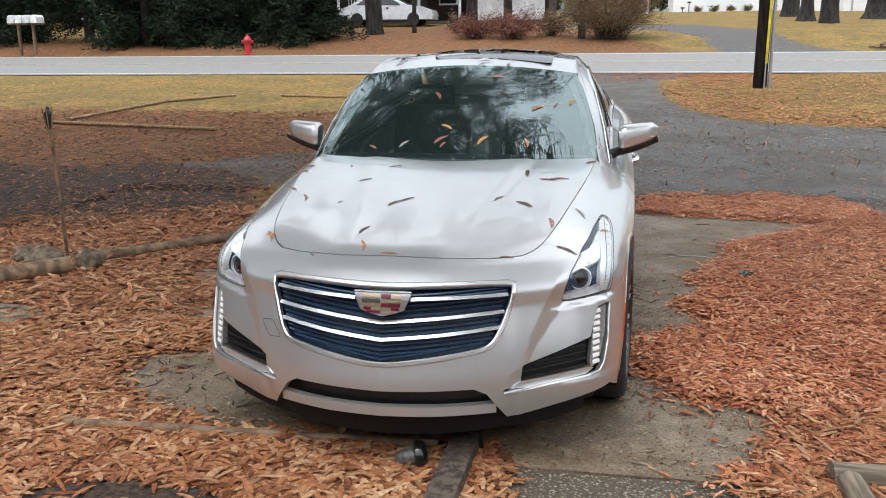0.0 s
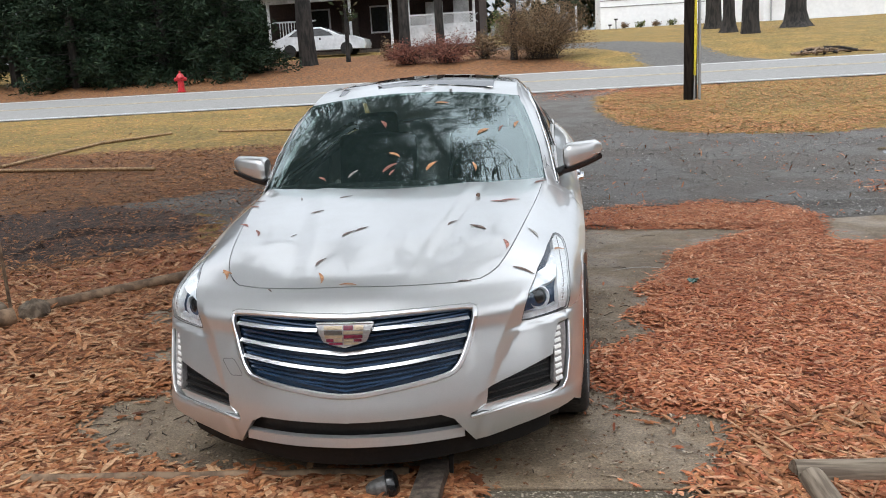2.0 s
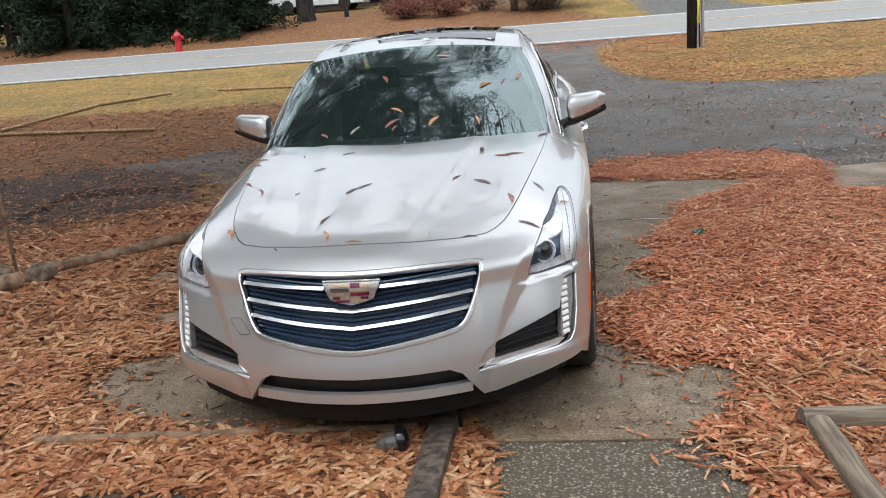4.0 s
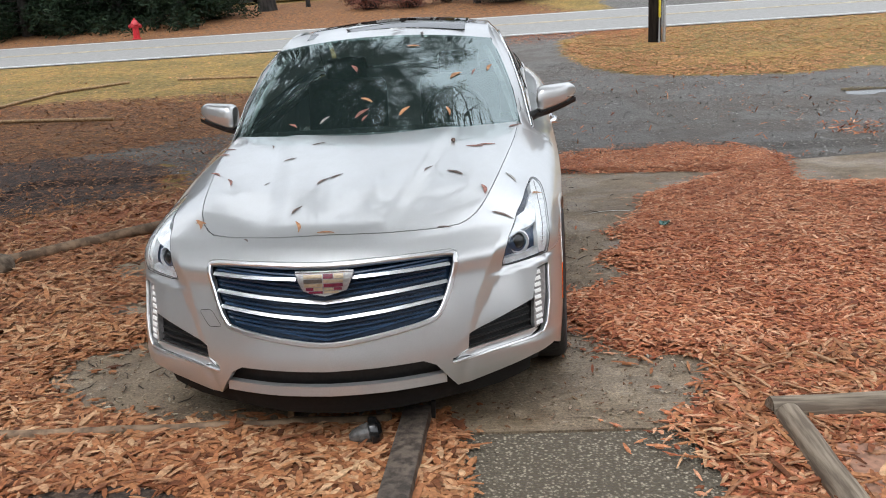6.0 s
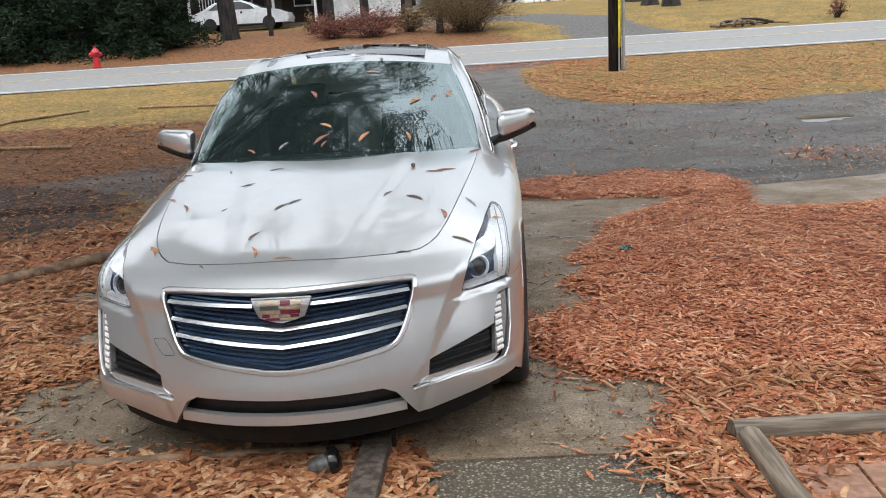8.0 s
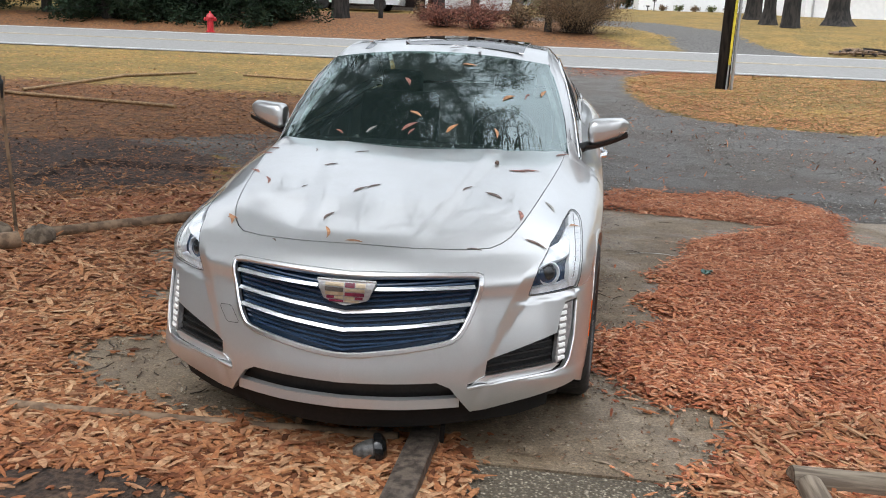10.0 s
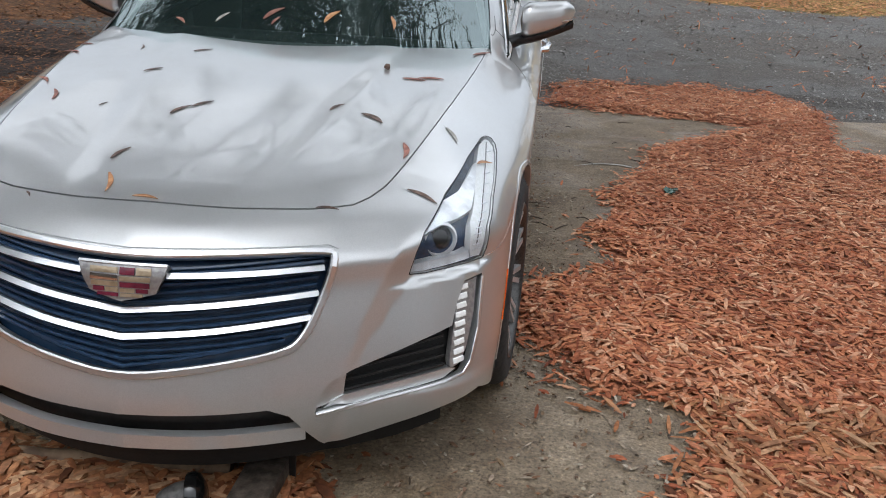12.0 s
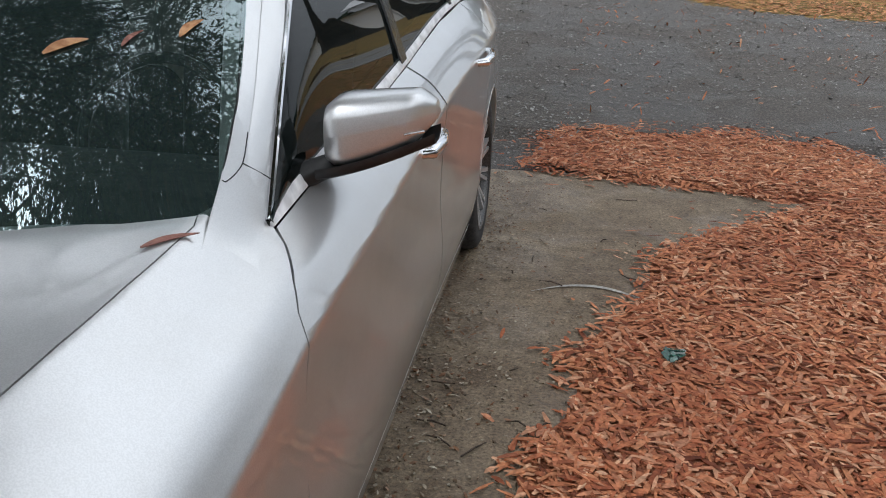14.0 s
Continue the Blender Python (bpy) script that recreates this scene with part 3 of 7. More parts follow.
def litter_ok(p, rng):
    g1 = edge_gap(LITTER_AREA, p)
    dark = edge_gap(DIRT_AREA, p) > -.2
    return (g1 > -.5) & (rng.uniform(0, 1, len(p)) < np.where(dark, .55, .95))


def verge_ok(p, rng):
    return (edge_gap(GRAVEL_AREA, p) < -.05) & (p[:, 1] < 20.2) & (edge_gap(LITTER_AREA, p) < .5) & (rng.uniform(0, 1, len(p)) < np.where(p[:, 0] > 0, .95, .30))


def gravel_ok(p, rng):
    streak = np.abs(p[:, 1] - (5.2 + .28 * p[:, 0] + .25 * np.sin(p[:, 0] * 2))) < .42
    dry = np.hypot(p[:, 0] - 5.32, p[:, 1] - 8.95) > .62
    return dry & (edge_gap(GRAVEL_AREA, p) > 0) & (rng.uniform(0, 1, len(p)) < np.where(streak & (p[:, 0] > 4), .95, .06))


chips("leaf_litter", 60000, (-12, 3, -2, 12.5), litter_ok, on_land, BROWN_LEAF, "dry brown leaves over the bare yard", size=(.025, .07), wide=(.010, .024), tilt=.15, seed=6, category="leaves", flat=.06)
chips("leaf_litter", 40000, (-14, 8, 18, 20.2), verge_ok, on_land, VERGE_LEAF, "dry leaves on the grass verge by the road", size=(.04, .09), wide=(.012, .03), tilt=.12, seed=7, category="leaves", flat=.06)
chips("leaf_litter", 20000, (1.2, 5.2, 12, 12), gravel_ok, on_land, RED_BARK, "mulch and twigs strewn over wet gravel", size=(.03, .09), wide=(.008, .02), seed=8, category="mulch")
def right_verge_ok(p, rng):
    gap = -edge_gap(GRAVEL_AREA, p)
    return (gap > rng.normal(.05, .12, len(p))) & (p[:, 1] < 20.2) & (rng.uniform(0, 1, len(p)) < np.clip(1.25 - gap / 2.6, .3, 1))


chips("leaf_litter", 62000, (1.8, 10.8, 14, 20.2), right_verge_ok, on_land, VERGE_LEAF, "orange-brown dry leaves covering the verge round the pole", size=(.035, .09), wide=(.014, .034), tilt=.08, seed=14, category="leaves", flat=.06)


def mouth_ok(p, rng):
    return rng.uniform(0, 1, len(p)) < np.clip((p[:, 1] - 17.2) / 2.5, 0, 1) * np.clip(1.2 - np.abs(p[:, 0] - 2.4) / 2.2, 0, 1)


chips("leaf_litter", 9000, (-.2, 17.2, 5, 20.3), mouth_ok, on_land, RED_BARK, "reddish leaves where the drive meets the road", size=(.04, .09), wide=(.012, .03), tilt=.1, seed=12, category="leaves", flat=.06)
STONES = per_piece("gravel_stones", [(.10, .096, .09), (.18, .172, .16), (.28, .27, .25), (.14, .135, .125), (.40, .385, .36)], .7)


def stone_ok(p, rng):
    dry = np.hypot(p[:, 0] - 5.32, p[:, 1] - 8.95) > .62
    return dry & (edge_gap(GRAVEL_AREA, p) > rng.normal(0.05, .1, len(p)))


chips("gravel", 26000, (-3.2, 5.0, 9, 14), stone_ok, on_land, STONES, "loose grey stones of the gravel drive", size=(.012, .035), wide=(.01, .025), tilt=.2, seed=9, category="gravel", flat=.5)

GRIT = per_piece("brown_grit", [(.10, .06, .03), (.30, .25, .18), (.16, .10, .05), (.40, .35, .27), (.22, .10, .045), (.06, .045, .03)], .8)


def grit_ok(p, rng):
    edge = .90 + .05 * np.sin(p[:, 1] * 5)
    return (edge_gap(MULCH_RIGHT, p) < 0) & (rng.uniform(0, 1, len(p)) < np.exp(-np.maximum(p[:, 0] - edge, 0) / .16)) | (rng.uniform(0, 1, len(p)) < .04)


def pad_z(p):
    return np.full(len(p), .003)


chips("grit", 9000, (.80, .75, 1.75, 5.0), grit_ok, pad_z, GRIT, "fine grit and bark crumbs on the pad beside the car", size=(.006, .022), wide=(.004, .012), tilt=.15, seed=15, category="grit", flat=.4)
chips("grit", 2600, (-1.6, .1, 1.5, 1.3), lambda p, rng: rng.uniform(0, 1, len(p)) < .8, pad_z, GRIT, "bark crumbs on the pad before the car", size=(.008, .03), wide=(.004, .012), tilt=.15, seed=16, category="grit", flat=.4)

# rain water standing on the gravel
WATER, n, l, b = material("rain_water", 0.015, IOR=1.45)
l.new(ramp(n, l, noisy(n, l, place(n, l), 5, 2), (.3, (.03, .028, .025)), (.7, (.05, .046, .04))), b.inputs["Base Color"])
th_a = np.linspace(0, 2 * np.pi, 64, endpoint=False)
wave = 1 + .16 * np.sin(2 * th_a + .6) + .13 * np.sin(3 * th_a + 2.0) + .09 * np.sin(5 * th_a + 1.0) + .06 * np.sin(9 * th_a)
pud = np.stack([5.32 + .33 * wave * np.cos(th_a), 8.95 + .48 * wave * np.sin(th_a)], 1)
v, f = sheet(pud, .1)
puddle = mesh_ob("puddle", np.column_stack([v, np.full(len(v), .150)]), f, WATER)
tagged(puddle, "shallow rain puddle in the gravel drive", "puddle", kind="structure")

# ---- the parked car ----
# the car's outer form (nose at y = 0, tail at y = 5): rails that run from nose to tail as (y, half width, height), and sections drawn through them
def rail(*keys):
    k = np.array(keys, float)
    return curve(k[:, [0, 1]]), curve(k[:, [0, 2]])


MIDDLE = rail((0, 0, .700), (.1, 0, .735), (.17, 0, .757), (.3, 0, .787), (.5, 0, .828), (.8, 0, .884), (1.1, 0, .936), (1.4, 0, .975), (1.9, 0, 1.02), (2.7, 0, 1.08), (3.86, 0, 1.15), (5, 0, 1.12))
QUARTER = rail((0, .28, .690), (.1, .29, .728), (.17, .29, .752), (.3, .30, .783), (.5, .32, .825), (.8, .345, .882), (1.1, .375, .935), (1.4, .40, .972), (1.9, .42, 1.01), (2.7, .42, 1.07), (3.86, .42, 1.14), (5, .36, 1.10))
SHUT = rail((0, .46, .676), (.1, .49, .709), (.17, .505, .735), (.3, .524, .771), (.5, .574, .819), (.8, .627, .872), (1.1, .673, .919), (1.4, .700, .950), (1.9, .71, .99), (2.7, .71, 1.035), (3.86, .72, 1.105), (5, .6, 1.07))
RIDGE = rail((0, .64, .600), (.1, .665, .645), (.17, .675, .670), (.3, .695, .712), (.5, .727, .764), (.8, .755, .802), (1.1, .770, .856), (1.4, .772, .897), (1.9, .775, .936), (2.7, .775, .990), (3.45, .775, 1.055), (3.86, .785, 1.07), (5, .70, 1.03))
UPPER = rail((0, .74, .550), (.1, .755, .592), (.17, .765, .618), (.3, .785, .660), (.5, .802, .711), (.8, .824, .752), (1.1, .838, .801), (1.4, .848, .848), (1.9, .853, .885), (2.7, .858, .938), (3.86, .875, 1.005), (5, .78, .96))
CREASE = rail((0, .79, .500), (.1, .805, .540), (.17, .813, .562), (.3, .827, .596), (.5, .834, .648), (.8, .864, .692), (1.1, .886, .735), (1.4, .895, .789), (1.9, .903, .826), (2.7, .906, .880), (3.86, .928, .940), (5, .82, .88))
FLANK_MID = rail((0, .800, .43), (.1, .815, .46), (.3, .828, .50), (.5, .842, .54), (.8, .874, .58), (1.1, .889, .60), (1.45, .886, .60), (1.9, .888, .60), (2.7, .890, .60), (3.86, .930, .60), (5, .84, .60))
FLANK_LOW = rail((0, .800, .34), (.1, .815, .36), (.3, .828, .38), (.5, .841, .40), (.8, .868, .42), (1.1, .884, .42), (1.45, .892, .42), (1.9, .897, .40), (2.7, .899, .40), (3.86, .926, .42), (5, .83, .42))
SILL = rail((0, .76, .08), (.3, .80, .08), (.5, .815, .08), (.8, .83, .08), (1.4, .845, .08), (2.7, .850, .08), (3.86, .85, .08), (5, .78, .08))
AXIS_Z, TURN0, TURN_STEP, RUN_STEP = .45, radians(-45), radians(.25), .02


def section(y):
    """Radius over turn about the car's long axis, from the sill up to the middle of the hood."""
    def along(k, n):
        run = np.concatenate([[0], np.cumsum(np.linalg.norm(np.diff(k, axis=0), axis=1))])
        u = np.concatenate([np.linspace(a, b, n, endpoint=False) for a, b in zip(run, run[1:])] + [run[-1:]])
        return np.stack([curve(np.column_stack([run, k[:, i]]))(u) for i in (0, 1)], 1)
    top = np.array([(float(r[0](y)), float(r[1](y))) for r in (QUARTER, MIDDLE, QUARTER, SHUT, RIDGE, UPPER, CREASE)])
    top[0, 0] *= -1
    low = np.array([(float(r[0](y)), float(r[1](y))) for r in (CREASE, FLANK_MID, FLANK_LOW, SILL)])
    soft_top, at_shut = along(top, 60), np.concatenate([along(top[:4], 60)[:-1], along(top[3:], 60)])
    at_both = np.concatenate([along(top[:4], 60)[:-1], along(top[3:5], 60)[:-1], along(top[4:], 60)])
    fold = float(np.clip((y - .85) / .5, 0, 1)) * .8
    pts = [(soft_top * .35 + at_shut * .65) * (1 - fold) + at_both * fold, along(low, 60)]
    p = np.concatenate(pts)
    p = p[p[:, 0] > -.08]
    turn, far = np.arctan2(p[:, 1] - AXIS_Z, p[:, 0]), np.hypot(p[:, 1] - AXIS_Z, p[:, 0])
    order = np.argsort(turn)
    return np.interp(TURN0 + TURN_STEP * np.arange(545), turn[order], far[order])


FORM = np.array([section(RUN_STEP * i) for i in range(252)])
for _ in range(2):
    FORM[:, 1:-1] = FORM[:, 1:-1] * .5 + (FORM[:, :-2] + FORM[:, 2:]) * .25


def weights(t):
    """Cubic weights of four neighbours."""
    return (-.5 * t + t * t - .5 * t ** 3, 1 - 2.5 * t * t + 1.5 * t ** 3, .5 * t + 2 * t * t - 1.5 * t ** 3, -.5 * t * t + .5 * t ** 3)


def body_radius(y, turn):
    u, v = np.clip(y / RUN_STEP, 1, 249.99), np.clip((turn - TURN0) / TURN_STEP, 1, 542.99)
    i, j = u.astype(int), v.astype(int)
    wu, wv = weights(u - i), weights(v - j)
    return sum(wu[a] * sum(wv[b] * FORM[i + a - 1, j + b - 1] for b in range(4)) for a in range(4))


def ease(v):
    v = np.clip(v, 0, 1)
    return v * v * (3 - 2 * v)


# the nose: how far it sweeps back towards the sides, and how it leans
car_sweep = curve([(0, 0), (.1, .010), (.2, .030), (.3, .066), (.4, .114), (.5, .166), (.6, .220), (.7, .277), (.76, .322), (.80, .372), (.84, .46), (.88, .62), (.95, 1.0)])
car_rake = curve([(.1, -.02), (.2, -.075), (.26, -.093), (.35, -.093), (.42, -.076), (.5, -.052), (.6, -.020), (.67, -.002), (.69, .019), (.705, .039), (.72, .059), (.735, .081), (.75, .113), (.77, .155), (.82, .22)])
car_fold = curve([(.1, .405), (.24, .432), (.4, .485), (.563, .537), (.65, .58), (.72, .625), (.8, .68)])
car_tail = curve([(0, 4.97), (.4, 4.93), (.7, 4.80), (.9, 4.45)])


def car_belt(y):
    return RIDGE[1](y)


def swell(a, b, k):
    h = np.maximum(k - np.abs(a - b), 0) / k
    return np.maximum(a, b) + h * h * k / 4


def outside(p):
    """Above zero outside the car's body, below zero in it."""
    x, y, z = np.abs(p[..., 0]), p[..., 1], p[..., 2]
    body = np.hypot(x, z - AXIS_Z) - body_radius(y, np.arctan2(z - AXIS_Z, x))
    # the raised middle of the hood, between two straight creases
    rise = ease((.225 + .165 * y - x) / .09) * ease((1.62 - y) / .3)
    body = body - .009 * rise * np.clip((z - .6) / .08, 0, 1)
    # the nose: a folded corner, with a shelf below the lamps
    past = x - car_fold(z)
    facet = (.005 + .011 * ease((z - .36) / .24)) * np.clip(past / (.018 + .045 * ease((z - .40) / .2)), 0, 1) * (1 - ease((z - .64) / .09))
    shelf = .016 * ease((z - .562 - .09 * (x - .537)) / .016) * np.clip(past / .11, 0, 1) * (1 - ease((x - .76) / .07)) * (1 - ease((z - .66) / .08))
    lip = -.012 * ease((.335 - z) / .03) * ease((past - .01) / .05)
    nose = (car_sweep(x) + car_rake(z) + facet + shelf + lip + .06 * np.maximum(past, 0) * (1 - ease((z - .60) / .1)) - y) * .8
    tail = y - car_tail(x)
    return swell(swell(body, nose, .045), tail, .08)


def meet(origin, way, far=6.0, steps=40):
    """Where rays from inside the body leave it."""
    lo = np.zeros(way.shape[:-1])
    hi = np.full(way.shape[:-1], far)
    for _ in range(steps):
        mid = (lo + hi) / 2
        out = outside(origin + way * mid[..., None]) > 0
        hi = np.where(out, mid, hi)
        lo = np.where(out, lo, mid)
    return origin + way * ((lo + hi) / 2)[..., None]


def slope(p, h=5e-3):
    """Outward normals of the body."""
    g = np.stack([outside(p + np.eye(3)[i] * h) - outside(p - np.eye(3)[i] * h) for i in range(3)], -1)
    return g / np.maximum(np.linalg.norm(g, axis=-1, keepdims=True), 1e-9)


class Star:
    """Directions from a point inside the body, seen towards its nose (-1) or tail (1)."""
    def __init__(self, centre, way):
        self.c, self.w = np.array(centre, float), way

    def flat(self, p):
        d = np.asarray(p, float) - self.c
        return np.stack([np.arctan2(d[:, 0], d[:, 1] * self.w), np.arctan2(d[:, 2], np.hypot(d[:, 0], d[:, 1]))], 1)

    def body(self, q):
        way = np.stack([np.sin(q[:, 0]) * np.cos(q[:, 1]), self.w * np.cos(q[:, 0]) * np.cos(q[:, 1]), np.sin(q[:, 1])], 1)
        return meet(np.broadcast_to(self.c, way.shape), way)


class Flank:
    """The body's side, seen square on; side is 1 or -1."""
    def __init__(self, side):
        self.s = side

    def flat(self, p):
        p = np.asarray(p, float)
        return p[:, 1:]

    def body(self, q):
        o = np.column_stack([np.zeros(len(q)), q])
        way = np.zeros_like(o)
        way[:, 0] = self.s
        return meet(o, way, 2.0)


NOSE, TAIL = Star((0, 2.2, .2), -1), Star((0, 3.0, .2), 1)
RIGHT, LEFT = Flank(1), Flank(-1)


def mirror(pts, s):
    return [(x * s, y, z) for x, y, z in pts]


def both(pts):
    """A half outline from the middle outwards, closed by its mirror image."""
    return list(pts) + [(-x, y, z) for x, y, z in reversed(pts) if abs(x) > 1e-6]


def inset(ring, gap):
    a, b = np.roll(ring, 1, 0), np.roll(ring, -1, 0)
    d = b - a
    nrm = np.stack([-d[:, 1], d[:, 0]], 1) / np.maximum(np.linalg.norm(d, axis=1, keepdims=True), 1e-9)
    area = np.sum(ring[:, 0] * b[:, 1] - b[:, 0] * ring[:, 1])
    return ring + nrm * gap * (1 if area > 0 else -1)


def panel(name, outline, mat, parent, view=NOSE, holes=(), step=.018, gap=.0015, thick=.022, push=0.0, label="", soften=0):
    """A pressed panel: a piece of the body's surface within an outline, with turned-in edges."""
    ring = view.flat(outline)
    if soften:
        ring = rounder(ring, soften)
    ring = inset(finer(ring, step * .7), gap)
    cuts = []
    for h in holes:
        c = view.flat(h)
        cuts.append(rounder(c, 1) if soften else c)
    q, f = sheet(ring, step, cuts)
    p = view.body(q)
    nn = slope(p)
    p = p - nn * push
    a, b, c = p[f[:, 0]], p[f[:, 1]], p[f[:, 2]]
    turn = np.sum(np.cross(b - a, c - a) * nn[f[:, 0]], 1) < 0
    f[turn] = f[turn][:, ::-1]
    rim = open_edges(f)
    used = sorted({i for e in rim for i in e})
    at = {i: j for j, i in enumerate(used)}
    k = len(p)
    r = len(used)
    v = np.concatenate([p, p[used], p[used] - nn[used] * thick])
    edge_out = np.zeros_like(p)
    for i, j in rim:
        d = np.cross(p[j] - p[i], nn[i])
        edge_out[i] += d
        edge_out[j] += d
    edge_out = edge_out[used] / np.maximum(np.linalg.norm(edge_out[used], axis=1, keepdims=True), 1e-9)
    nv = np.concatenate([nn, edge_out, edge_out])
    faces = [tuple(t) for t in f] + [(k + at[i], k + r + at[i], k + r + at[j], k + at[j]) for i, j in rim]
    return mesh_ob(name, v, faces, mat, parent, label, True, nv)


def trim(name, pts, mat, parent, w, h, view=NOSE, lift=0.0, label="", step=.02, blade=False, loop=0):
    """A moulding that lies along the body, w wide and h proud; a blade slopes so that its broad face looks up."""
    line = view.flat(pts)
    if loop:
        line = rounder(line, loop)
        line = np.concatenate([line, line[:1]])
    line = finer(line, step, False)
    p = view.body(line)
    nn = slope(p)
    p = p + nn * lift
    d = np.gradient(p, axis=0)
    d /= np.maximum(np.linalg.norm(d, axis=1, keepdims=True), 1e-9)
    s = np.cross(nn, d)
    sect = [(-.5, -1.2), (-.5, .5), (-.3, 1), (.3, 1), (.5, .5), (.5, -1.2)]
    if blade:
        s = s * np.where(s[:, 2:3] < 0, -1, 1)
        sect = [(-.5, -1.2), (-.5, .85), (-.42, 1), (.5, .3), (.5, -1.2)]
    v, f, m = [], [], len(sect)
    for i in range(len(p)):
        v += [p[i] + s[i] * a * w + nn[i] * b * h for a, b in sect]
    for i in range(len(p) - 1):
        f += [(i * m + k, i * m + (k + 1) % m, (i + 1) * m + (k + 1) % m, (i + 1) * m + k) for k in range(m)]
    f += [tuple(range(m))[::-1], tuple(range((len(p) - 1) * m, len(p) * m))]
    return mesh_ob(name, v, f, mat, parent, label, False)


def strip_between(name, a, b, mat, parent, n=28, m=5, bulge=.0, label="", thick=.012, span=None, out=None):
    """A skin between two smooth rails, with turned-in edges."""
    def rail(pts):
        pts = np.array(pts, float)
        s = np.concatenate([[0], np.cumsum(np.linalg.norm(np.diff(pts, axis=0), axis=1))])
        s /= s[-1]
        cs = [curve(np.column_stack([s, pts[:, i]])) for i in range(3)]
        return lambda t: np.stack([c(t) for c in cs], -1)
    t = np.linspace(*(span or (0, 1)), n)
    ra, rb = rail(a)(t), rail(b)(t)
    v = []
    mids = np.array(out if out is not None else (0, 2.6, .3))
    for j in range(m):
        s = j / (m - 1)
        row = ra * (1 - s) + rb * s
        away = row - mids
        away /= np.linalg.norm(away, axis=1, keepdims=True)
        v.append(row + away * bulge * 4 * s * (1 - s))
    g = np.array(v)
    return skin(name, g, mat, parent, label, thick, mids)


def skin(name, g, mat, parent, label="", thick=.012, inner=(0, 2.6, .3)):
    """A smooth skin over a grid of points, with a turned-in rim."""
    m, n = g.shape[:2]
    v = g.reshape(-1, 3)
    f = [(j * n + i, j * n + i + 1, (j + 1) * n + i + 1, (j + 1) * n + i) for j in range(m - 1) for i in range(n - 1)]
    du, dv = np.gradient(g, axis=1), np.gradient(g, axis=0)
    nn = np.cross(du, dv).reshape(-1, 3)
    nn /= np.maximum(np.linalg.norm(nn, axis=1, keepdims=True), 1e-12)
    if np.sum(nn * (v - np.array(inner))) < 0:
        nn = -nn
        f = [t[::-1] for t in f]
    rim = open_edges(f)
    used = sorted({i for e in rim for i in e})
    at = {i: j for j, i in enumerate(used)}
    k, r = len(v), len(used)
    vv = np.concatenate([v, v[used], v[used] - nn[used] * thick])
    nv = np.concatenate([nn, nn[used], nn[used]])
    f += [(k + at[i], k + r + at[i], k + r + at[j], k + at[j]) for i, j in rim]
    return mesh_ob(name, vv, f, mat, parent, label, True, nv)


car = root("car", (0, 2.48, 0), "silver four-door saloon with wet leaves on it, parked on the pad", "car")


def arch(yc, r, a0, a1, x=.92, k=18):
    return [(x, yc - r * math.cos(a), .335 + r * math.sin(a)) for a in np.linspace(radians(a0), radians(a1), k)]


def side_arch(yc, r, a0, a1, k=18):
    """A wheel arch that lies on the flank."""
    return [tuple(q) for q in RIGHT.body(np.array([(y, z) for _, y, z in arch(yc, r, a0, a1, .9, k)]))]


EDGE = [(float(SHUT[0](y)), y, float(SHUT[1](y))) for y in (.5, .65, .8, .95, 1.1, 1.25, 1.38, 1.445)]
HOOD = [(0, .160, .757), (.198, .165, .754), (.376, .212, .750), (.465, .256, .752), (.500, .295, .762), (.530, .345, .777), (.552, .41, .797), *EDGE, (.690, 1.485, .957), (.60, 1.41, .967), (.5, 1.37, .975), (.25, 1.29, .98), (0, 1.27, .98)]
GRILLE_HOLE = [(0, .008, .684), (.24, .05, .690), (.43, .137, .683), (.452, .143, .668), (.42, .093, .552), (.385, .046, .480), (.345, .018, .463), (.175, -.048, .443), (0, -.073, .422)]
POCKET = [(.421, .028, .307), (.434, .039, .354), (.452, .054, .381), (.495, .087, .399), (.599, .163, .426), (.717, .252, .460), (.725, .281, .517), (.738, .309, .561), (.778, .353, .567), (.780, .334, .514), (.777, .298, .437), (.767, .264, .360), (.752, .244, .334), (.712, .210, .327), (.555, .106, .318)]
LAMP_IN = [(.605, .244, .594), (.620, .254, .650), (.639, .271, .695), (.674, .401, .755), (.711, .606, .796), (.734, .775, .809), (.742, .802, .808)]
LAMP_OUT = [(.752, .812, .806), (.764, .815, .800), (.777, .798, .788), (.785, .755, .775), (.790, .640, .752), (.792, .50, .722), (.791, .400, .678), (.787, .374, .625), (.780, .366, .603)]
LAMP_BASE = [(.752, .350, .598), (.701, .310, .594), (.641, .269, .590)]
LAMP = LAMP_IN + LAMP_OUT + LAMP_BASE
BUMPER = [(0, .160, .757), (.198, .165, .754), (.376, .212, .750), (.465, .256, .752), (.500, .295, .762), (.530, .345, .777), (.552, .41, .797), *LAMP_IN[3::-1], *LAMP_BASE[::-1],
          LAMP_OUT[-1], (.815, .429, .609), (.836, .492, .627), (.850, .57, .637)] + side_arch(.86, .365, 56, -18, 14) + \
         [(.850, .49, .205), (.835, .39, .225), (.80, .265, .275), (.634, .158, .24), (.438, .046, .208), (.402, .02, .262), (.368, 0, .312), (.325, -.026, .336), (.2, -.06, .338), (0, -.09, .338)]
DOOR_SEAM = [(1.580, float(car_belt(1.58)) - .004), (1.552, .892), (1.529, .882), (1.474, .858), (1.429, .829), (1.403, .795), (1.390, .74), (1.385, .5), (1.40, .3), (1.42, .213)]
SEAM = [tuple(q) for q in RIGHT.body(np.array(DOOR_SEAM))]
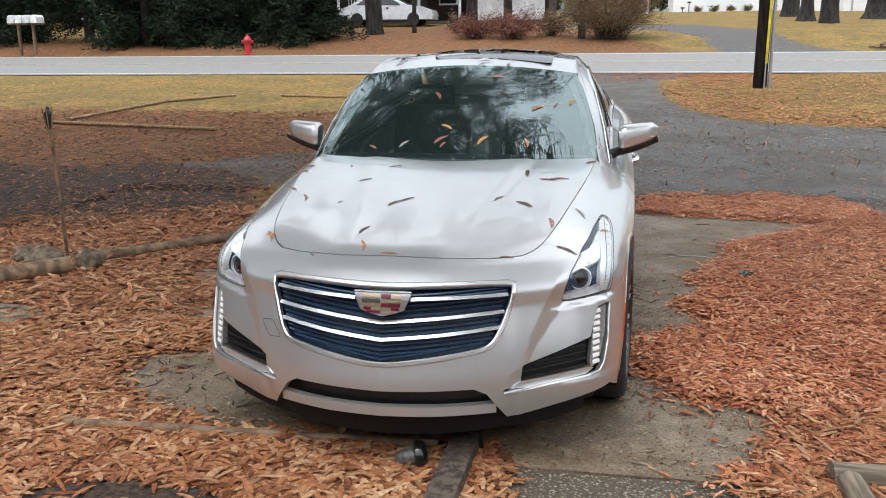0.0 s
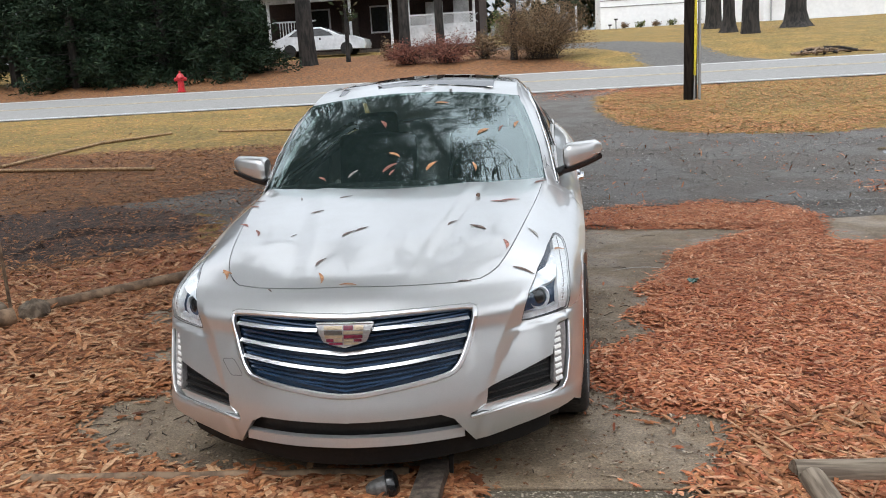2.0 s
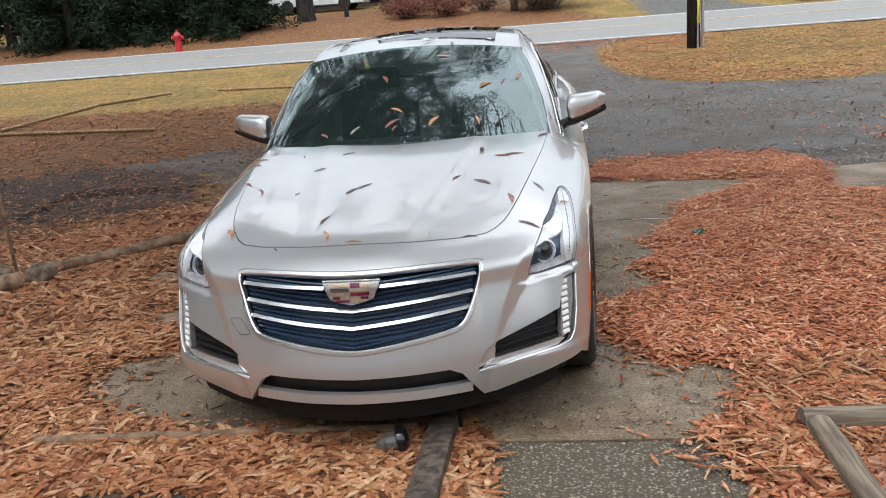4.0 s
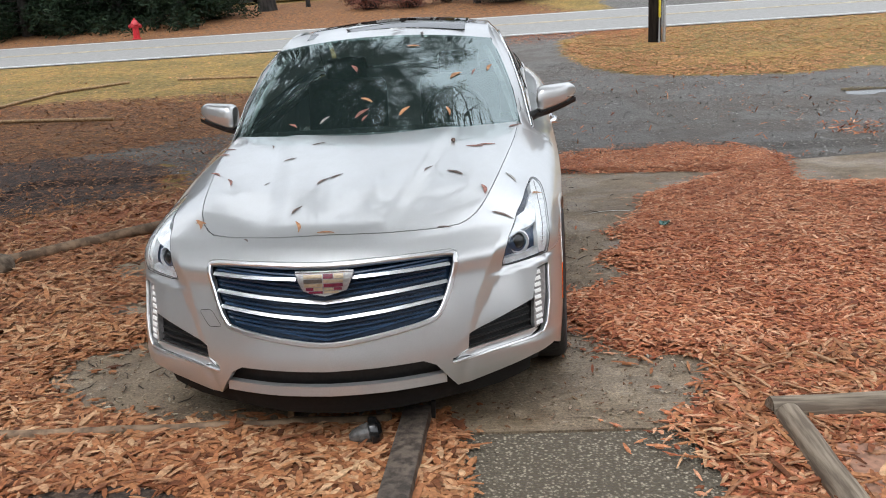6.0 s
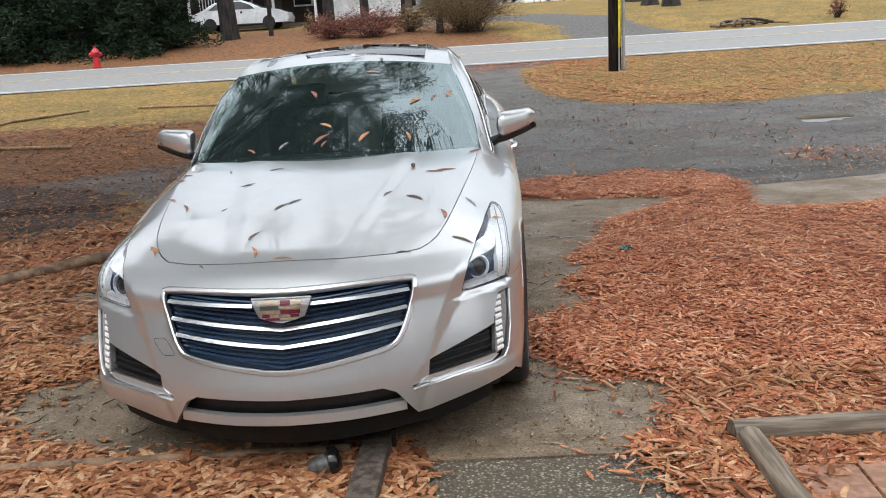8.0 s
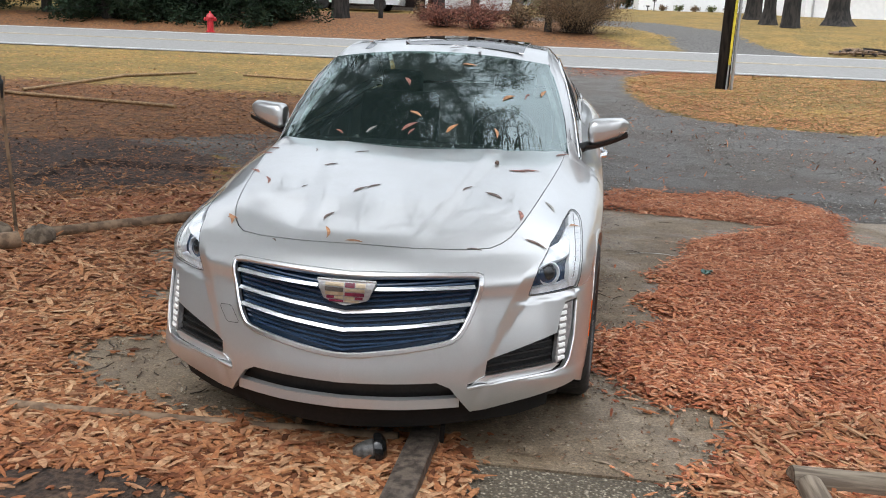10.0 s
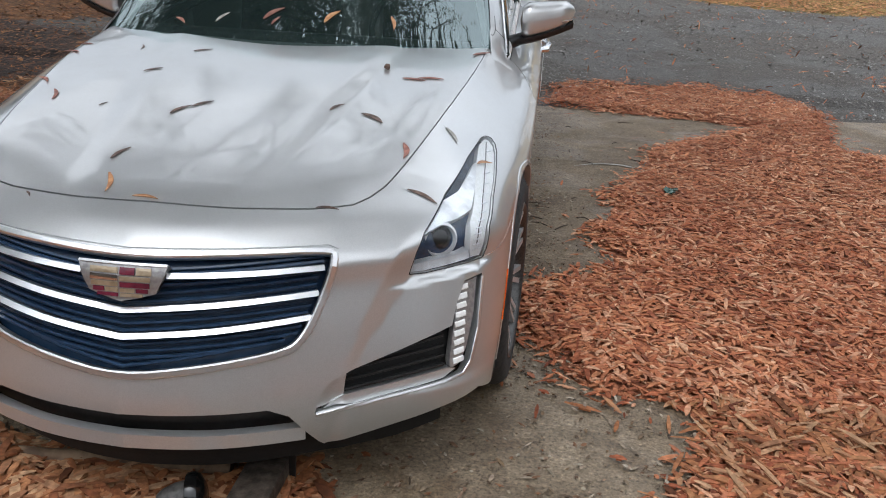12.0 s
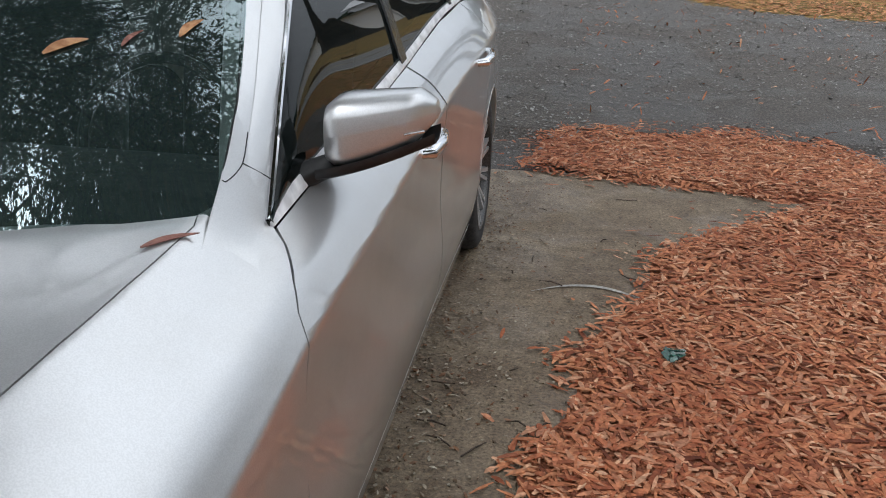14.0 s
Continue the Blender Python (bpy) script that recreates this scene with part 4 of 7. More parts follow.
FENDER = [(.552, .41, .797), *EDGE, (.690, 1.485, .957), (.708, 1.53, .965), (.745, 1.575, .945), *SEAM, (.87, 1.30, .19)] \
         + side_arch(.86, .365, 196, 56, 24) + [(.850, .57, .637), (.836, .492, .627), (.815, .429, .609), *LAMP_OUT[::-1], *LAMP_IN[:2:-1]]
hood = panel("hood", both(HOOD), PAINT, car, step=.010, gap=.0019)
bumper = panel("front_bumper", both(BUMPER), PAINT, car, step=.0065, gap=-.0003, holes=[both(GRILLE_HOLE), POCKET, mirror(POCKET, -1)])
for s in (1, -1):
    panel("front_fender", mirror(FENDER, s), PAINT, car, step=.007, gap=-.0003)
    trim("bumper_seam", mirror([(.782, .368, .603), (.815, .429, .609), (.836, .492, .627), (.850, .57, .637)], s), SATIN, bumper, .0022, .0006, step=.01)

# grille: dark backing, slats, four bright bars, surround and crest
grille = panel("grille", both(GRILLE_HOLE), GRILLE, car, push=.035, gap=-.004, label="dark grille with bright bars")
for i in range(15):
    z = .452 + i * .0158
    half = float(np.interp(z, [.43, .445, .463, .48, .552, .672, .69], [.04, .17, .345, .383, .418, .448, .44])) - .012
    dip = .02
    trim("slat", [(-half, .1, z + .012), (0, 0, z - dip + .004), (half, .1, z + .012)], GRILLE, grille, .008, .005, lift=-.020)
for zc, ze, half in ((.642, .650, .432), (.562, .588, .418), (.503, .532, .400)):
    if zc > .6:
        for s in (1, -1):
            trim("grille_bar", mirror([(.098, .02, zc), (.3, .06, zc + .004), (half, .1, ze)], s), BRIGHT, grille, .0125, .012, lift=-.010, label="bright grille bar", blade=True)
    else:
        trim("grille_bar", [(-half, .1, ze), (-.2, .04, (zc * 1.1 + ze * .9) / 2), (0, 0, zc), (.2, .04, (zc * 1.1 + ze * .9) / 2), (half, .1, ze)], BRIGHT, grille, .0125, .012, lift=-.010, label="bright grille bar", blade=True)
trim("grille_surround", both(GRILLE_HOLE), BRIGHT, grille, .018, .008, label="chrome grille surround", loop=2)
panel("grille_brow", both([(0, .03, .694), (.24, .05, .700), (.43, .137, .693), (.452, .15, .682), (.444, .162, .700), (.414, .158, .713), (.247, .097, .723), (.1, .075, .725), (0, .071, .725)]), PAINT, grille, push=-.004, thick=.01, gap=0, step=.012, label="silver brow over the grille")
CREST = [(-.098, 0, .668), (.105, 0, .668), (.094, 0, .64), (.078, 0, .606), (.045, 0, .594), (.003, 0, .584), (-.040, 0, .594), (-.071, 0, .606), (-.087, 0, .64)]
crest = panel("crest", CREST, CRESTGREY, grille, push=-.012, thick=.03, gap=0, step=.01, label="shield-shaped crest of coloured bands")
for k, (x0, x1, z0, z1, mat) in enumerate(((-.066, -.002, .648, .658, GOLD), (.002, .034, .646, .659, RUBY), (.038, .07, .646, .659, GOLD), (-.066, -.002, .634, .645, CHROME), (-.064, -.002, .621, .631, GOLD),
                                           (.002, .068, .634, .643, GOLD), (.002, .066, .620, .631, RUBY), (-.06, -.034, .607, .618, RUBY), (-.031, -.002, .607, .618, GOLD),
                                           (.002, .033, .607, .617, GOLD), (.036, .062, .607, .617, RUBY), (-.05, -.002, .595, .604, RUBY), (.002, .05, .595, .604, GOLD))):
    panel("band", [(x0, 0, z0), (x1, 0, z0), (x1, 0, z1), (x0, 0, z1)], mat, crest, push=-.015, thick=.004, gap=0, step=.01)

trim("crest_bar", [(-.096, 0, .666), (.103, 0, .666)], BRIGHT, crest, .007, .004, lift=.013, blade=True)

# lower slot and lip
panel("lower_intake", both([(0, -.09, .345), (.34, -.02, .342), (.42, .03, .27), (.44, .04, .232), (0, -.09, .262)]), BLACK, car, push=.05, gap=0, label="black lower intake")
trim("lip", [(-.40, .03, .248), (-.3, -.02, .252), (-.15, -.07, .256), (0, -.09, .258), (.15, -.07, .256), (.3, -.02, .252), (.40, .03, .248)], PAINT, car, .034, .014, lift=-.016, label="silver lip", blade=True)
# the dam reaches low and near-black, so its foot reads as shade
panel("air_dam", both([(0, -.09, .25), (.43, .04, .225), (.62, .15, .235), (.72, .22, .25), (.72, .24, .15), (.6, .2, .118), (0, -.05, .112)]), DARKSHELL, car, push=.04, gap=0, label="black air dam, lowered to stand in for the shade below it")

# a tray added under the nose to block light from the ground there
tray = [(x, float(car_sweep(abs(x))) + .10 + .25 * abs(x) ** 4) for x in np.linspace(-.66, .66, 25)]
bm = bmesh.new()
under = [bm.verts.new((x, y, .112)) for x, y in tray + [(.62, .56), (-.62, .56)]]
bmesh.ops.solidify(bm, geom=[bm.faces.new(under)], thickness=.03)
part("undertray", bm, DARKSHELL, car, "black tray added under the nose to darken the ground")

# corner intakes with upright light strips
for s in (1, -1):
    pocket = panel("corner_intake", mirror(POCKET, s), BLACK, car, push=.04, gap=-.003, label="black corner intake")
    panel("facet", mirror([(.423, .029, .311), (.436, .040, .352), (.452, .054, .379), (.495, .086, .397), (.485, .072, .332)], s), PAINT, pocket, push=.016, gap=0, step=.01)
    panel("ledge", mirror([(.44, .04, .312), (.485, .072, .336), (.60, .135, .343), (.722, .22, .352), (.74, .235, .345), (.712, .210, .330), (.555, .106, .321)], s), PAINT, pocket, push=.012, gap=0, step=.01, label="silver ledge in the intake")
    for k in range(5):
        z = .345 + k * .022
        x0 = .49 + .006 * k + (.03 * max(0, k - 2))
        trim("fin", mirror([(x0 + .03 * (k > 2), .07, z + .006 * k), (.72, .2, z + .018 + .004 * k)], s), BLACK, pocket, .008, .006, lift=-.022)
    trim("bright_trim", mirror([(.425, .030, .304), (.555, .105, .317), (.712, .209, .325), (.752, .244, .332), (.767, .264, .358), (.779, .301, .436), (.781, .347, .560)], s), BRIGHT, pocket, .009, .004, label="bright trim round the intake")
    if s < 0:
        trim("tow_cover_seam", [(-.499, .126, .509), (-.472, .11, .514), (-.446, .096, .518), (-.425, .07, .492), (-.403, .051, .466), (-.43, .065, .462), (-.458, .081, .458), (-.48, .1, .484)], BLACK, bumper, .002, .0004, loop=1, step=.01)
    strip_led = panel("light_strip", mirror([(.727, .286, .526), (.740, .310, .559), (.772, .344, .561), (.773, .310, .477), (.762, .266, .392), (.745, .240, .355), (.725, .224, .349), (.720, .224, .372), (.723, .253, .450)], s), CRESTGREY, pocket, push=.008, gap=.001, step=.01, label="white upright light strip")
    for k in range(9):
        t = k / 8
        z = .366 + .186 * t
        xm = .738 + .020 * t - .012 * (1 - t) * t
        trim("light_cell", mirror([(xm - .014, .25, z), (xm + .014, .26, z + .003)], s), LED, strip_led, .0145, .002, lift=-.007, step=.006)

# head lamps
for s in (1, -1):
    lamp = panel("headlamp", mirror(LAMP, s), LAMPBACK, car, push=.034, gap=-.002, label="clear headlamp with chrome bezel and light pipe")
    panel("bezel", mirror([(.637, .272, .688), (.672, .385, .747), (.705, .44, .756), (.732, .60, .786), (.741, .62, .785), (.744, .401, .722), (.714, .350, .712), (.683, .321, .708), (.658, .291, .698)], s), SILVERPLASTIC, lamp, push=.008, gap=0, step=.01, label="bright bezel")
    pipe = panel("light_pipe", mirror([(.736, .735, .804), (.744, .796, .806), (.752, .806, .805), (.762, .808, .800), (.774, .792, .787), (.781, .750, .774), (.786, .638, .750), (.788, .498, .720), (.787, .398, .676), (.783, .371, .627), (.776, .362, .606), (.750, .350, .604), (.745, .346, .640), (.745, .362, .701), (.744, .502, .756), (.738, .606, .783)], s), LED, lamp, push=.008, gap=.001, step=.01, label="white light pipe")
    for k in range(13):
        z, y, x = .625 + .0128 * k, .352 + .40 * (k / 12) ** 2.2, .763 - .006 * max(0, k - 8) / 4
        trim("light_cell", mirror([(x - .009, y, z), (x + .009, y + .014, z + .001)], s), SILVERPLASTIC, pipe, .003, .002, lift=-.007, step=.008)
    trim("pipe_groove", mirror([(.755, .785, .800), (.762, .70, .785), (.766, .58, .763), (.767, .47, .728), (.766, .38, .68), (.763, .36, .635)], s), SMOKE, pipe, .0022, .0012, lift=-.007, step=.012)
    panel("bright_base", mirror([(.609, .248, .596), (.617, .256, .612), (.721, .327, .619), (.745, .347, .626), (.750, .350, .604), (.701, .311, .599), (.641, .270, .594)], s), SILVERPLASTIC, lamp, push=.010, gap=0, step=.01)
    c = NOSE.body(NOSE.flat(mirror([(.687, .306, .660)], s)))[0]
    nn = slope(c[None])[0]
    look_out = Vector((nn[0] * .6, nn[1], nn[2] * .4)).to_track_quat("Z", "Y").to_matrix().to_4x4()
    bm = bmesh.new()
    lathe(bm, [(.046, -.05), (.046, -.012), (.040, -.006), (.036, -.012), (.036, -.03)], Matrix.Translation(c - nn * .022) @ look_out, 28)
    part("projector_ring", bm, SILVERPLASTIC, lamp, "", True)
    bm = bmesh.new()
    lathe(bm, [(.036, -.03), (.030, -.016), (.018, -.009), (.0008, -.006)], Matrix.Translation(c - nn * .022) @ look_out, 28)
    part("projector_lens", bm, GLOSSBLACK, lamp, "dark glass projector lens", True)
    cover = panel("lens", mirror(LAMP, s), LENS, lamp, push=.001, gap=.0015, thick=.004, label="clear plastic cover")
    cover.visible_shadow = False
    ring = mirror(LAMP, s)
    trim("seal", ring + ring[:1], BLACK, lamp, .0022, .0006, step=.008)
    trim("side_marker", mirror([(.846, .462, .38), (.852, .488, .52)], s), AMBER, car, .014, .003, view=NOSE, label="amber side marker")

# flanks
for s, view in ((1, RIGHT), (-1, LEFT)):
    fd = panel("front_door", [(s, y, z) for y, z in (*[(y, float(car_belt(y)) - .004) for y in (1.585, 1.7, 1.9, 2.1, 2.4, 2.715)], (2.735, .6), (2.735, .24), *DOOR_SEAM[:0:-1])], PAINT, car, view, step=.013, gap=.003)
    rd = panel("rear_door", [(s, y, z) for y, z in (*[(y, float(car_belt(y)) - .004) for y in (2.725, 3.0, 3.3, 3.72)], (3.70, .85), (3.62, .70), (3.53, .62), (3.475, .45), (3.46, .25), (2.737, .24), (2.737, .6))], PAINT, car, view, step=.014, gap=.003)
    panel("rear_quarter", [(s, y, z) for y, z in [(3.722, float(car_belt(3.722)) - .004), (4.1, 1.06), (4.45, 1.055), (4.5, .8), (4.5, .3), (4.28, .24)] + [(y, z) for _, y, z in arch(3.86, .365, 196, 10)] + [(3.475, .45), (3.53, .62), (3.62, .70), (3.70, .85)]], PAINT, car, view, step=.016, gap=.003)
    panel("sill", [(s, y, z) for y, z in ((1.30, .185), (1.42, .21), (2.735, .236), (3.46, .245), (3.5, .17), (1.28, .15))], PAINT, car, view, step=.035, gap=.002)
    for yc, a0, a1 in ((.86, -14, 192), (3.86, 8, 192)):
        rim_line = [(s, yc - .374 * math.cos(a), .335 + .374 * math.sin(a)) for a in np.linspace(radians(a0), radians(a1), 40)]
        trim("arch_lip", rim_line, PAINT, car, .016, .003, view, lift=-.001, step=.03, label="silver wheel-arch lip")
    by = np.linspace(1.582, 4.0, 24)
    tall = np.interp(by, [1.58, 1.62, 1.9, 4.0], [.010, .024, .022, .016])
    strip_between("belt_moulding", [(s * (float(RIDGE[0](y)) + .010), y, float(car_belt(y)) - .003) for y in by], [(s * (float(RIDGE[0](y)) - .002), y, float(car_belt(y)) + h) for y, h in zip(by, tall)], SILVERPLASTIC, car, 60, 5, .002, "bright belt moulding", .006)
    for door, y, z in ((fd, 2.45, .838), (rd, 3.42, .905)):
        c = view.body(np.array([[y, z]]))[0]
        bm = bmesh.new()
        xo = c[0] + s * .022
        tube(bm, [(c[0] - s * .01, y - .10, z - .006), (xo, y - .085, z - .003), (xo + s * .010, y, z + .002), (xo, y + .085, z + .006), (c[0] - s * .01, y + .10, z + .008)], [.012, .016, .017, .016, .012], 10)
        part("handle", bm, CHROME, door, "chrome pull handle", True)
panel("rear_body", both([(0, 4.1, 1.13), (.3, 4.1, 1.125), (.62, 4.12, 1.08), (.76, 4.3, 1.06), (.78, 4.45, 1.05), (.9, 4.5, .8), (.9, 4.5, .3), (.6, 4.9, .25), (0, 4.97, .25)]), PAINT, car, TAIL, step=.03)

# cabin: pillars, roof, glass
GLASS_EDGE = [(.728, 1.40, .885), (.712, 1.53, .980), (.688, 1.69, 1.097), (.635, 1.885, 1.229), (.583, 2.045, 1.346), (.566, 2.3, 1.408), (.558, 2.8, 1.425), (.550, 3.3, 1.385), (.60, 3.75, 1.235), (.66, 4.12, 1.085)]
DOOR_EDGE = [(.80, 1.45, .80), (.768, 1.575, .905), (.728, 1.78, 1.085), (.680, 2.0, 1.235), (.640, 2.22, 1.325), (.620, 2.5, 1.362), (.617, 2.9, 1.358), (.632, 3.3, 1.305), (.69, 3.72, 1.17), (.745, 4.05, 1.065)]
for s in (1, -1):
    third = [tuple(np.array(g) * .64 + np.array(d) * .36) for g, d in zip(GLASS_EDGE, DOOR_EDGE)]
    strip_between("pillar_moulding", mirror(GLASS_EDGE, s), mirror(third, s), PAINT, car, 60, 5, .0005, "silver moulding along the windscreen", span=(0, .5))
    strip_between("roof_pillar", mirror([tuple(np.array(g) * .96 + np.array(d) * .04) for g, d in zip(third, DOOR_EDGE)], s), mirror(DOOR_EDGE, s), PAINT, car, 60, 7, .002)
    # the fender's foot, drawn up into the pillar
    foot_y = np.linspace(1.40, 1.665, 36)
    g_x, g_z, d_x, d_z = (curve([(q[1], q[i]) for q in rail_pts[:4]]) for rail_pts, i in ((GLASS_EDGE, 0), (GLASS_EDGE, 2), (DOOR_EDGE, 0), (DOOR_EDGE, 2)))
    foot = []
    for v in np.linspace(0, 1, 13):
        fx, pz = g_x(foot_y) * (1 - v) + d_x(foot_y) * v, g_z(foot_y) * (1 - v) + d_z(foot_y) * v
        up = np.tile((0., 0., 1.), (len(foot_y), 1))
        fz = meet(np.column_stack([fx, foot_y, np.full(len(foot_y), .45)]), up, 1.0)[:, 2]
        foot.append(np.column_stack([s * fx, foot_y, swell(fz, pz, .075 * (1 - .6 * v)) - .004 + .0065 * ease((foot_y - 1.40) / .09)]))
    foot = np.array(foot)
    skin("pillar_foot", foot, PAINT, car, "silver fender end under the pillar", .006)
    for line in ([(4, 28), (7, 30), (12, 33)], [(4, 35), (4, 29), (3, 25), (1, 20), (0, 19)]):
        bm = bmesh.new()
        knots = np.array([foot[a, b] for a, b in line])
        bend = np.stack([curve(np.column_stack([np.arange(len(line)), knots[:, i]]))(np.linspace(0, len(line) - 1, 16)) for i in range(3)], 1)
        tube(bm, [tuple(q) for q in bend], [.0013] * len(bend), 6)
        part("panel_seam", bm, BLACK, car, "dark panel joint", True)
    belt_rail = [(s * (float(RIDGE[0](y))), y, float(car_belt(y)) + .004) for y in np.linspace(1.575, 4.05, 9)]
    top_x, top_z = (curve([(q[1], q[i]) for q in DOOR_EDGE]) for i in (0, 2))
    yy = np.linspace(1.58, 4.04, 60)
    sill_row, head_row = np.stack([RIDGE[0](yy) - .004, yy, RIDGE[1](yy) + .002], 1), np.stack([top_x(yy), yy, np.maximum(top_z(yy), RIDGE[1](yy) + .004)], 1)
    panes = np.array([sill_row * (1 - t) + head_row * t + np.array((.013, 0, .005)) * (4 * t * (1 - t)) for t in np.linspace(0, 1, 9)])
    side = skin("side_window", panes * (s, 1, 1), TINT, car, "dark tinted side glass", .006, (0, 2.6, .9))
    for y0, y1, nm in ((2.68, 2.75, "door_pillar"), (3.55, 3.59, "window_divider")):
        def across(y):
            top = np.array([np.interp(y, [p[1] for p in DOOR_EDGE], [p[i] for p in DOOR_EDGE]) for i in range(3)])
            return [(s * (top[0] + .004), y + .02, top[2]), (s * (float(RIDGE[0](y)) + .006), y, float(car_belt(y)) + .01)]
        a0, b0 = across(y0)
        a1, b1 = across(y1)
        strip_between(nm, [a0, tuple((np.array(a0) + b0) / 2 + (s * .012, 0, .007)), b0], [a1, tuple((np.array(a1) + b1) / 2 + (s * .012, 0, .007)), b1], GLOSSBLACK, side, 8, 3, 0, "", .006)
    bm = bmesh.new()
    tube(bm, [(x - s * .055, y, z - .012) for x, y, z in belt_rail], [.02] * len(belt_rail), 8)
    part("door_sill_trim", bm, TRIM, car, "dark inner door trim", True)
    edge = [tuple(np.array(p) + (.004 * s, 0, .0)) for p in mirror(DOOR_EDGE[1:], s)]
    bm = bmesh.new()
    cs = np.array(edge)
    tube(bm, [tuple(p) for p in cs], [.007] * len(cs), 8)
    part("window_surround", bm, CHROME, side, "bright window surround", True)
    bm = bmesh.new()
    tube(bm, [tuple(np.array(p) * (s, 1, 1) + np.array((-.002 * s, 0, .001))) for p in GLASS_EDGE[1:5]], [.002] * 4, 8)
    part("windscreen_seal", bm, BLACK, car, "black rubber seal", True)


def screen_grid(n=25, m=13, t0=0.0):
    u = np.linspace(-1, 1, n)
    g = []
    for t in np.linspace(t0, 1, m):
        half = .712 * (1 - t) + .581 * t + .072 * t * (1 - t) * (t > 0)
        y = (1.528 - .255 * (1 - u ** 2) * (1 - t) - .10 * (1 - u ** 2) * t) + .517 * t
        z = .978 + .368 * t + (.012 * (1 - t) + .048 * t) * (1 - u ** 2) + .035 * np.sin(math.pi * t) * (1 - .9 * u ** 2)
        g.append(np.stack([half * u, y, z], 1))
    return np.array(g)


grid = screen_grid()
windscreen = skin("windscreen", screen_grid(25, 14, -.10), GLASS, car, "curved windscreen reflecting branches and sky", .006)
windscreen.visible_shadow = False
skin("cowl", np.stack([grid[0] + (0, -.05, -.04), grid[0] + (0, .0, -.035)]), BLACK, car, "black cowl panel")
u = np.linspace(-1, 1, 25)
rows = []
for t in np.linspace(0, 1, 16):
    y_edge = 2.045 + (3.3 - 2.045) * t
    e = [np.interp(y_edge, [p[1] for p in GLASS_EDGE], [p[i] for p in GLASS_EDGE]) for i in (0, 2)]
    sag = -.10 * (1 - t) * (1 - u ** 2) + .06 * t * (1 - u ** 2)
    crown = .048 * (1 - u ** 2) - .0 * t
    rows.append(np.stack([e[0] * u, y_edge + sag, e[1] + crown + 0 * u], 1))
rows = np.array(rows)
rows[:, :, 2] += 0
roof = skin("roof", rows, PAINT, car)
sun_r = []
for t in np.linspace(0, 1, 10):
    y = 2.10 + .85 * t
    uu = np.linspace(-.44, .44, 19)
    zz = [np.interp(y, r_y, r_z) for r_y, r_z in ((rows[:, int((x / .56 + 1) * 12)][:, 1], rows[:, int((x / .56 + 1) * 12)][:, 2]) for x in uu)]
    zz = np.array(zz)
    zz = np.convolve(np.pad(zz, 2, mode="edge"), np.ones(5) / 5, "valid") + .005
    sun_r.append(np.stack([uu, np.full(19, y), zz], 1))
skin("sunroof", np.array(sun_r), ROOFGLASS, car, "dark glass sunroof", .006)
rear = []
for t in np.linspace(0, 1, 10):
    y = 3.3 + (4.12 - 3.3) * t
    e = [np.interp(y, [p[1] for p in GLASS_EDGE], [p[i] for p in GLASS_EDGE]) for i in (0, 2)]
    rear.append(np.stack([e[0] * u, y + .06 * (1 - u ** 2), e[1] + .045 * (1 - u ** 2)], 1))
skin("rear_window", np.array(rear), TINT, car, "dark rear glass")

# inside: pillar trim, dashboard, seats, wheel
PALETRIM = simple("pale_pillar_trim", (.60, .61, .60), (.70, .71, .70), 30, .7)
for s in (1, -1):
    strip_between("pillar_trim", mirror([(.685, 1.58, .955), (.640, 1.72, 1.075), (.585, 1.90, 1.205), (.535, 2.06, 1.300)], s), mirror([(.700, 1.60, .955), (.665, 1.74, 1.085), (.610, 1.92, 1.215), (.560, 2.08, 1.305)], s), PALETRIM, car, 20, 5, .01, "pale inner pillar trim")

bm = bmesh.new()
block(bm, pose(0, 1.78, .80, -8), (1.36, .52, .26), .06, 3)
part("dashboard", bm, TRIM, car, "dark dashboard", True)
for x in (-.36, .36):
    bm = bmesh.new()
    block(bm, pose(x, 2.72, .82, -14), (.5, .16, .62), .06, 3)
    block(bm, pose(x, 2.42, .52, 6), (.5, .56, .16), .05, 3)
    block(bm, pose(x, 2.82, 1.17, -10), (.26, .10, .17), .04, 3)
    part("seat", bm, TRIM, car, "dark leather seat", True)
bm = bmesh.new()
m = pose(.36, 2.02, .93, 65)
tube(bm, [m @ Vector((.18 * math.cos(a), .18 * math.sin(a), 0)) for a in np.linspace(0, 2 * math.pi, 25)], [.014] * 25, 8, False)
part("steering_wheel", bm, BLACK, car, "black steering wheel", True)

# dark liner added under the panels to block light at the seams
q_az, q_el = np.meshgrid(np.linspace(-1.25, 1.25, 60), np.linspace(-.02, .75, 26))
qq = np.stack([q_az.ravel(), q_el.ravel()], 1)
p = NOSE.body(qq)
p = p - slope(p) * .075
faces = []
for j in range(25):
    for i in range(59):
        ids = (j * 60 + i, j * 60 + i + 1, (j + 1) * 60 + i + 1, (j + 1) * 60 + i)
        mid = p[list(ids)].mean(0)
        if abs(mid[0]) > .55 and math.hypot(mid[1] - .86, mid[2] - .335) < .44:
            continue
        faces.append(ids)
mesh_ob("underbody", p, faces, DARKSHELL, car, "dark liner added under the panels to block light at the seams")
bm = bmesh.new()
block(bm, pose(0, 2.5, .26), (1.36, 4.3, .14), .04)
part("floor_pan", bm, DARKSHELL, car)
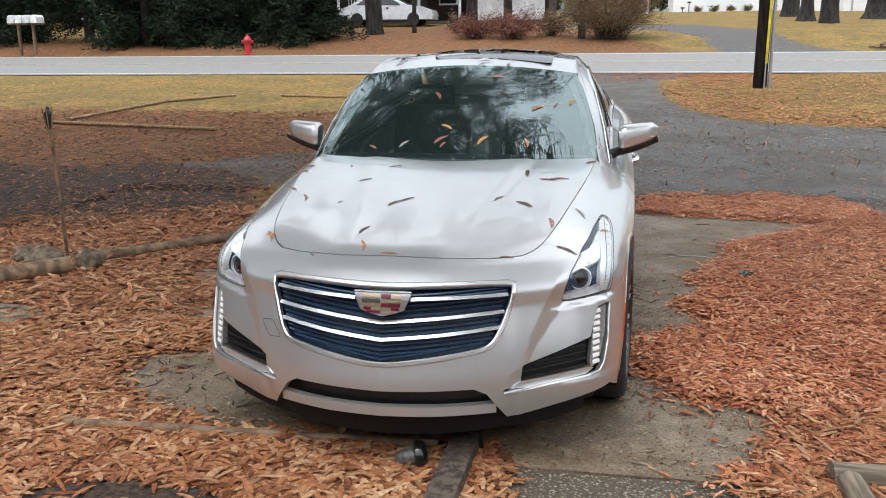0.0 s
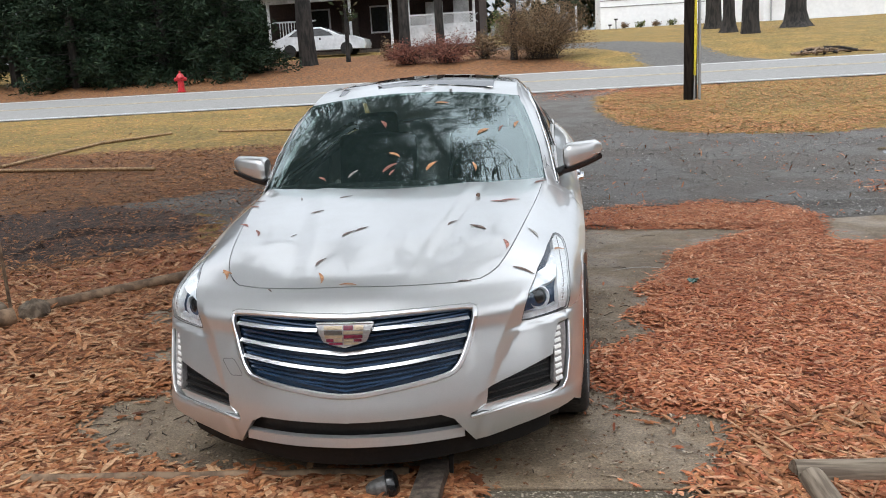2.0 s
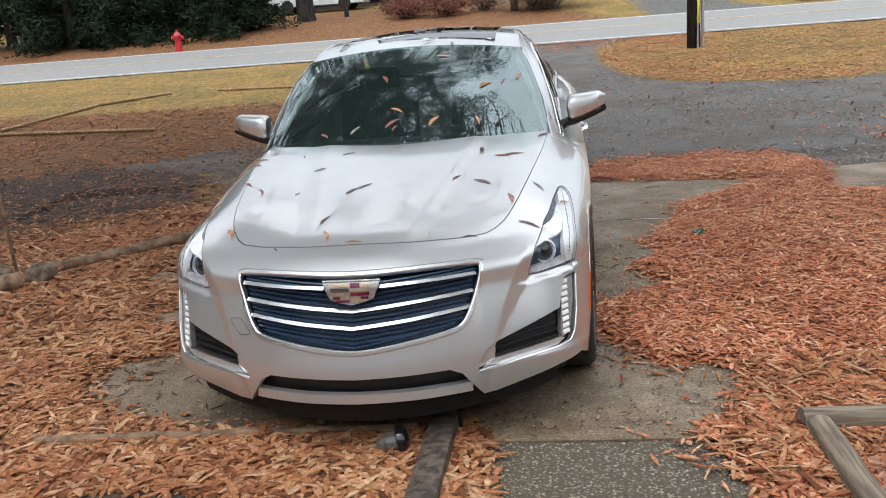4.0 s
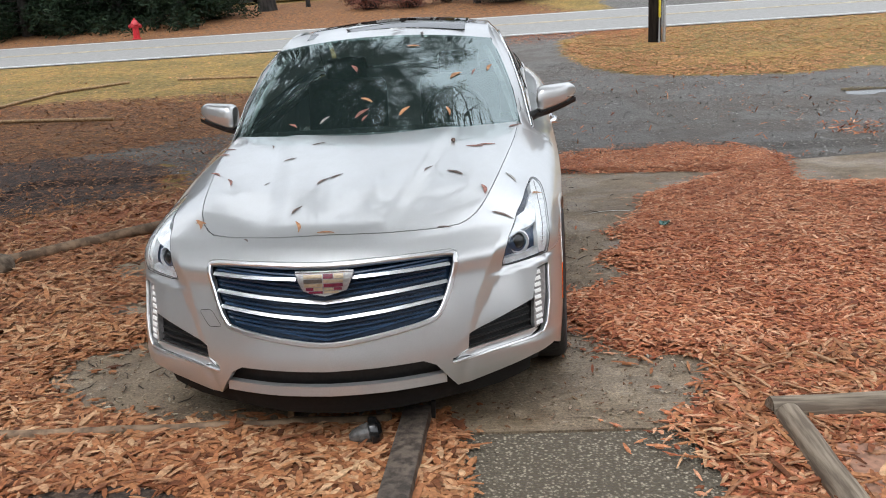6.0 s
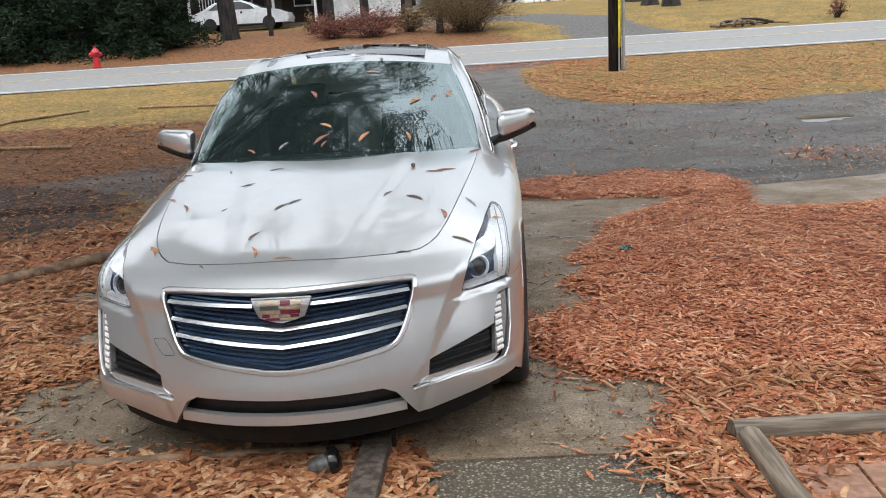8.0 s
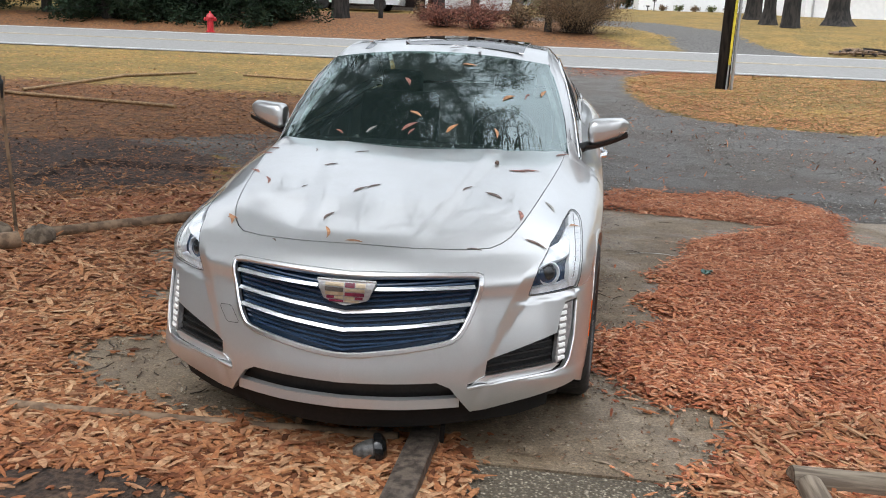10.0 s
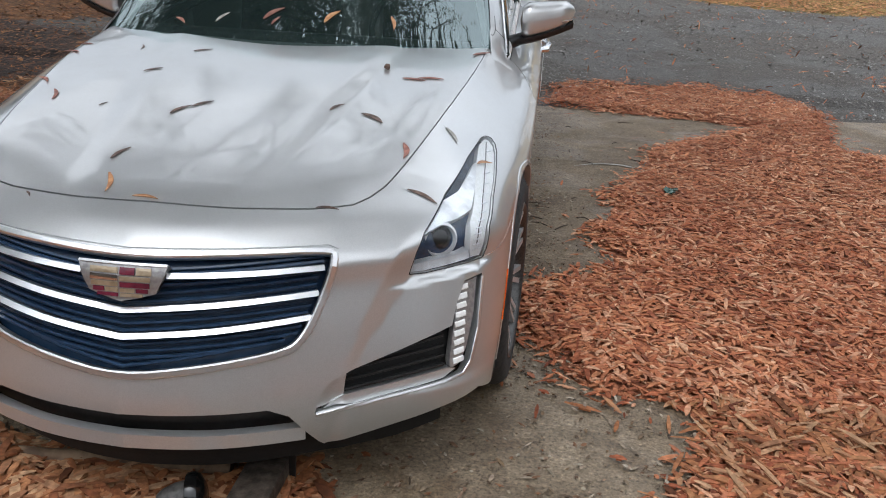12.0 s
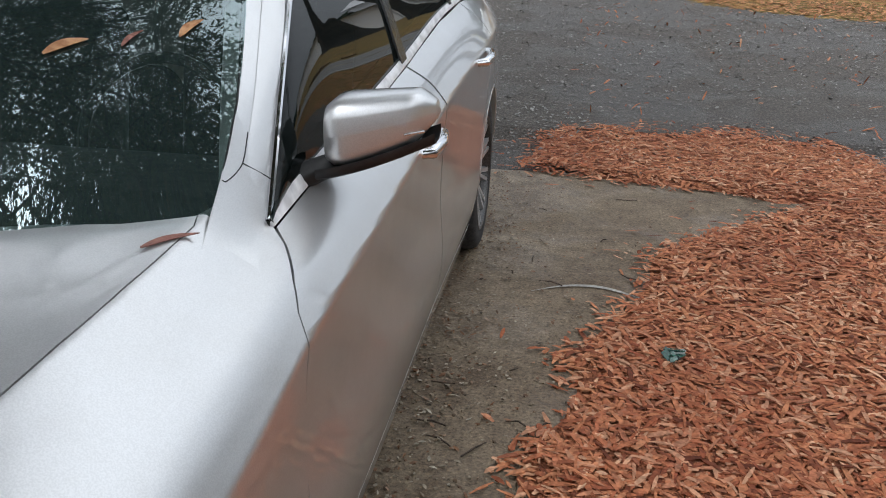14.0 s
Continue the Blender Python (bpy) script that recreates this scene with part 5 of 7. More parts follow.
for s, yc in ((1, .86), (-1, .86), (1, 3.86), (-1, 3.86)):
    v, f = [], []
    for k, a in enumerate(np.linspace(radians(-25), radians(205), 24)):
        for x in (.58, .82):
            v.append((s * x, yc - .385 * math.cos(a), .335 + .385 * math.sin(a)))
        v.append((s * .58, yc, .335))
    for k in range(23):
        f += [(3 * k, 3 * k + 1, 3 * k + 4, 3 * k + 3), (3 * k, 3 * k + 3, 3 * k + 2)]
    mesh_ob("wheel_well", v, f, DARKSHELL, car, "", False)


def wheel(s, yc, xc, steer):
    """A tyre on a many-spoked bright alloy rim."""
    m = Matrix.Translation((s * xc, yc, .335)) @ pose(0, 0, 0, 0, 0, steer) @ pose(0, 0, 0, 0, 90 * s, 0)
    bm = bmesh.new()
    lathe(bm, [(.243, -.10), (.285, -.118), (.318, -.112), (.334, -.085), (.3352, 0), (.334, .075), (.322, .096), (.305, .106), (.272, .108), (.250, .104), (.243, .094), (.243, -.09)], m, 56)
    tyre = part("tyre", bm, RUBBER, car, "black tyre", True)
    bm = bmesh.new()
    lathe(bm, [(.243, -.09), (.244, .094), (.249, .103), (.244, .107), (.238, .103), (.229, .085), (.222, .03), (.222, -.08)], m, 56)
    rim = part("rim", bm, SHADEALLOY, car, "alloy rim, coloured dark for the shade behind its spokes", True)
    bm = bmesh.new()
    for k in range(10):
        for d in (-.10, .10):
            a = 2 * math.pi * k / 10 + d
            for r0, r1, w0, w1, h0, h1 in ((.055, .15, .013, .019, .070, .084), (.15, .239, .019, .024, .084, .099)):
                c0 = Vector((r0 * math.cos(a - d * .35 * (.24 - r0) / .2), r0 * math.sin(a - d * .35 * (.24 - r0) / .2), 0))
                c1 = Vector((r1 * math.cos(a - d * .35 * (.24 - r1) / .2), r1 * math.sin(a - d * .35 * (.24 - r1) / .2), 0))
                side_v = Vector((-math.sin(a), math.cos(a), 0))
                vs = []
                for c, w, h in ((c0, w0, h0), (c1, w1, h1)):
                    for q, dz in ((-.5, -.035), (-.36, 0), (.36, 0), (.5, -.035)):
                        vs.append(bm.verts.new(m @ (c + side_v * w * q * 1.1 + Vector((0, 0, h + dz)))))
                for i in range(3):
                    bm.faces.new((vs[i], vs[i + 1], vs[i + 5], vs[i + 4]))
    lathe(bm, [(.062, .03), (.064, .07), (.05, .078), (.03, .082), (.001, .083)], m, 24)
    bmesh.ops.recalc_face_normals(bm, faces=bm.faces)
    part("spokes", bm, WHEELALLOY, rim, "paired bright alloy spokes", False)
    # brake disc made oversized and near-black to put shade between the spokes
    bm = bmesh.new()
    lathe(bm, [(.206, -.01), (.206, .012), (.05, .022), (.05, .0)], m, 32)
    part("brake_disc", bm, DARKSHELL, rim)
    return tyre


for s in (1, -1):
    wheel(s, .86, .768, -4)
    wheel(s, 3.86, .800, 0)

# door mirrors
for s in (1, -1):
    g = []
    for t in np.linspace(0, 1, 13):
        x = s * (.815 + .198 * t)
        y0 = 1.805 + .045 * t
        near = 1 - max(0, .1 - t) / .1 * .22
        top, base = 1.090 + .012 * t, .950 + .068 * t ** 1.4
        ht = (top - base) / 2 * near * (1 - max(0, t - .86) / .14 * .55)
        dp = .075 * near * (1 - .45 * t ** 2) * (1 - max(0, t - .86) / .14 * .5)
        zc = (top + base) / 2
        row = []
        for a in np.linspace(0, 2 * math.pi, 21):
            ca, sa = math.cos(a), math.sin(a)
            row.append((x, y0 - dp * np.sign(ca) * abs(ca) ** .6 + .03, zc + ht * np.sign(sa) * abs(sa) ** .65))
        g.append(row)
    g = np.array(g)
    mirror_ob = skin("door_mirror", g, PAINT, car, "silver door mirror with dark base", .004, inner=(s * .92, 1.87, 1.06))
    caps = np.stack([g[-1], np.repeat(g[-1].mean(0)[None], 21, 0) + (s * .008, 0, 0)])
    skin("mirror_tip", caps, PAINT, mirror_ob, "", .002, inner=(s * .9, 1.87, 1.06))
    caps = np.stack([g[0], np.repeat(g[0].mean(0)[None], 21, 0) - (s * .008, 0, 0)])
    skin("mirror_side", caps, PAINT, mirror_ob, "", .002, inner=(s * .95, 1.87, 1.06))
    low_band = []
    for t in np.linspace(0, 1, 11):
        x = s * (.80 + .215 * t)
        zb = .954 + .064 * t ** 1.4
        dp = .070 * (1 - .45 * t ** 2)
        low_band.append([(x, 1.835 + .045 * t + dp * q, zb + w) for q, w in ((-1.04, .004), (-1.02, -.014), (-.5, -.026 + .006 * t), (.5, -.026 + .006 * t), (1.0, -.01), (1.0, .006))])
    skin("mirror_base", np.array(low_band), BLACK, mirror_ob, "black lower shell", .003, inner=(s * .92, 1.87, 1.06))
    bm = bmesh.new()
    tube(bm, [(s * .76, 1.78, .935), (s * .80, 1.81, .948), (s * .85, 1.84, .964)], [.028, .024, .022], 10)
    part("mirror_arm", bm, BLACK, mirror_ob, "black arm", True)
    bm = bmesh.new()
    block(bm, pose(s * .905, 1.905, 1.035, 0, 0, -2 * s), (.15, .006, .085), .002)
    part("mirror_glass", bm, CHROME, mirror_ob, "mirror glass")
    bm = bmesh.new()
    block(bm, pose(s * .985, 1.79, 1.034, 0, -8 * s, 22 * s), (.04, .008, .004), .001)
    part("turn_signal", bm, SATIN, mirror_ob)

# ---- timbers, logs and small things round the pad ----
WOOD_GREY = simple("weathered_grey_wood", (.10, .062, .036), (.23, .15, .09), 16, .8, bump=.2, stretch=(1, 1, 1))
TIMBER_X = simple("weathered_timber", (.115, .085, .058), (.255, .205, .150), 55, .8, bump=.3, stretch=(.08, 1, 1))
TIMBER_Y = simple("weathered_timber_lengthwise", (.115, .085, .058), (.255, .205, .150), 55, .8, bump=.3, stretch=(1, .08, 1))
WOOD_TAN = simple("pale_timber", (.20, .12, .055), (.37, .24, .12), 30, .8, bump=.4)
WOOD_DARK = simple("wet_dark_timber", (.035, .026, .02), (.11, .085, .065), 30, .6, bump=.6)
STONE = simple("mossy_stone", (.09, .064, .042), (.23, .175, .122), 18, .9, bump=.8)
STEEL = simple("galvanised_steel", (.38, .39, .40), (.52, .53, .54), 60, .45, .8, .05)


def log(name, a, b, r, mat, label, lumps=.12, seed=0, sides=14, category="log"):
    """A round timber with slight bends and sawn ends."""
    rng = random.Random(seed)
    a, b = Vector(a), Vector(b)
    k = 9
    pts = [a.lerp(b, i / k) + Vector((rng.uniform(-1, 1), rng.uniform(-1, 1), rng.uniform(-.4, .4))) * r * lumps for i in range(k + 1)]
    bm = bmesh.new()
    tube(bm, [a + (a - b).normalized() * -.004] + pts, [r * .86] + [r * (1 + rng.uniform(-.03, .03)) for _ in pts], sides)
    ob = part(name, bm, mat, None, "", True)
    return tagged(ob, label, category)


log("edging_log", (-1.36, .10, .030), (.17, .15, .034), .022, WOOD_GREY, "weathered grey edging log half sunk in mulch", .3, 1)
log("edging_log", (-3.75, 1.05, .07), (-2.80, 2.33, .075), .060, WOOD_GREY, "brown edging log beside rough stones", .07, 2)
log("edging_log", (-2.78, 2.60, .06), (-1.75, 3.75, .06), .042, WOOD_GREY, "thin grey edging log on reddish mulch", .10, 3)
log("landscape_timber", (1.555, .12, .045), (3.4, .16, .045), .048, TIMBER_X, "weathered round timber edging the mulch", .06, 4, category="timber")
log("landscape_timber", (1.60, .065, .045), (1.64, -1.6, .045), .046, TIMBER_Y, "weathered timber beside the walkway", .06, 5, category="timber")
log("yard_timber", (-8.75, 10.72, .265), (-5.22, 9.90, .245), .029, WOOD_TAN, "long pale timber lying on leaf litter", .15, 6, category="timber")
log("yard_timber", (-8.45, 11.0, .29), (-8.10, 13.7, .415), .028, WOOD_TAN, "pale timber lying on the lawn", .15, 7, category="timber")
log("yard_timber", (-8.15, 13.62, .42), (-7.10, 14.95, .475), .028, WOOD_TAN, "pale timber end to end with another", .15, 8, category="timber")
log("yard_timber", (-6.0, 14.78, .48), (-4.3, 14.55, .455), .022, WOOD_TAN, "pale timber lying in the grass behind", .15, 9, category="timber")
bm = bmesh.new()
block(bm, pose(.25, -.42, .035, 0, 0, -1.5), (.105, 1.2, .085), .012, 2)
tagged(part("wooden_timber", bm, WOOD_DARK, None, "", True), "square dark wet timber between mulch and walkway", "timber")
bm = bmesh.new()
block(bm, pose(.325, .165, .045, 6, 4, 0), (.018, .014, .11), .003)
tagged(part("stake", bm, BLACK), "short black stake beside the timber", "stake")


PAVER = per_piece("clay_paver", [(.30, .155, .095), (.36, .19, .12), (.27, .135, .085), (.33, .18, .115)], .8, by="Random", scale=30)
paved = tagged(mesh_ob("pavement_bricks", [(1.70, -1.6, .018), (3.3, -1.6, .018), (3.3, -.06, .018), (1.70, -.06, .018)], [(0, 1, 2, 3)], SOIL), "clay paving bricks half covered by bark inside the timber frame", "pavement", kind="structure")
bm = bmesh.new()
block(bm, Matrix(), (.194, .214, .05), .006, 2)
brick_me = bpy.data.meshes.new("brick")
bm.to_mesh(brick_me)
bm.free()
brick_me.materials.append(PAVER)
for i in range(8):
    for j in range(7):
        b_ob = new("brick", brick_me)
        b_ob.location = (1.785 + .20 * i, -.235 - .22 * j, .012 + .002 * ((i * 3 + j * 5) % 4))
        b_ob.rotation_euler = (0, 0, .012 * ((i * 5 + j * 3) % 5 - 2))
        b_ob.parent = paved


def rock(x, y, size, seed, label):
    bm = bmesh.new()
    bmesh.ops.create_icosphere(bm, subdivisions=3, radius=1.0)
    off = Vector((seed * 7.3, seed * 3.1, 0))
    for v in bm.verts:
        n3 = v.co.normalized()
        f = 1 + .28 * noise.noise(n3 * 1.6 + off) + .10 * noise.noise(n3 * 4 + off)
        v.co = Vector((n3.x * size[0] * f, n3.y * size[1] * f, n3.z * size[2] * f)) + Vector((x, y, size[2] * .6))
    return tagged(part("rock", bm, STONE, None, "", True), label, "rock", "rocks by the log")


rock(-3.04, 2.40, (.145, .11, .105), 1, "rough brown stone at the end of a log")
rock(-2.74, 2.47, (.105, .09, .095), 2, "rounded mossy stone between two logs")
rock(-3.30, 2.58, (.12, .09, .08), 3, "low dark stone behind the log")

# garden torch
torch = root("garden_torch", (-2.965, 2.56, 0), "thin bamboo garden torch with dark metal burner", "torch")
bm = bmesh.new()
tube(bm, [(-2.965, 2.56, 0), (-2.962, 2.54, .5), (-2.968, 2.52, 1.0)], [.011, .012, .011], 8)
part("pole", bm, WOOD_GREY, torch, "pale bamboo pole", True)
bm = bmesh.new()
lathe(bm, [(.010, 0), (.018, .03), (.026, .09), (.024, .11), (.012, .125), (.010, .15), (.002, .152)], Matrix.Translation((-2.968, 2.52, .97)), 14)
part("burner", bm, BLACK, torch, "dark metal burner", True)
for a in range(5):
    bm = bmesh.new()
    c, s = math.cos(a * 1.257), math.sin(a * 1.257)
    tube(bm, [(-2.968 + .012 * c, 2.52 + .012 * s, .94), (-2.968 + .028 * c, 2.52 + .028 * s, 1.06), (-2.968 + .034 * c, 2.52 + .034 * s, 1.11)], [.004] * 3, 6)
    part("slat", bm, WOOD_GREY, torch)

# solar lamp lying on its side
solar = root("solar_light", (.09, .0, .03), "small dark solar garden light lying in mulch", "garden light")
mm = Matrix.Translation((.118, .0, .058)) @ pose(0, 0, 0, 0, 82, 12)
bm = bmesh.new()
lathe(bm, [(.002, .036), (.03, .034), (.052, .022), (.058, .006), (.056, -.006), (.04, -.012)], mm, 24)
part("cap", bm, GLOSSBLACK, solar, "dark domed cap", True)
bm = bmesh.new()
lathe(bm, [(.040, -.012), (.036, -.04), (.026, -.07), (.014, -.085), (.002, -.086)], mm, 20)
part("lens", bm, SMOKE, solar, "smoky ribbed lens", True)

# crumpled wrapper, pale leaf, scrape, twigs
WRAP = per_piece("foil_wrapper", [(.02, .12, .09), (.55, .60, .58), (.03, .20, .14), (.04, .05, .05)], .25, scale=90)
rng = np.random.default_rng(5)
bm = bmesh.new()
for k in range(9):
    m = Matrix.Translation((1.655 + rng.normal(0, .014), 2.885 + rng.normal(0, .018), .042 + rng.uniform(0, .018))) @ pose(0, 0, 0, *rng.uniform(-35, 35, 2), rng.uniform(0, 360))
    block(bm, m, (rng.uniform(.04, .075), rng.uniform(.025, .05), .002))
tagged(part("wrapper", bm, WRAP), "crumpled green and white wrapper on the mulch", "litter")
SCRAPE = simple("pale_scrape", (.30, .28, .24), (.42, .40, .36), 60, .85)
arc_c = curve([(1.16, 3.40), (1.29, 3.475), (1.43, 3.49), (1.64, 3.38)])
v, f = [], []
for i, x in enumerate(np.linspace(1.16, 1.64, 20)):
    y = float(arc_c(x))
    w = .010 * math.sin(math.pi * (i + .5) / 20.5) + .001
    v += [(x, y - w, .0045), (x, y + w, .0045)]
    if i:
        f.append((2 * i - 2, 2 * i, 2 * i + 1, 2 * i - 1))
tagged(mesh_ob("trim_scrape", v, f, SCRAPE), "pale curved scrape on the concrete", "mark", kind="structure")
TWIG = simple("dark_twig", (.03, .02, .013), (.09, .06, .04), 60, .8)
rng = np.random.default_rng(11)
for k in range(34):
    if k < 16:
        x, y = rng.uniform(.95, 1.9), rng.uniform(2.2, 4.9)
        if edge_gap(MULCH_RIGHT, np.array([[x, y]]))[0] > 0 and k % 3:
            x = rng.uniform(.95, 1.15)
    else:
        x, y = rng.uniform(-1.35, -.75), rng.uniform(.35, .95)
    a, ln = rng.uniform(0, math.pi), rng.uniform(.03, .13)
    bm = bmesh.new()
    p0 = Vector((x, y, .008))
    d = Vector((math.cos(a), math.sin(a), 0)) * ln
    side_v = Vector((-d.y, d.x, 0)) * rng.uniform(-.25, .25)
    tube(bm, [p0, p0 + d * .5 + side_v + Vector((0, 0, .004)), p0 + d], [.0025, .003, .0015], 5)
    tagged(part("twig", bm, TWIG), "short dark twig lying on the concrete", "twig", "twigs on the pad")

# ---- dry leaves lying on the car ----
LEAF_RED = simple("red_brown_leaf", (.18, .07, .05), (.34, .15, .11), 60, .55, bump=.3)
LEAF_TAN = simple("orange_leaf", (.34, .15, .06), (.52, .28, .13), 60, .55, bump=.3)
LEAF_DARK = simple("dark_wet_leaf", (.06, .035, .025), (.16, .10, .075), 60, .45, bump=.3)


def lance_leaf(p, nrm, yaw, ln, w, mat, label):
    """A narrow pointed leaf, slightly folded, on a surface."""
    nv = Vector(nrm).normalized()
    a = Vector((math.cos(yaw), math.sin(yaw), 0))
    a = (a - nv * a.dot(nv)).normalized()
    s = nv.cross(a)
    bm = bmesh.new()
    k = 9
    rows_v = []
    for i in range(k):
        t = i / (k - 1)
        half = w / 2 * math.sin(math.pi * min(1, t * .93 + .05)) ** .8 * (1.15 - .3 * t)
        curl = .04 * ln * (t - .5) ** 2 * 2 + .0006
        bend = s * ln * .10 * math.sin(math.pi * t)
        c = Vector(p) + a * ln * (t - .5) + bend + nv * curl
        rows_v.append([bm.verts.new(c - s * half + nv * (half * .2)), bm.verts.new(c), bm.verts.new(c + s * half + nv * (half * .2))])
    for r0, r1 in zip(rows_v, rows_v[1:]):
        for j in range(2):
            bm.faces.new((r0[j], r1[j], r1[j + 1], r0[j + 1]))
    low = bmesh.ops.extrude_face_region(bm, geom=list(bm.faces))
    for g_v in low["geom"]:
        if isinstance(g_v, bmesh.types.BMVert):
            g_v.co += nv * .0012
    bmesh.ops.recalc_face_normals(bm, faces=bm.faces)
    return tagged(part("leaf", bm, mat, None, "", True), label, "leaf", "leaves on the car")


rng = random.Random(4)
HOOD_LEAVES = [(-.665, 1.20, -.3, .07, "R"), (-.669, 1.11, -.5, .085, "R"), (-.624, .84, -.8, .08, "R"), (-.528, .718, -1.2, .085, "R"), (-.447, 1.163, -1.3, .05, "D"), (-.220, 1.127, .5, .062, "D"), (-.310, .932, .3, .060, "D"),
               (-.109, .645, 1.0, .075, "D"), (-.062, .690, .8, .068, "D"), (-.352, .673, 1.0, .031, "D"), (-.161, .366, 1.2, .072, "D"), (-.132, .222, -1.3, .085, "O"), (-.016, .172, -.1, .065, "O"), (.407, .232, .2, .055, "D"),
               (.316, .749, 1.1, .066, "D"), (.428, .696, -.7, .090, "D"), (.546, .516, -1.4, .085, "R"), (.502, 1.011, -.1, .075, "R"), (.553, 1.033, .2, .082, "R"), (.619, .360, -.3, .085, "D"), (.690, 1.385, .9, .095, "R"),
               (-.548, .357, -1.2, .085, "O"), (-.540, .362, -.5, .055, "O"), (-.316, .185, -.9, .028, "D"), (.656, .682, -.9, .075, "P"), (.757, .628, .9, .074, "O")]
LEAF_PALE = simple("pale_wet_leaf", (.30, .28, .25), (.44, .42, .38), 60, .5, bump=.3)
LEAF_KINDS = {"R": (LEAF_RED, "red-brown"), "O": (LEAF_TAN, "orange"), "D": (LEAF_DARK, "dark wet"), "P": (LEAF_PALE, "pale wet")}
for x, y, yaw, ln, kind in HOOD_LEAVES:
    p = meet(np.array([[x, y, .4]]), np.array([[0, 0, 1.0]]), 2.0)[0]
    mat, word = LEAF_KINDS[kind]
    lance_leaf(p, slope(p[None])[0], yaw, ln, ln * rng.uniform(.13, .2), mat, word + " narrow leaf lying on the " + ("head lamp" if x > .75 else "hood"))
p = meet(np.array([[.405, 1.088, .4]]), np.array([[0, 0, 1.0]]), 2.0)[0]
bm = bmesh.new()
bmesh.ops.create_icosphere(bm, subdivisions=2, radius=.010, matrix=Matrix.Translation(p + np.array((0, 0, .008))))
for vv in bm.verts:
    vv.co += Vector((rng.uniform(-1, 1), rng.uniform(-1, 1), rng.uniform(-1, 1))) * .002
tagged(part("acorn_cap", bm, LEAF_DARK, None, "", True), "small dark acorn cap on the hood", "acorn")
SCREEN_LEAVES = [(-.32, .08, .8, .062, "P"), (-.06, .12, .8, .085, "R"), (-.04, .08, 1.1, .045, "R"), (-.04, .23, -.6, .067, "O"), (.23, .12, 1.1, .081, "O"), (.52, .10, -1.2, .062, "O"), (-.55, .04, -.9, .061, "R"),
                 (-.17, .55, -1.2, .075, "R"), (.60, .45, .95, .08, "O"), (.74, .50, 1.4, .055, "R"), (.87, .565, 1.4, .066, "O"), (.29, .81, 0, .070, "O")]
for uu, t, yaw, ln, kind in SCREEN_LEAVES:
    j, k = int(round(t * 12)), int(round((uu + 1) * 12))
    j, k = min(max(j, 1), 11), min(max(k, 1), 23)
    fj, fk = min(max(t * 12, 0), 11.999), min(max((uu + 1) * 12, 0), 23.999)
    j0, k0 = int(fj), int(fk)
    a = (grid[j0, k0] * (1 - fk + k0) + grid[j0, k0 + 1] * (fk - k0)) * (1 - fj + j0) + (grid[j0 + 1, k0] * (1 - fk + k0) + grid[j0 + 1, k0 + 1] * (fk - k0)) * (fj - j0)
    nrm = np.cross(grid[j, k + 1] - grid[j, k - 1], grid[j + 1, k] - grid[j - 1, k])
    mat, word = LEAF_KINDS[kind]
    lance_leaf(a + nrm / np.linalg.norm(nrm) * .002, nrm, yaw, ln, ln * rng.uniform(.17, .24), mat, word + " leaf stuck to the windscreen")
for x, y in ((.22, 1.98), (.08, 2.02), (-.22, 2.2)):
    i, j = int(round((x / .56 + 1) * 12)), 0
    rr = rows[:, i]
    z = float(np.interp(y, rr[:, 1], rr[:, 2]))
    lance_leaf((x, y, z + .006), (0, -.1, 1), rng.uniform(.6, 2.2), .075, .016, LEAF_DARK, "dark wet leaf lying on the roof")

# ---- beside the road: pole, hydrant, mailboxes ----
POLEWOOD = simple("creosote_wood", (.007, .0055, .0045), (.022, .017, .013), 18, .85, bump=.6, stretch=(1, 1, .15), Specular_IOR_Level=.1)
YELLOW = simple("yellow_plastic", (.62, .50, .03), (.78, .66, .06), 20, .5)
RED = simple("red_hydrant_paint", (.42, .012, .02), (.58, .025, .035), 20, .45)
WHITE = simple("white_siding_paint", (.83, .84, .85), (.88, .89, .90), 4, .6, patch=(.95, 1.01))
MAILMETAL = simple("white_mailbox_enamel", (.62, .63, .62), (.78, .79, .78), 12, .4)

pole = root("utility_pole", (3.92, 16.67, .52), "dark creosoted utility pole with yellow guard and grey conduit", "utility pole")
bm = bmesh.new()
tube(bm, [(3.87, 16.67, .3), (3.88, 16.67, 2), (3.92, 16.67, 10.5)], [.14, .135, .11], 20)
part("post", bm, POLEWOOD, pole, "dark wooden post", True)
bm = bmesh.new()
tube(bm, [(3.945, 16.51, 1.05), (3.955, 16.505, 2.0), (3.98, 16.51, 3.6)], [.026, .028, .026], 10)
part("guy_guard", bm, YELLOW, pole, "yellow plastic guy guard", True)
bm = bmesh.new()
tube(bm, [(3.93, 16.49, .45), (3.94, 16.51, 1.08)], [.022, .012], 8)
part("anchor_rod", bm, STEEL, pole, "steel anchor rod", True)
bm = bmesh.new()
tube(bm, [(4.05, 16.60, .40), (4.055, 16.60, 2.4), (4.075, 16.61, 5.5)], [.034] * 3, 10)
part("conduit", bm, STEEL, pole, "grey conduit pipe", True)
for z in (.9, 2.2, 3.6):
    bm = bmesh.new()
    block(bm, pose(4.05, 16.60, z), (.10, .03, .03), .004)
    part("bracket", bm, STEEL, pole)

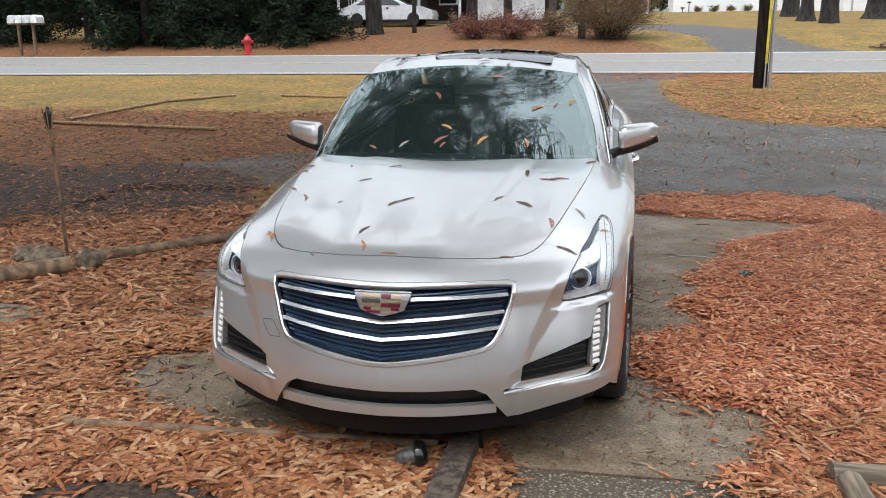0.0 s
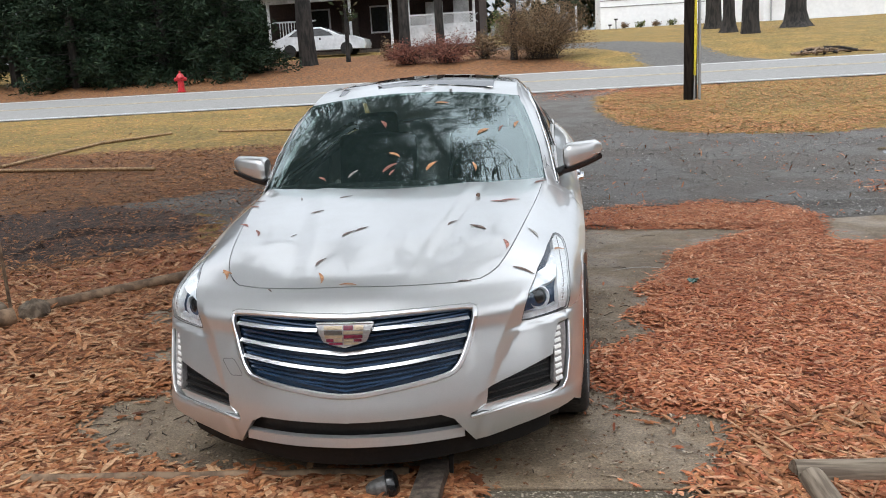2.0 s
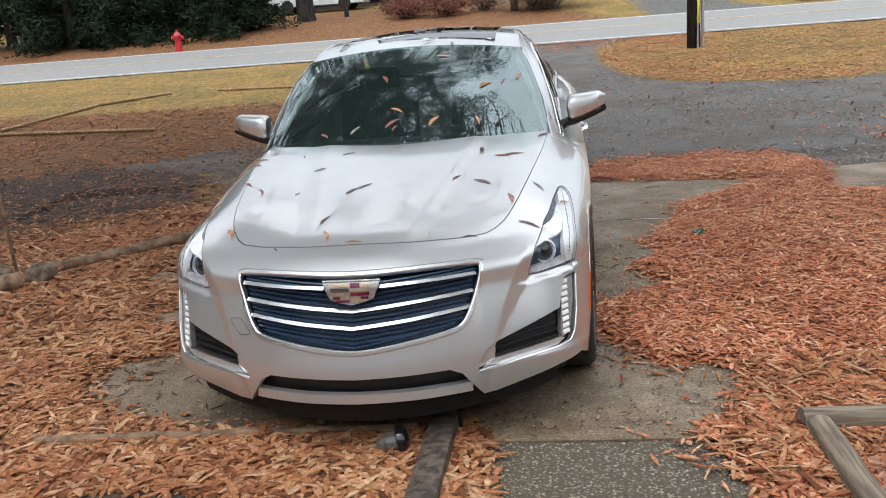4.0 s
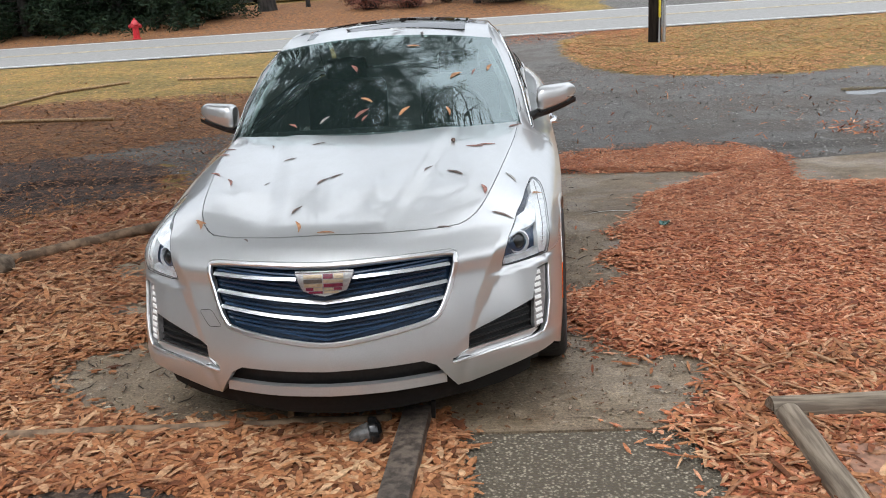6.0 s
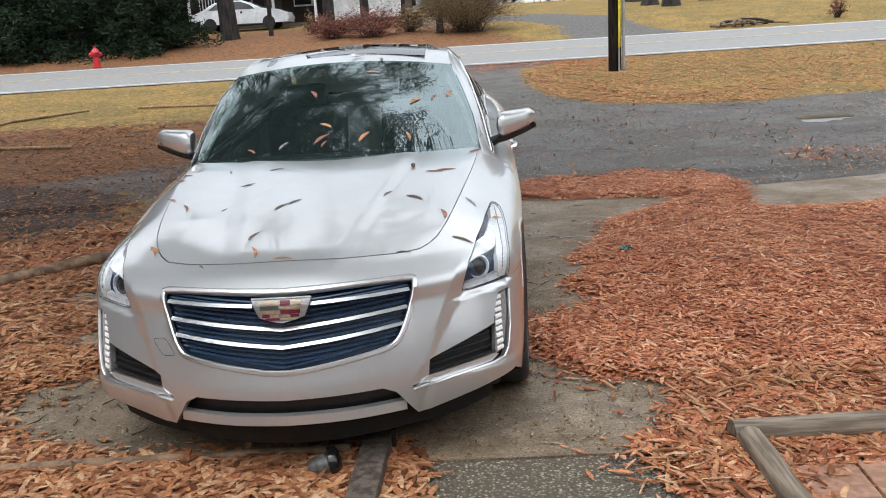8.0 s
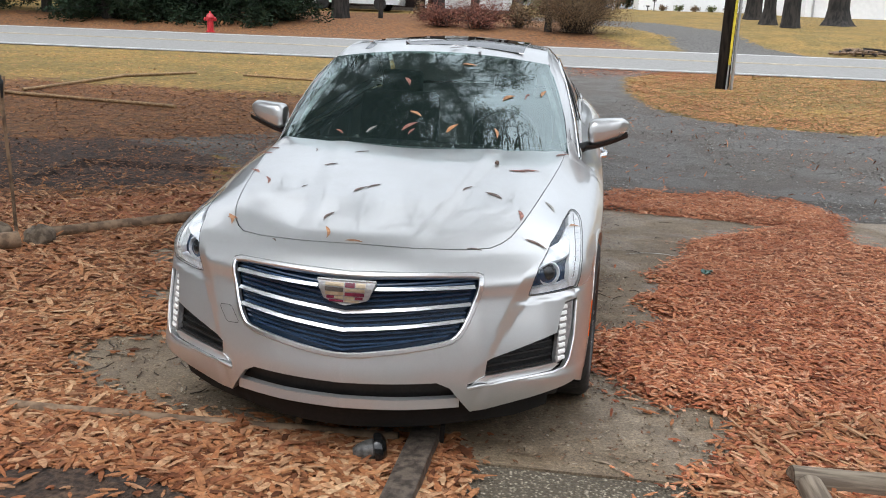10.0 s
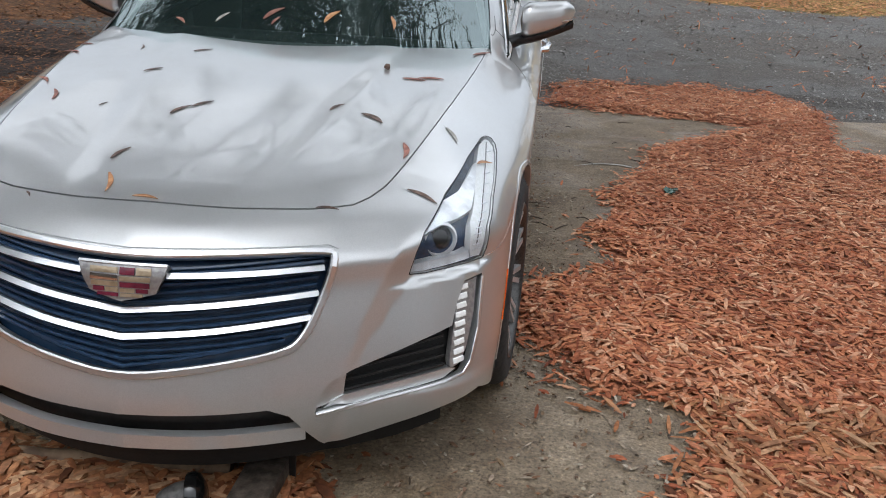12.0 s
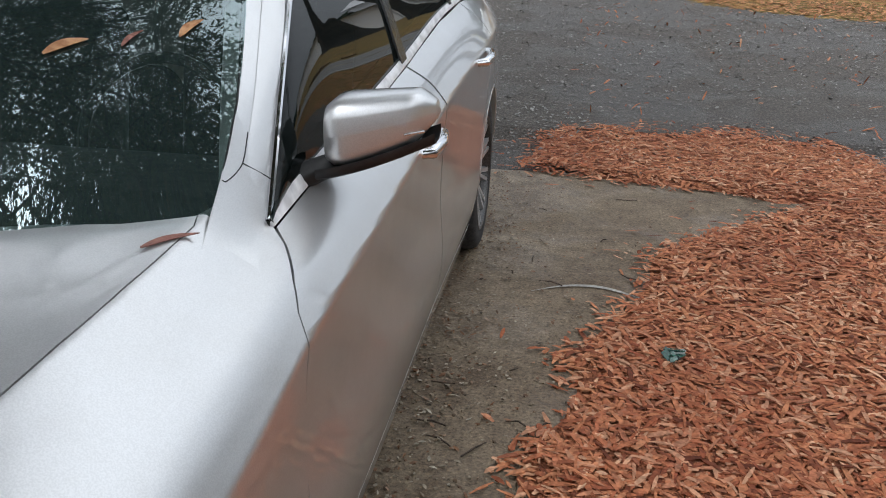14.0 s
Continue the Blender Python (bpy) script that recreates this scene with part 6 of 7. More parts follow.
hx, hy, hz = -12.7, 29.05, float(land(29.05))
hyd = root("fire_hydrant", (hx, hy, hz), "red cast-iron fire hydrant on the verge", "fire hydrant")
bm = bmesh.new()
lathe(bm, [(.17, 0), (.17, .04), (.12, .05), (.115, .40), (.15, .41), (.15, .45), (.118, .46), (.118, .52)], Matrix.Translation((hx, hy, hz)), 20)
part("barrel", bm, RED, hyd, "", True)
bm = bmesh.new()
lathe(bm, [(.165, .52), (.165, .55), (.14, .58), (.10, .65), (.05, .69), (.035, .70), (.035, .76), (.001, .765)], Matrix.Translation((hx, hy, hz)), 20)
part("bonnet", bm, RED, hyd, "domed red bonnet", True)
for d, yy in (((1, 0, 0), 0), ((-1, 0, 0), 0), ((0, -1, 0), 0)):
    bm = bmesh.new()
    q = Vector(d).to_track_quat("Z", "Y").to_matrix().to_4x4()
    lathe(bm, [(.055, .10), (.055, .17), (.07, .175), (.07, .22), (.025, .225), (.025, .25), (.001, .252)], Matrix.Translation((hx, hy, hz + .47)) @ q, 14)
    part("outlet", bm, RED, hyd, "", True)

mail = root("mailbox_row", (-22.1, 29.3, 1.2), "row of white mailboxes on two wooden posts", "mailbox")
for x in (-22.45, -21.8):
    bm = bmesh.new()
    block(bm, pose(x, 29.3, 1.75), (.10, .10, 1.3), .01)
    part("post", bm, WOOD_GREY, mail)
bm = bmesh.new()
block(bm, pose(-22.1, 29.3, 2.42), (1.5, .2, .06), .008)
part("rail", bm, WOOD_GREY, mail)
for k in range(4):
    x = -22.62 + k * .345
    bm = bmesh.new()
    prof = [(-.13, 0), (.13, 0), (.13, .18)] + [(.13 * math.cos(a), .18 + .13 * math.sin(a)) for a in np.linspace(.3, math.pi - .3, 7)] + [(-.13, .18)]
    r0 = [bm.verts.new((x + a, 29.05, 2.45 + b2)) for a, b2 in prof]
    r1 = [bm.verts.new((x + a, 29.55, 2.45 + b2)) for a, b2 in prof]
    bm.faces.new(r0), bm.faces.new(list(reversed(r1)))
    for i in range(len(prof)):
        bm.faces.new((r0[i], r1[i], r1[(i + 1) % len(prof)], r0[(i + 1) % len(prof)]))
    bmesh.ops.recalc_face_normals(bm, faces=bm.faces)
    part("mailbox", bm, MAILMETAL, mail, "white metal mailbox")

# ---- trees and shrubs ----
BARK = simple("grey_brown_bark", (.009, .0075, .0065), (.040, .033, .028), 9, .9, bump=1.0, stretch=(1, 1, .25))
NEEDLES = per_piece("dark_evergreen", [(.006, .013, .007), (.013, .028, .013), (.022, .042, .02), (.010, .020, .011), (.035, .052, .024)], .7, scale=8, Specular_IOR_Level=.15)
WINTERTWIG = per_piece("dry_shrub", [(.13, .088, .05), (.21, .145, .085), (.29, .205, .125), (.17, .112, .065)], .85, scale=8, Specular_IOR_Level=.15)
REDSHRUB = per_piece("reddish_shrub", [(.14, .055, .04), (.24, .10, .075), (.19, .075, .055), (.30, .15, .11)], .85, scale=8, Specular_IOR_Level=.15)
OAKLEAF = per_piece("late_oak_leaves", [(.035, .052, .026), (.06, .082, .042), (.085, .09, .045), (.045, .06, .032), (.11, .085, .045)], .7, scale=8, thin=.5, Specular_IOR_Level=.15)
HEDGE = per_piece("yellow_green_hedge", [(.06, .085, .02), (.14, .17, .05), (.20, .22, .07)], .8, scale=8, Specular_IOR_Level=.15)


def leaf_cloud(name, centres, size, mat, parent, seed, wide=.35, droop=.0, label=""):
    """Many small pointed leaves or sprays, one at each centre."""
    rng = np.random.default_rng(seed)
    c = np.asarray(centres, float)
    k = len(c)
    d = rng.normal(0, 1, (k, 3))
    d[:, 2] = d[:, 2] * .6 - droop
    d /= np.linalg.norm(d, axis=1, keepdims=True)
    s = np.cross(d, rng.normal(0, 1, (k, 3)))
    s /= np.linalg.norm(s, axis=1, keepdims=True)
    u = np.cross(d, s)
    ln = rng.uniform(.6, 1.3, k)[:, None] * size / 2
    w = ln * wide
    v = np.stack([c - d * ln, c + s * w + u * w * .3, c + d * ln, c - s * w + u * w * .3], 1).reshape(-1, 3)
    q = np.arange(k)[:, None] * 4 + np.array([[0, 1, 2, 3]])
    return mesh_ob(name, v, q.tolist(), mat, parent, label, False)


def trunk_tree(x, y, r, height, label, seed, lean=0.0, flare=1.5, limbs=6, crown=0, mat=None, size=.25):
    """A bare trunk with flared foot and limbs, and a crown high up."""
    rng = random.Random(seed)
    z0 = float(land(y)) - .1
    t = root("tree", (x, y, z0 + .1), label, "tree")
    bm = bmesh.new()
    hs = [0, .15, .4, .9, 2, height * .5, height * .8, height]
    rr = [r * flare, r * (1 + (flare - 1) * .62), r * (1 + (flare - 1) * .3), r * 1.06, r, r * .78, r * .5, r * .2]
    pts = [(x + lean * h + rng.uniform(-.04, .04) * (h > 1), y + rng.uniform(-.04, .04) * (h > 1), z0 + h) for h in hs]
    tube(bm, pts, rr, 16)
    for v in bm.verts:
        h = v.co.z - z0
        if h < 1.2:
            a = math.atan2(v.co.y - y, v.co.x - x)
            f = 1 + .16 * math.sin(a * 5 + seed) * max(0, 1 - h / 1.0)
            v.co.x, v.co.y = x + (v.co.x - x) * f, y + (v.co.y - y) * f
    part("trunk", bm, BARK, t, "rough dark bark", True)
    cents = []
    for i in range(limbs):
        bm = bmesh.new()
        h = height * rng.uniform(.55, .95)
        a = rng.uniform(0, 6.28)
        ln = rng.uniform(.25, .4) * height * .6
        p0 = Vector((x + lean * h, y, z0 + h))
        d = Vector((math.cos(a), math.sin(a), rng.uniform(.2, .7)))
        ps = [p0, p0 + d * ln * .5, p0 + d * ln + Vector((0, 0, .3))]
        tube(bm, ps, [r * .35, r * .2, r * .06], 7)
        for _ in range(crown // max(1, limbs)):
            s = rng.uniform(.3, 1.1)
            cents.append(tuple(p0 + d * ln * s + Vector((rng.gauss(0, ln * .3), rng.gauss(0, ln * .3), rng.gauss(0, ln * .22)))))
        part("limb", bm, BARK, t, "", True)
    if crown:
        leaf_cloud("crown", cents, size, mat or OAKLEAF, t, seed, .5)
    return t


def evergreen(x, y, height, spread, seed, label, low=.25):
    """A dense dark conifer with tiers of drooping boughs down to the ground."""
    rng = np.random.default_rng(seed)
    z0 = float(land(y))
    t = root("evergreen_tree", (x, y, z0), label, "tree", "evergreens by the road")
    bm = bmesh.new()
    tube(bm, [(x, y, z0 - .1), (x, y, z0 + height * .5), (x, y, z0 + height)], [.24, .15, .03], 10)
    part("trunk", bm, BARK, t, "", True)
    cents = []
    bm = bmesh.new()
    for i in range(120):
        h = height * (low / height + (1 - low / height) * rng.uniform(0, 1) ** 1.35)
        reach = spread * (1 - (h / height) ** 1.4) * rng.uniform(.6, 1.15)
        a = rng.uniform(0, 2 * np.pi)
        tip = np.array([x + reach * np.cos(a), y + reach * np.sin(a), z0 + h - reach * .12])
        base = np.array([x, y, z0 + h])
        tube(bm, [tuple(base), tuple((base + tip) / 2 + (0, 0, .1)), tuple(tip)], [.035, .022, .006], 5)
        k = int(120 + 140 * reach / spread)
        s = rng.uniform(.25, 1.05, k)[:, None]
        cents.append(base + (tip - base) * s + rng.normal(0, 1, (k, 3)) * (.16 * spread * (.4 + .6 * s), .16 * spread * (.4 + .6 * s), .14 * np.ones_like(s))[0:1][0].mean() * .6)
    part("bough_frame", bm, BARK, t, "", True)["kind"] = "stuff"
    leaf_cloud("crown", np.concatenate(cents), .24, NEEDLES, t, seed, .26, .25)
    return t


for i, (x, y, h, w) in enumerate(((-26.5, 33.5, 9, 2.9), (-22.3, 34.0, 10, 2.9), (-18.6, 32.4, 9, 2.6), (-15.4, 34.0, 10, 2.8), (-12.3, 33.2, 8.5, 2.5), (-30.5, 35, 9, 3.0), (-20.4, 37.5, 10, 3), (-16.5, 38.5, 11, 3))):
    evergreen(x, y, h, w, 20 + i, "dense dark green conifer with boughs to the ground", .15 if i != 1 else .6)


def shrub(x, y, rx, h, mat, seed, label, stems=60, leaves=1600, size=.16, z=None):
    """A rounded bush of many thin stems and small sprays."""
    rng = np.random.default_rng(seed)
    z0 = float(land(y)) if z is None else z
    t = root("shrub", (x, y, z0), label, "shrub")
    bm = bmesh.new()
    cents = []
    for i in range(stems):
        a, e = rng.uniform(0, 2 * np.pi), rng.uniform(.25, 1.0)
        tip = np.array([x + rx * np.cos(a) * (1 - e * .45) * rng.uniform(.5, 1.05), y + rx * .8 * np.sin(a) * (1 - e * .45) * rng.uniform(.5, 1.05), z0 + h * e * rng.uniform(.8, 1.05)])
        base = np.array([x + rng.normal(0, .1 * rx), y + rng.normal(0, .1 * rx), z0 - .03])
        mid_p = (base + tip) / 2 + (0, 0, h * .12)
        tube(bm, [tuple(base), tuple(mid_p), tuple(tip)], [.018, .012, .004], 4)
        k = leaves // stems
        s = rng.uniform(.35, 1.08, k)[:, None]
        cents.append(np.where(s < .5, base + (mid_p - base) * s * 2, mid_p + (tip - mid_p) * (s - .5) * 2) + rng.normal(0, .11 * rx, (k, 3)))
    part("twig_frame", bm, BARK, t)["kind"] = "stuff"
    cc = np.concatenate(cents)
    cc[:, 2] = np.maximum(cc[:, 2], z0 + .03)
    leaf_cloud("foliage", cc, size, mat, t, seed, .3)
    return t


shrub(.75, 33.2, 2.5, 2.3, WINTERTWIG, 41, "large dry brown rounded bush by the far drive", 220, 42000, .075)
shrub(-3.1, 33.4, 1.7, 1.1, REDSHRUB, 42, "low reddish leafless shrub on the bank", 90, 4000, .11)
shrub(-4.7, 33.8, 1.5, .9, REDSHRUB, 47, "low reddish leafless shrub beside a trunk", 80, 3500, .11)
shrub(-1.6, 34.2, 1.1, 1.0, WINTERTWIG, 43, "low brown shrub on the bank", 50, 1100, .14)
shrub(-5.9, 36.3, .7, .9, WINTERTWIG, 44, "small dry shrub at a trunk's foot", 40, 800, .14)
shrub(-1.0, 45.0, 1.5, 1.6, HEDGE, 45, "clipped yellow-green hedge beside the house", 60, 2500, .16)
shrub(-2.3, 43.2, .7, .8, WINTERTWIG, 46, "thin dry shrub before the lattice", 30, 500, .14)
for k in range(5):
    shrub(6.6 + k * 1.1, 61.3, .5, .45, HEDGE if k % 2 else WINTERTWIG, 50 + k, "low bush along the white building", 14, 260, .16)
shrub(14.3, 30.6, .5, .8, REDSHRUB, 57, "small russet bush by the far verge", 20, 400, .12)

trunk_tree(-9.6, 36, .36, 13, "tall tree with thick rough trunk before the house", 1, .0, 1.25, 7, 900, OAKLEAF)
trunk_tree(-5.35, 37, .24, 12, "tall slim tree before the house", 2, .004, 1.35, 6, 700, OAKLEAF)
trunk_tree(-4.3, 42, .21, 11, "slim tree beside the porch", 3, 0, 1.2, 6, 600, OAKLEAF)
trunk_tree(-.36, 33.2, .13, 9, "thin reddish trunk rising from the bush", 4, .004, 1.2, 5, 400, OAKLEAF)
trunk_tree(-7.9, 36.6, .09, 3.2, "thin young tree before the parked car", 5, 0, 1.2, 4, 60, OAKLEAF)
trunk_tree(10.2, 48, .40, 14, "big tree on the far lawn", 6, .0, 1.5, 7, 160, OAKLEAF)
trunk_tree(9.9, 42.5, .27, 13, "tree with flared foot on the far lawn", 7, .01, 1.9, 7, 160, OAKLEAF)
trunk_tree(10.35, 40, .36, 14, "dark straight tree on the far lawn", 8, .005, 1.3, 7, 160, OAKLEAF)
trunk_tree(13.45, 44, .48, 15, "big tree with widely flared roots", 9, -.004, 2.0, 8, 160, OAKLEAF)
trunk_tree(31, 44, .45, 14, "big tree at the end of the far lawn", 10, 0, 1.7, 7, 160, OAKLEAF)

brush = root("brush_heap", (10.4, 29.7, 1.2), "heap of grey branches by the far road edge", "brush")
rng = np.random.default_rng(8)
for k in range(22):
    bm = bmesh.new()
    p0 = Vector((10.4 + rng.normal(0, .4), 29.7 + rng.normal(0, .25), 1.26 + rng.uniform(0, .15)))
    d = Vector((rng.normal(0, .4), rng.normal(0, .2), rng.uniform(-.05, .15)))
    tube(bm, [p0 - d, p0 + Vector((0, 0, .04)), p0 + d], [.05, .045, .02], 6)
    part("branch", bm, WOOD_GREY if k % 2 else BARK, brush, "", True)

# ---- house across the road ----
BRICK = simple("dark_brick", (.022, .013, .012), (.05, .028, .025), 14, .9, bump=.5)
ROOFING = simple("grey_shingle", (.16, .155, .15), (.26, .25, .245), 10, .9, bump=.6)
DARKGLASS = flat_black("window_dark", .02, .08)
PORCHWHITE = simple("white_porch_paint", (.62, .63, .65), (.76, .77, .79), 8, .6)


def boxes(name, parent, mat, items, label="", bevel=.01):
    obs = []
    for cx, cy, cz, sx, sy, sz in items:
        bm = bmesh.new()
        block(bm, pose(cx, cy, cz), (sx, sy, sz), bevel, 1)
        obs.append(part(name, bm, mat, parent, label))
    return obs


house = root("house", (-8.5, 48, 2.6), "dark brick house with white porch posts and lattice", "house")
boxes("wall", house, BRICK, [(-8.6, 50.5, 4.1, 12, 7, 3.4)])
boxes("deck", house, WOOD_DARK, [(-8.4, 45.6, 2.55, 11.8, 3.0, .25)])
boxes("post", house, PORCHWHITE, [(x, 44.2, 3.95, .13, .13, 2.9) for x in (-13.75, -9.3, -7.1, -6.15, -2.7)])
boxes("porch_beam", house, PORCHWHITE, [(-8.3, 44.2, 5.45, 11.6, .2, .3)])
bm = bmesh.new()
pr = [(43.4, 5.55), (43.4, 5.75), (50.3, 7.9), (55, 5.9), (55, 5.7), (50.3, 7.6)]
for x in (-15.1, -2.1):
    pass
r0 = [bm.verts.new((-15.1, a, c)) for a, c in pr]
r1 = [bm.verts.new((-2.1, a, c)) for a, c in pr]
bm.faces.new(r0), bm.faces.new(list(reversed(r1)))
for i in range(6):
    bm.faces.new((r0[i], r1[i], r1[(i + 1) % 6], r0[(i + 1) % 6]))
bmesh.ops.recalc_face_normals(bm, faces=bm.faces)
part("roof", bm, ROOFING, house)
panel_w = boxes("lattice_panel", house, PORCHWHITE, [(-4.42, 44.15, 3.15, 3.5, .06, 1.2), (-4.42, 44.15, 4.26, 3.5, .07, .09)], "white porch panel")
for k in range(24):
    for d in (-1, 1):
        bm = bmesh.new()
        block(bm, pose(-6.08 + k * .145, 44.15 + .012 * d, 3.98, 0, 45 * d, 0), (.66, .014, .035))
        part("lattice_slat", bm, PORCHWHITE, panel_w[0])
boxes("rail_picket", house, PORCHWHITE, [(-13.2 + k * .16, 44.3, 3.75, .04, .04, 1.2) for k in range(12)], bevel=0)
boxes("porch_rail", house, PORCHWHITE, [(-12.4, 44.3, 4.35, 2.4, .07, .08)])
for x, w in ((-11.6, 1.0), (-5.1, .8), (-3.6, .7), (-8.2, .9)):
    wf = boxes("window", house, PORCHWHITE, [(x, 46.95, 4.35, w + .16, .12, 1.5)], "white window frame")[0]
    boxes("pane", wf, DARKGLASS if x < -6 else PORCHWHITE, [(x, 46.87, 4.35, w, .04, 1.32)], bevel=0)
boxes("door", house, WOOD_DARK, [(-9.9, 46.95, 3.75, .95, .1, 2.1)], "dark front door")

# white saloon before the house
car_far = root("parked_car", (-10.4, 42.2, 2.42), "white saloon parked before the house across the road", "car")
fz = 2.42
prof = [(-2.42, .32), (-2.44, .62), (-2.36, .86), (-1.95, .98), (-1.30, 1.34), (-.75, 1.44), (.15, 1.42), (.65, 1.22), (1.10, 1.0), (1.9, .90), (2.32, .74), (2.42, .5), (2.36, .28)]
WHITECAR = simple("white_car_paint", (.62, .64, .66), (.72, .74, .76), 6, .25, 0, 0, Coat_Weight=1.0)
bm = bmesh.new()
layers = []
for yy, sh, inn in ((-.92, .90, .0), (-.86, 1.0, .0), (-.62, 1.0, 0), (.62, 1.0, 0), (.86, 1.0, 0), (.92, .9, 0)):
    layer_v = []
    for px_, pz_ in prof:
        top = max(0, pz_ - .92)
        y_in = yy * (1 - .42 * top) if abs(yy) > .7 else yy
        layer_v.append(bm.verts.new((-10.4 + px_ * (1 if abs(yy) < .9 else .985), 42.2 + y_in, fz + .3 + (pz_ - .3) * (1 if abs(yy) < .9 else .97))))
    layers.append(layer_v)
for a, b2 in zip(layers, layers[1:]):
    for i in range(len(prof)):
        j = (i + 1) % len(prof)
        bm.faces.new((a[i], a[j], b2[j], b2[i]))
bm.faces.new(layers[0]), bm.faces.new(list(reversed(layers[-1])))
bmesh.ops.recalc_face_normals(bm, faces=bm.faces)
part("body", bm, WHITECAR, car_far, "white painted body", True)
for pts in ([(-1.55, 1.02), (-1.12, 1.30), (-.62, 1.37), (-.62, 1.0)], [(-.52, 1.0), (-.52, 1.37), (.1, 1.36), (.52, 1.18), (.78, .98)]):
    bm = bmesh.new()
    f0 = [bm.verts.new((-10.4 + a, 42.2 - .925 + .36 * max(0, c - .92), fz + c)) for a, c in pts]
    f1 = [bm.verts.new((-10.4 + a, 42.2 - .80 + .36 * max(0, c - .92), fz + c)) for a, c in pts]
    bm.faces.new(f0), bm.faces.new(list(reversed(f1)))
    for i in range(len(pts)):
        bm.faces.new((f0[i], f1[i], f1[(i + 1) % len(pts)], f0[(i + 1) % len(pts)]))
    bmesh.ops.recalc_face_normals(bm, faces=bm.faces)
    part("side_window", bm, DARKGLASS, car_far, "dark side glass")
for x in (-1.5, 1.42):
    for yy in (-.84, .84):
        bm = bmesh.new()
        lathe(bm, [(.20, -.1), (.31, -.1), (.325, 0), (.31, .1), (.2, .1)], Matrix.Translation((-10.4 + x, 42.2 + yy, fz + .32)) @ pose(0, 0, 0, 90), 24)
        tyre_f = part("tyre", bm, RUBBER, car_far, "black tyre", True)
        bm = bmesh.new()
        lathe(bm, [(.001, .06), (.08, .07), (.2, .085), (.205, .1), (.21, .08)], Matrix.Translation((-10.4 + x, 42.2 + yy, fz + .32)) @ pose(0, 0, 0, 90 if yy < 0 else -90), 20)
        part("rim", bm, SATIN, tyre_f, "", True)
boxes("door_handle", car_far, BLACK, [(-10.4 - .35, 41.27, fz + .88, .18, .02, .03), (-10.4 + .1, 41.27, fz + .84, .10, .02, .10)], bevel=.003)

# ---- white buildings behind the far lawn ----
white_a = root("white_building", (12, 64, 3.6), "long low white building with thin dark lines", "building")
boxes("wall", white_a, WHITE, [(11.2, 65, 5.1, 12.4, 6, 3.4)])
boxes("siding_line", white_a, ROOFING, [(11.2, 61.985, z, 12.4, .03, .05) for z in (5.0, 5.45, 5.85)], bevel=0)
bm = bmesh.new()
r0 = [bm.verts.new((4.8, y, z)) for y, z in ((61.6, 6.7), (65, 7.6), (68.4, 6.7))]
r1 = [bm.verts.new((17.6, y, z)) for y, z in ((61.6, 6.7), (65, 7.6), (68.4, 6.7))]
bm.faces.new(r0), bm.faces.new(list(reversed(r1)))
for i in range(3):
    bm.faces.new((r0[i], r1[i], r1[(i + 1) % 3], r0[(i + 1) % 3]))
bmesh.ops.recalc_face_normals(bm, faces=bm.faces)
part("roof", bm, WHITE, white_a)
white_b = root("white_building", (19, 58, 3.1), "white building with small dark window and grey roof", "building")
boxes("wall", white_b, WHITE, [(21.5, 59.5, 4.2, 13.5, 7, 2.7), (13.6, 60.5, 4.2, 2.8, 5, 2.4)])
wf = boxes("window", white_b, PORCHWHITE, [(17.6, 55.98, 4.85, .75, .08, .75)], "small window frame")[0]
boxes("pane", wf, DARKGLASS, [(17.6, 55.93, 4.85, .55, .04, .55)], bevel=0)
boxes("downpipe", white_b, STEEL, [(15.2, 55.92, 4.2, .1, .08, 2.6)])
bm = bmesh.new()
r0 = [bm.verts.new((14.5, y, z)) for y, z in ((55.5, 5.55), (59.5, 5.75), (63.5, 5.55))]
r1 = [bm.verts.new((28.5, y, z)) for y, z in ((55.5, 5.55), (59.5, 5.75), (63.5, 5.55))]
bm.faces.new(r0), bm.faces.new(list(reversed(r1)))
for i in range(3):
    bm.faces.new((r0[i], r1[i], r1[(i + 1) % 3], r0[(i + 1) % 3]))
bmesh.ops.recalc_face_normals(bm, faces=bm.faces)
part("roof", bm, ROOFING, white_b)
stand = root("plant_stand", (5.0, 57.5, 3.2), "white stand with dark plant pots on the far lawn", "plant stand")
for dx, dz in ((0, .35), (.4, .7)):
    bm = bmesh.new()
    tube(bm, [(5.3 + dx, 57.5, 3.2), (5.3 + dx, 57.5, 3.2 + dz)], [.03, .03], 6)
    lathe(bm, [(.03, 0), (.12, .02), (.14, .10), (.001, .10)], Matrix.Translation((5.3 + dx, 57.5, 3.2 + dz)), 10)
    part("pot", bm, BLACK, stand)
bm = bmesh.new()
block(bm, pose(3.1, 57.5, 4.0), (.14, .14, 2.0), .01)
part("post", bm, PORCHWHITE, stand)

# ---- far woods that close the view ----
rng = np.random.default_rng(77)
cents = []
for k in range(150):
    a = rng.uniform(-1.25, 1.25)
    dist = rng.uniform(74, 100)
    x, y = dist * np.sin(a), dist * np.cos(a)
    h = rng.uniform(7, 15) if a < .2 else rng.uniform(1.5, 3.5)
    z0 = float(land(max(y, 20)))
    m = 150
    cents.append(np.stack([x + rng.normal(0, 2.2, m), y + rng.normal(0, 1.5, m), z0 + h * rng.uniform(0.02, 1, m) ** .8], 1))
woods = leaf_cloud("far_woods", np.concatenate(cents), 1.5, NEEDLES, None, 78, .6)
tagged(woods, "dark mixed woods behind the houses", "woods", kind="stuff")
cents = []
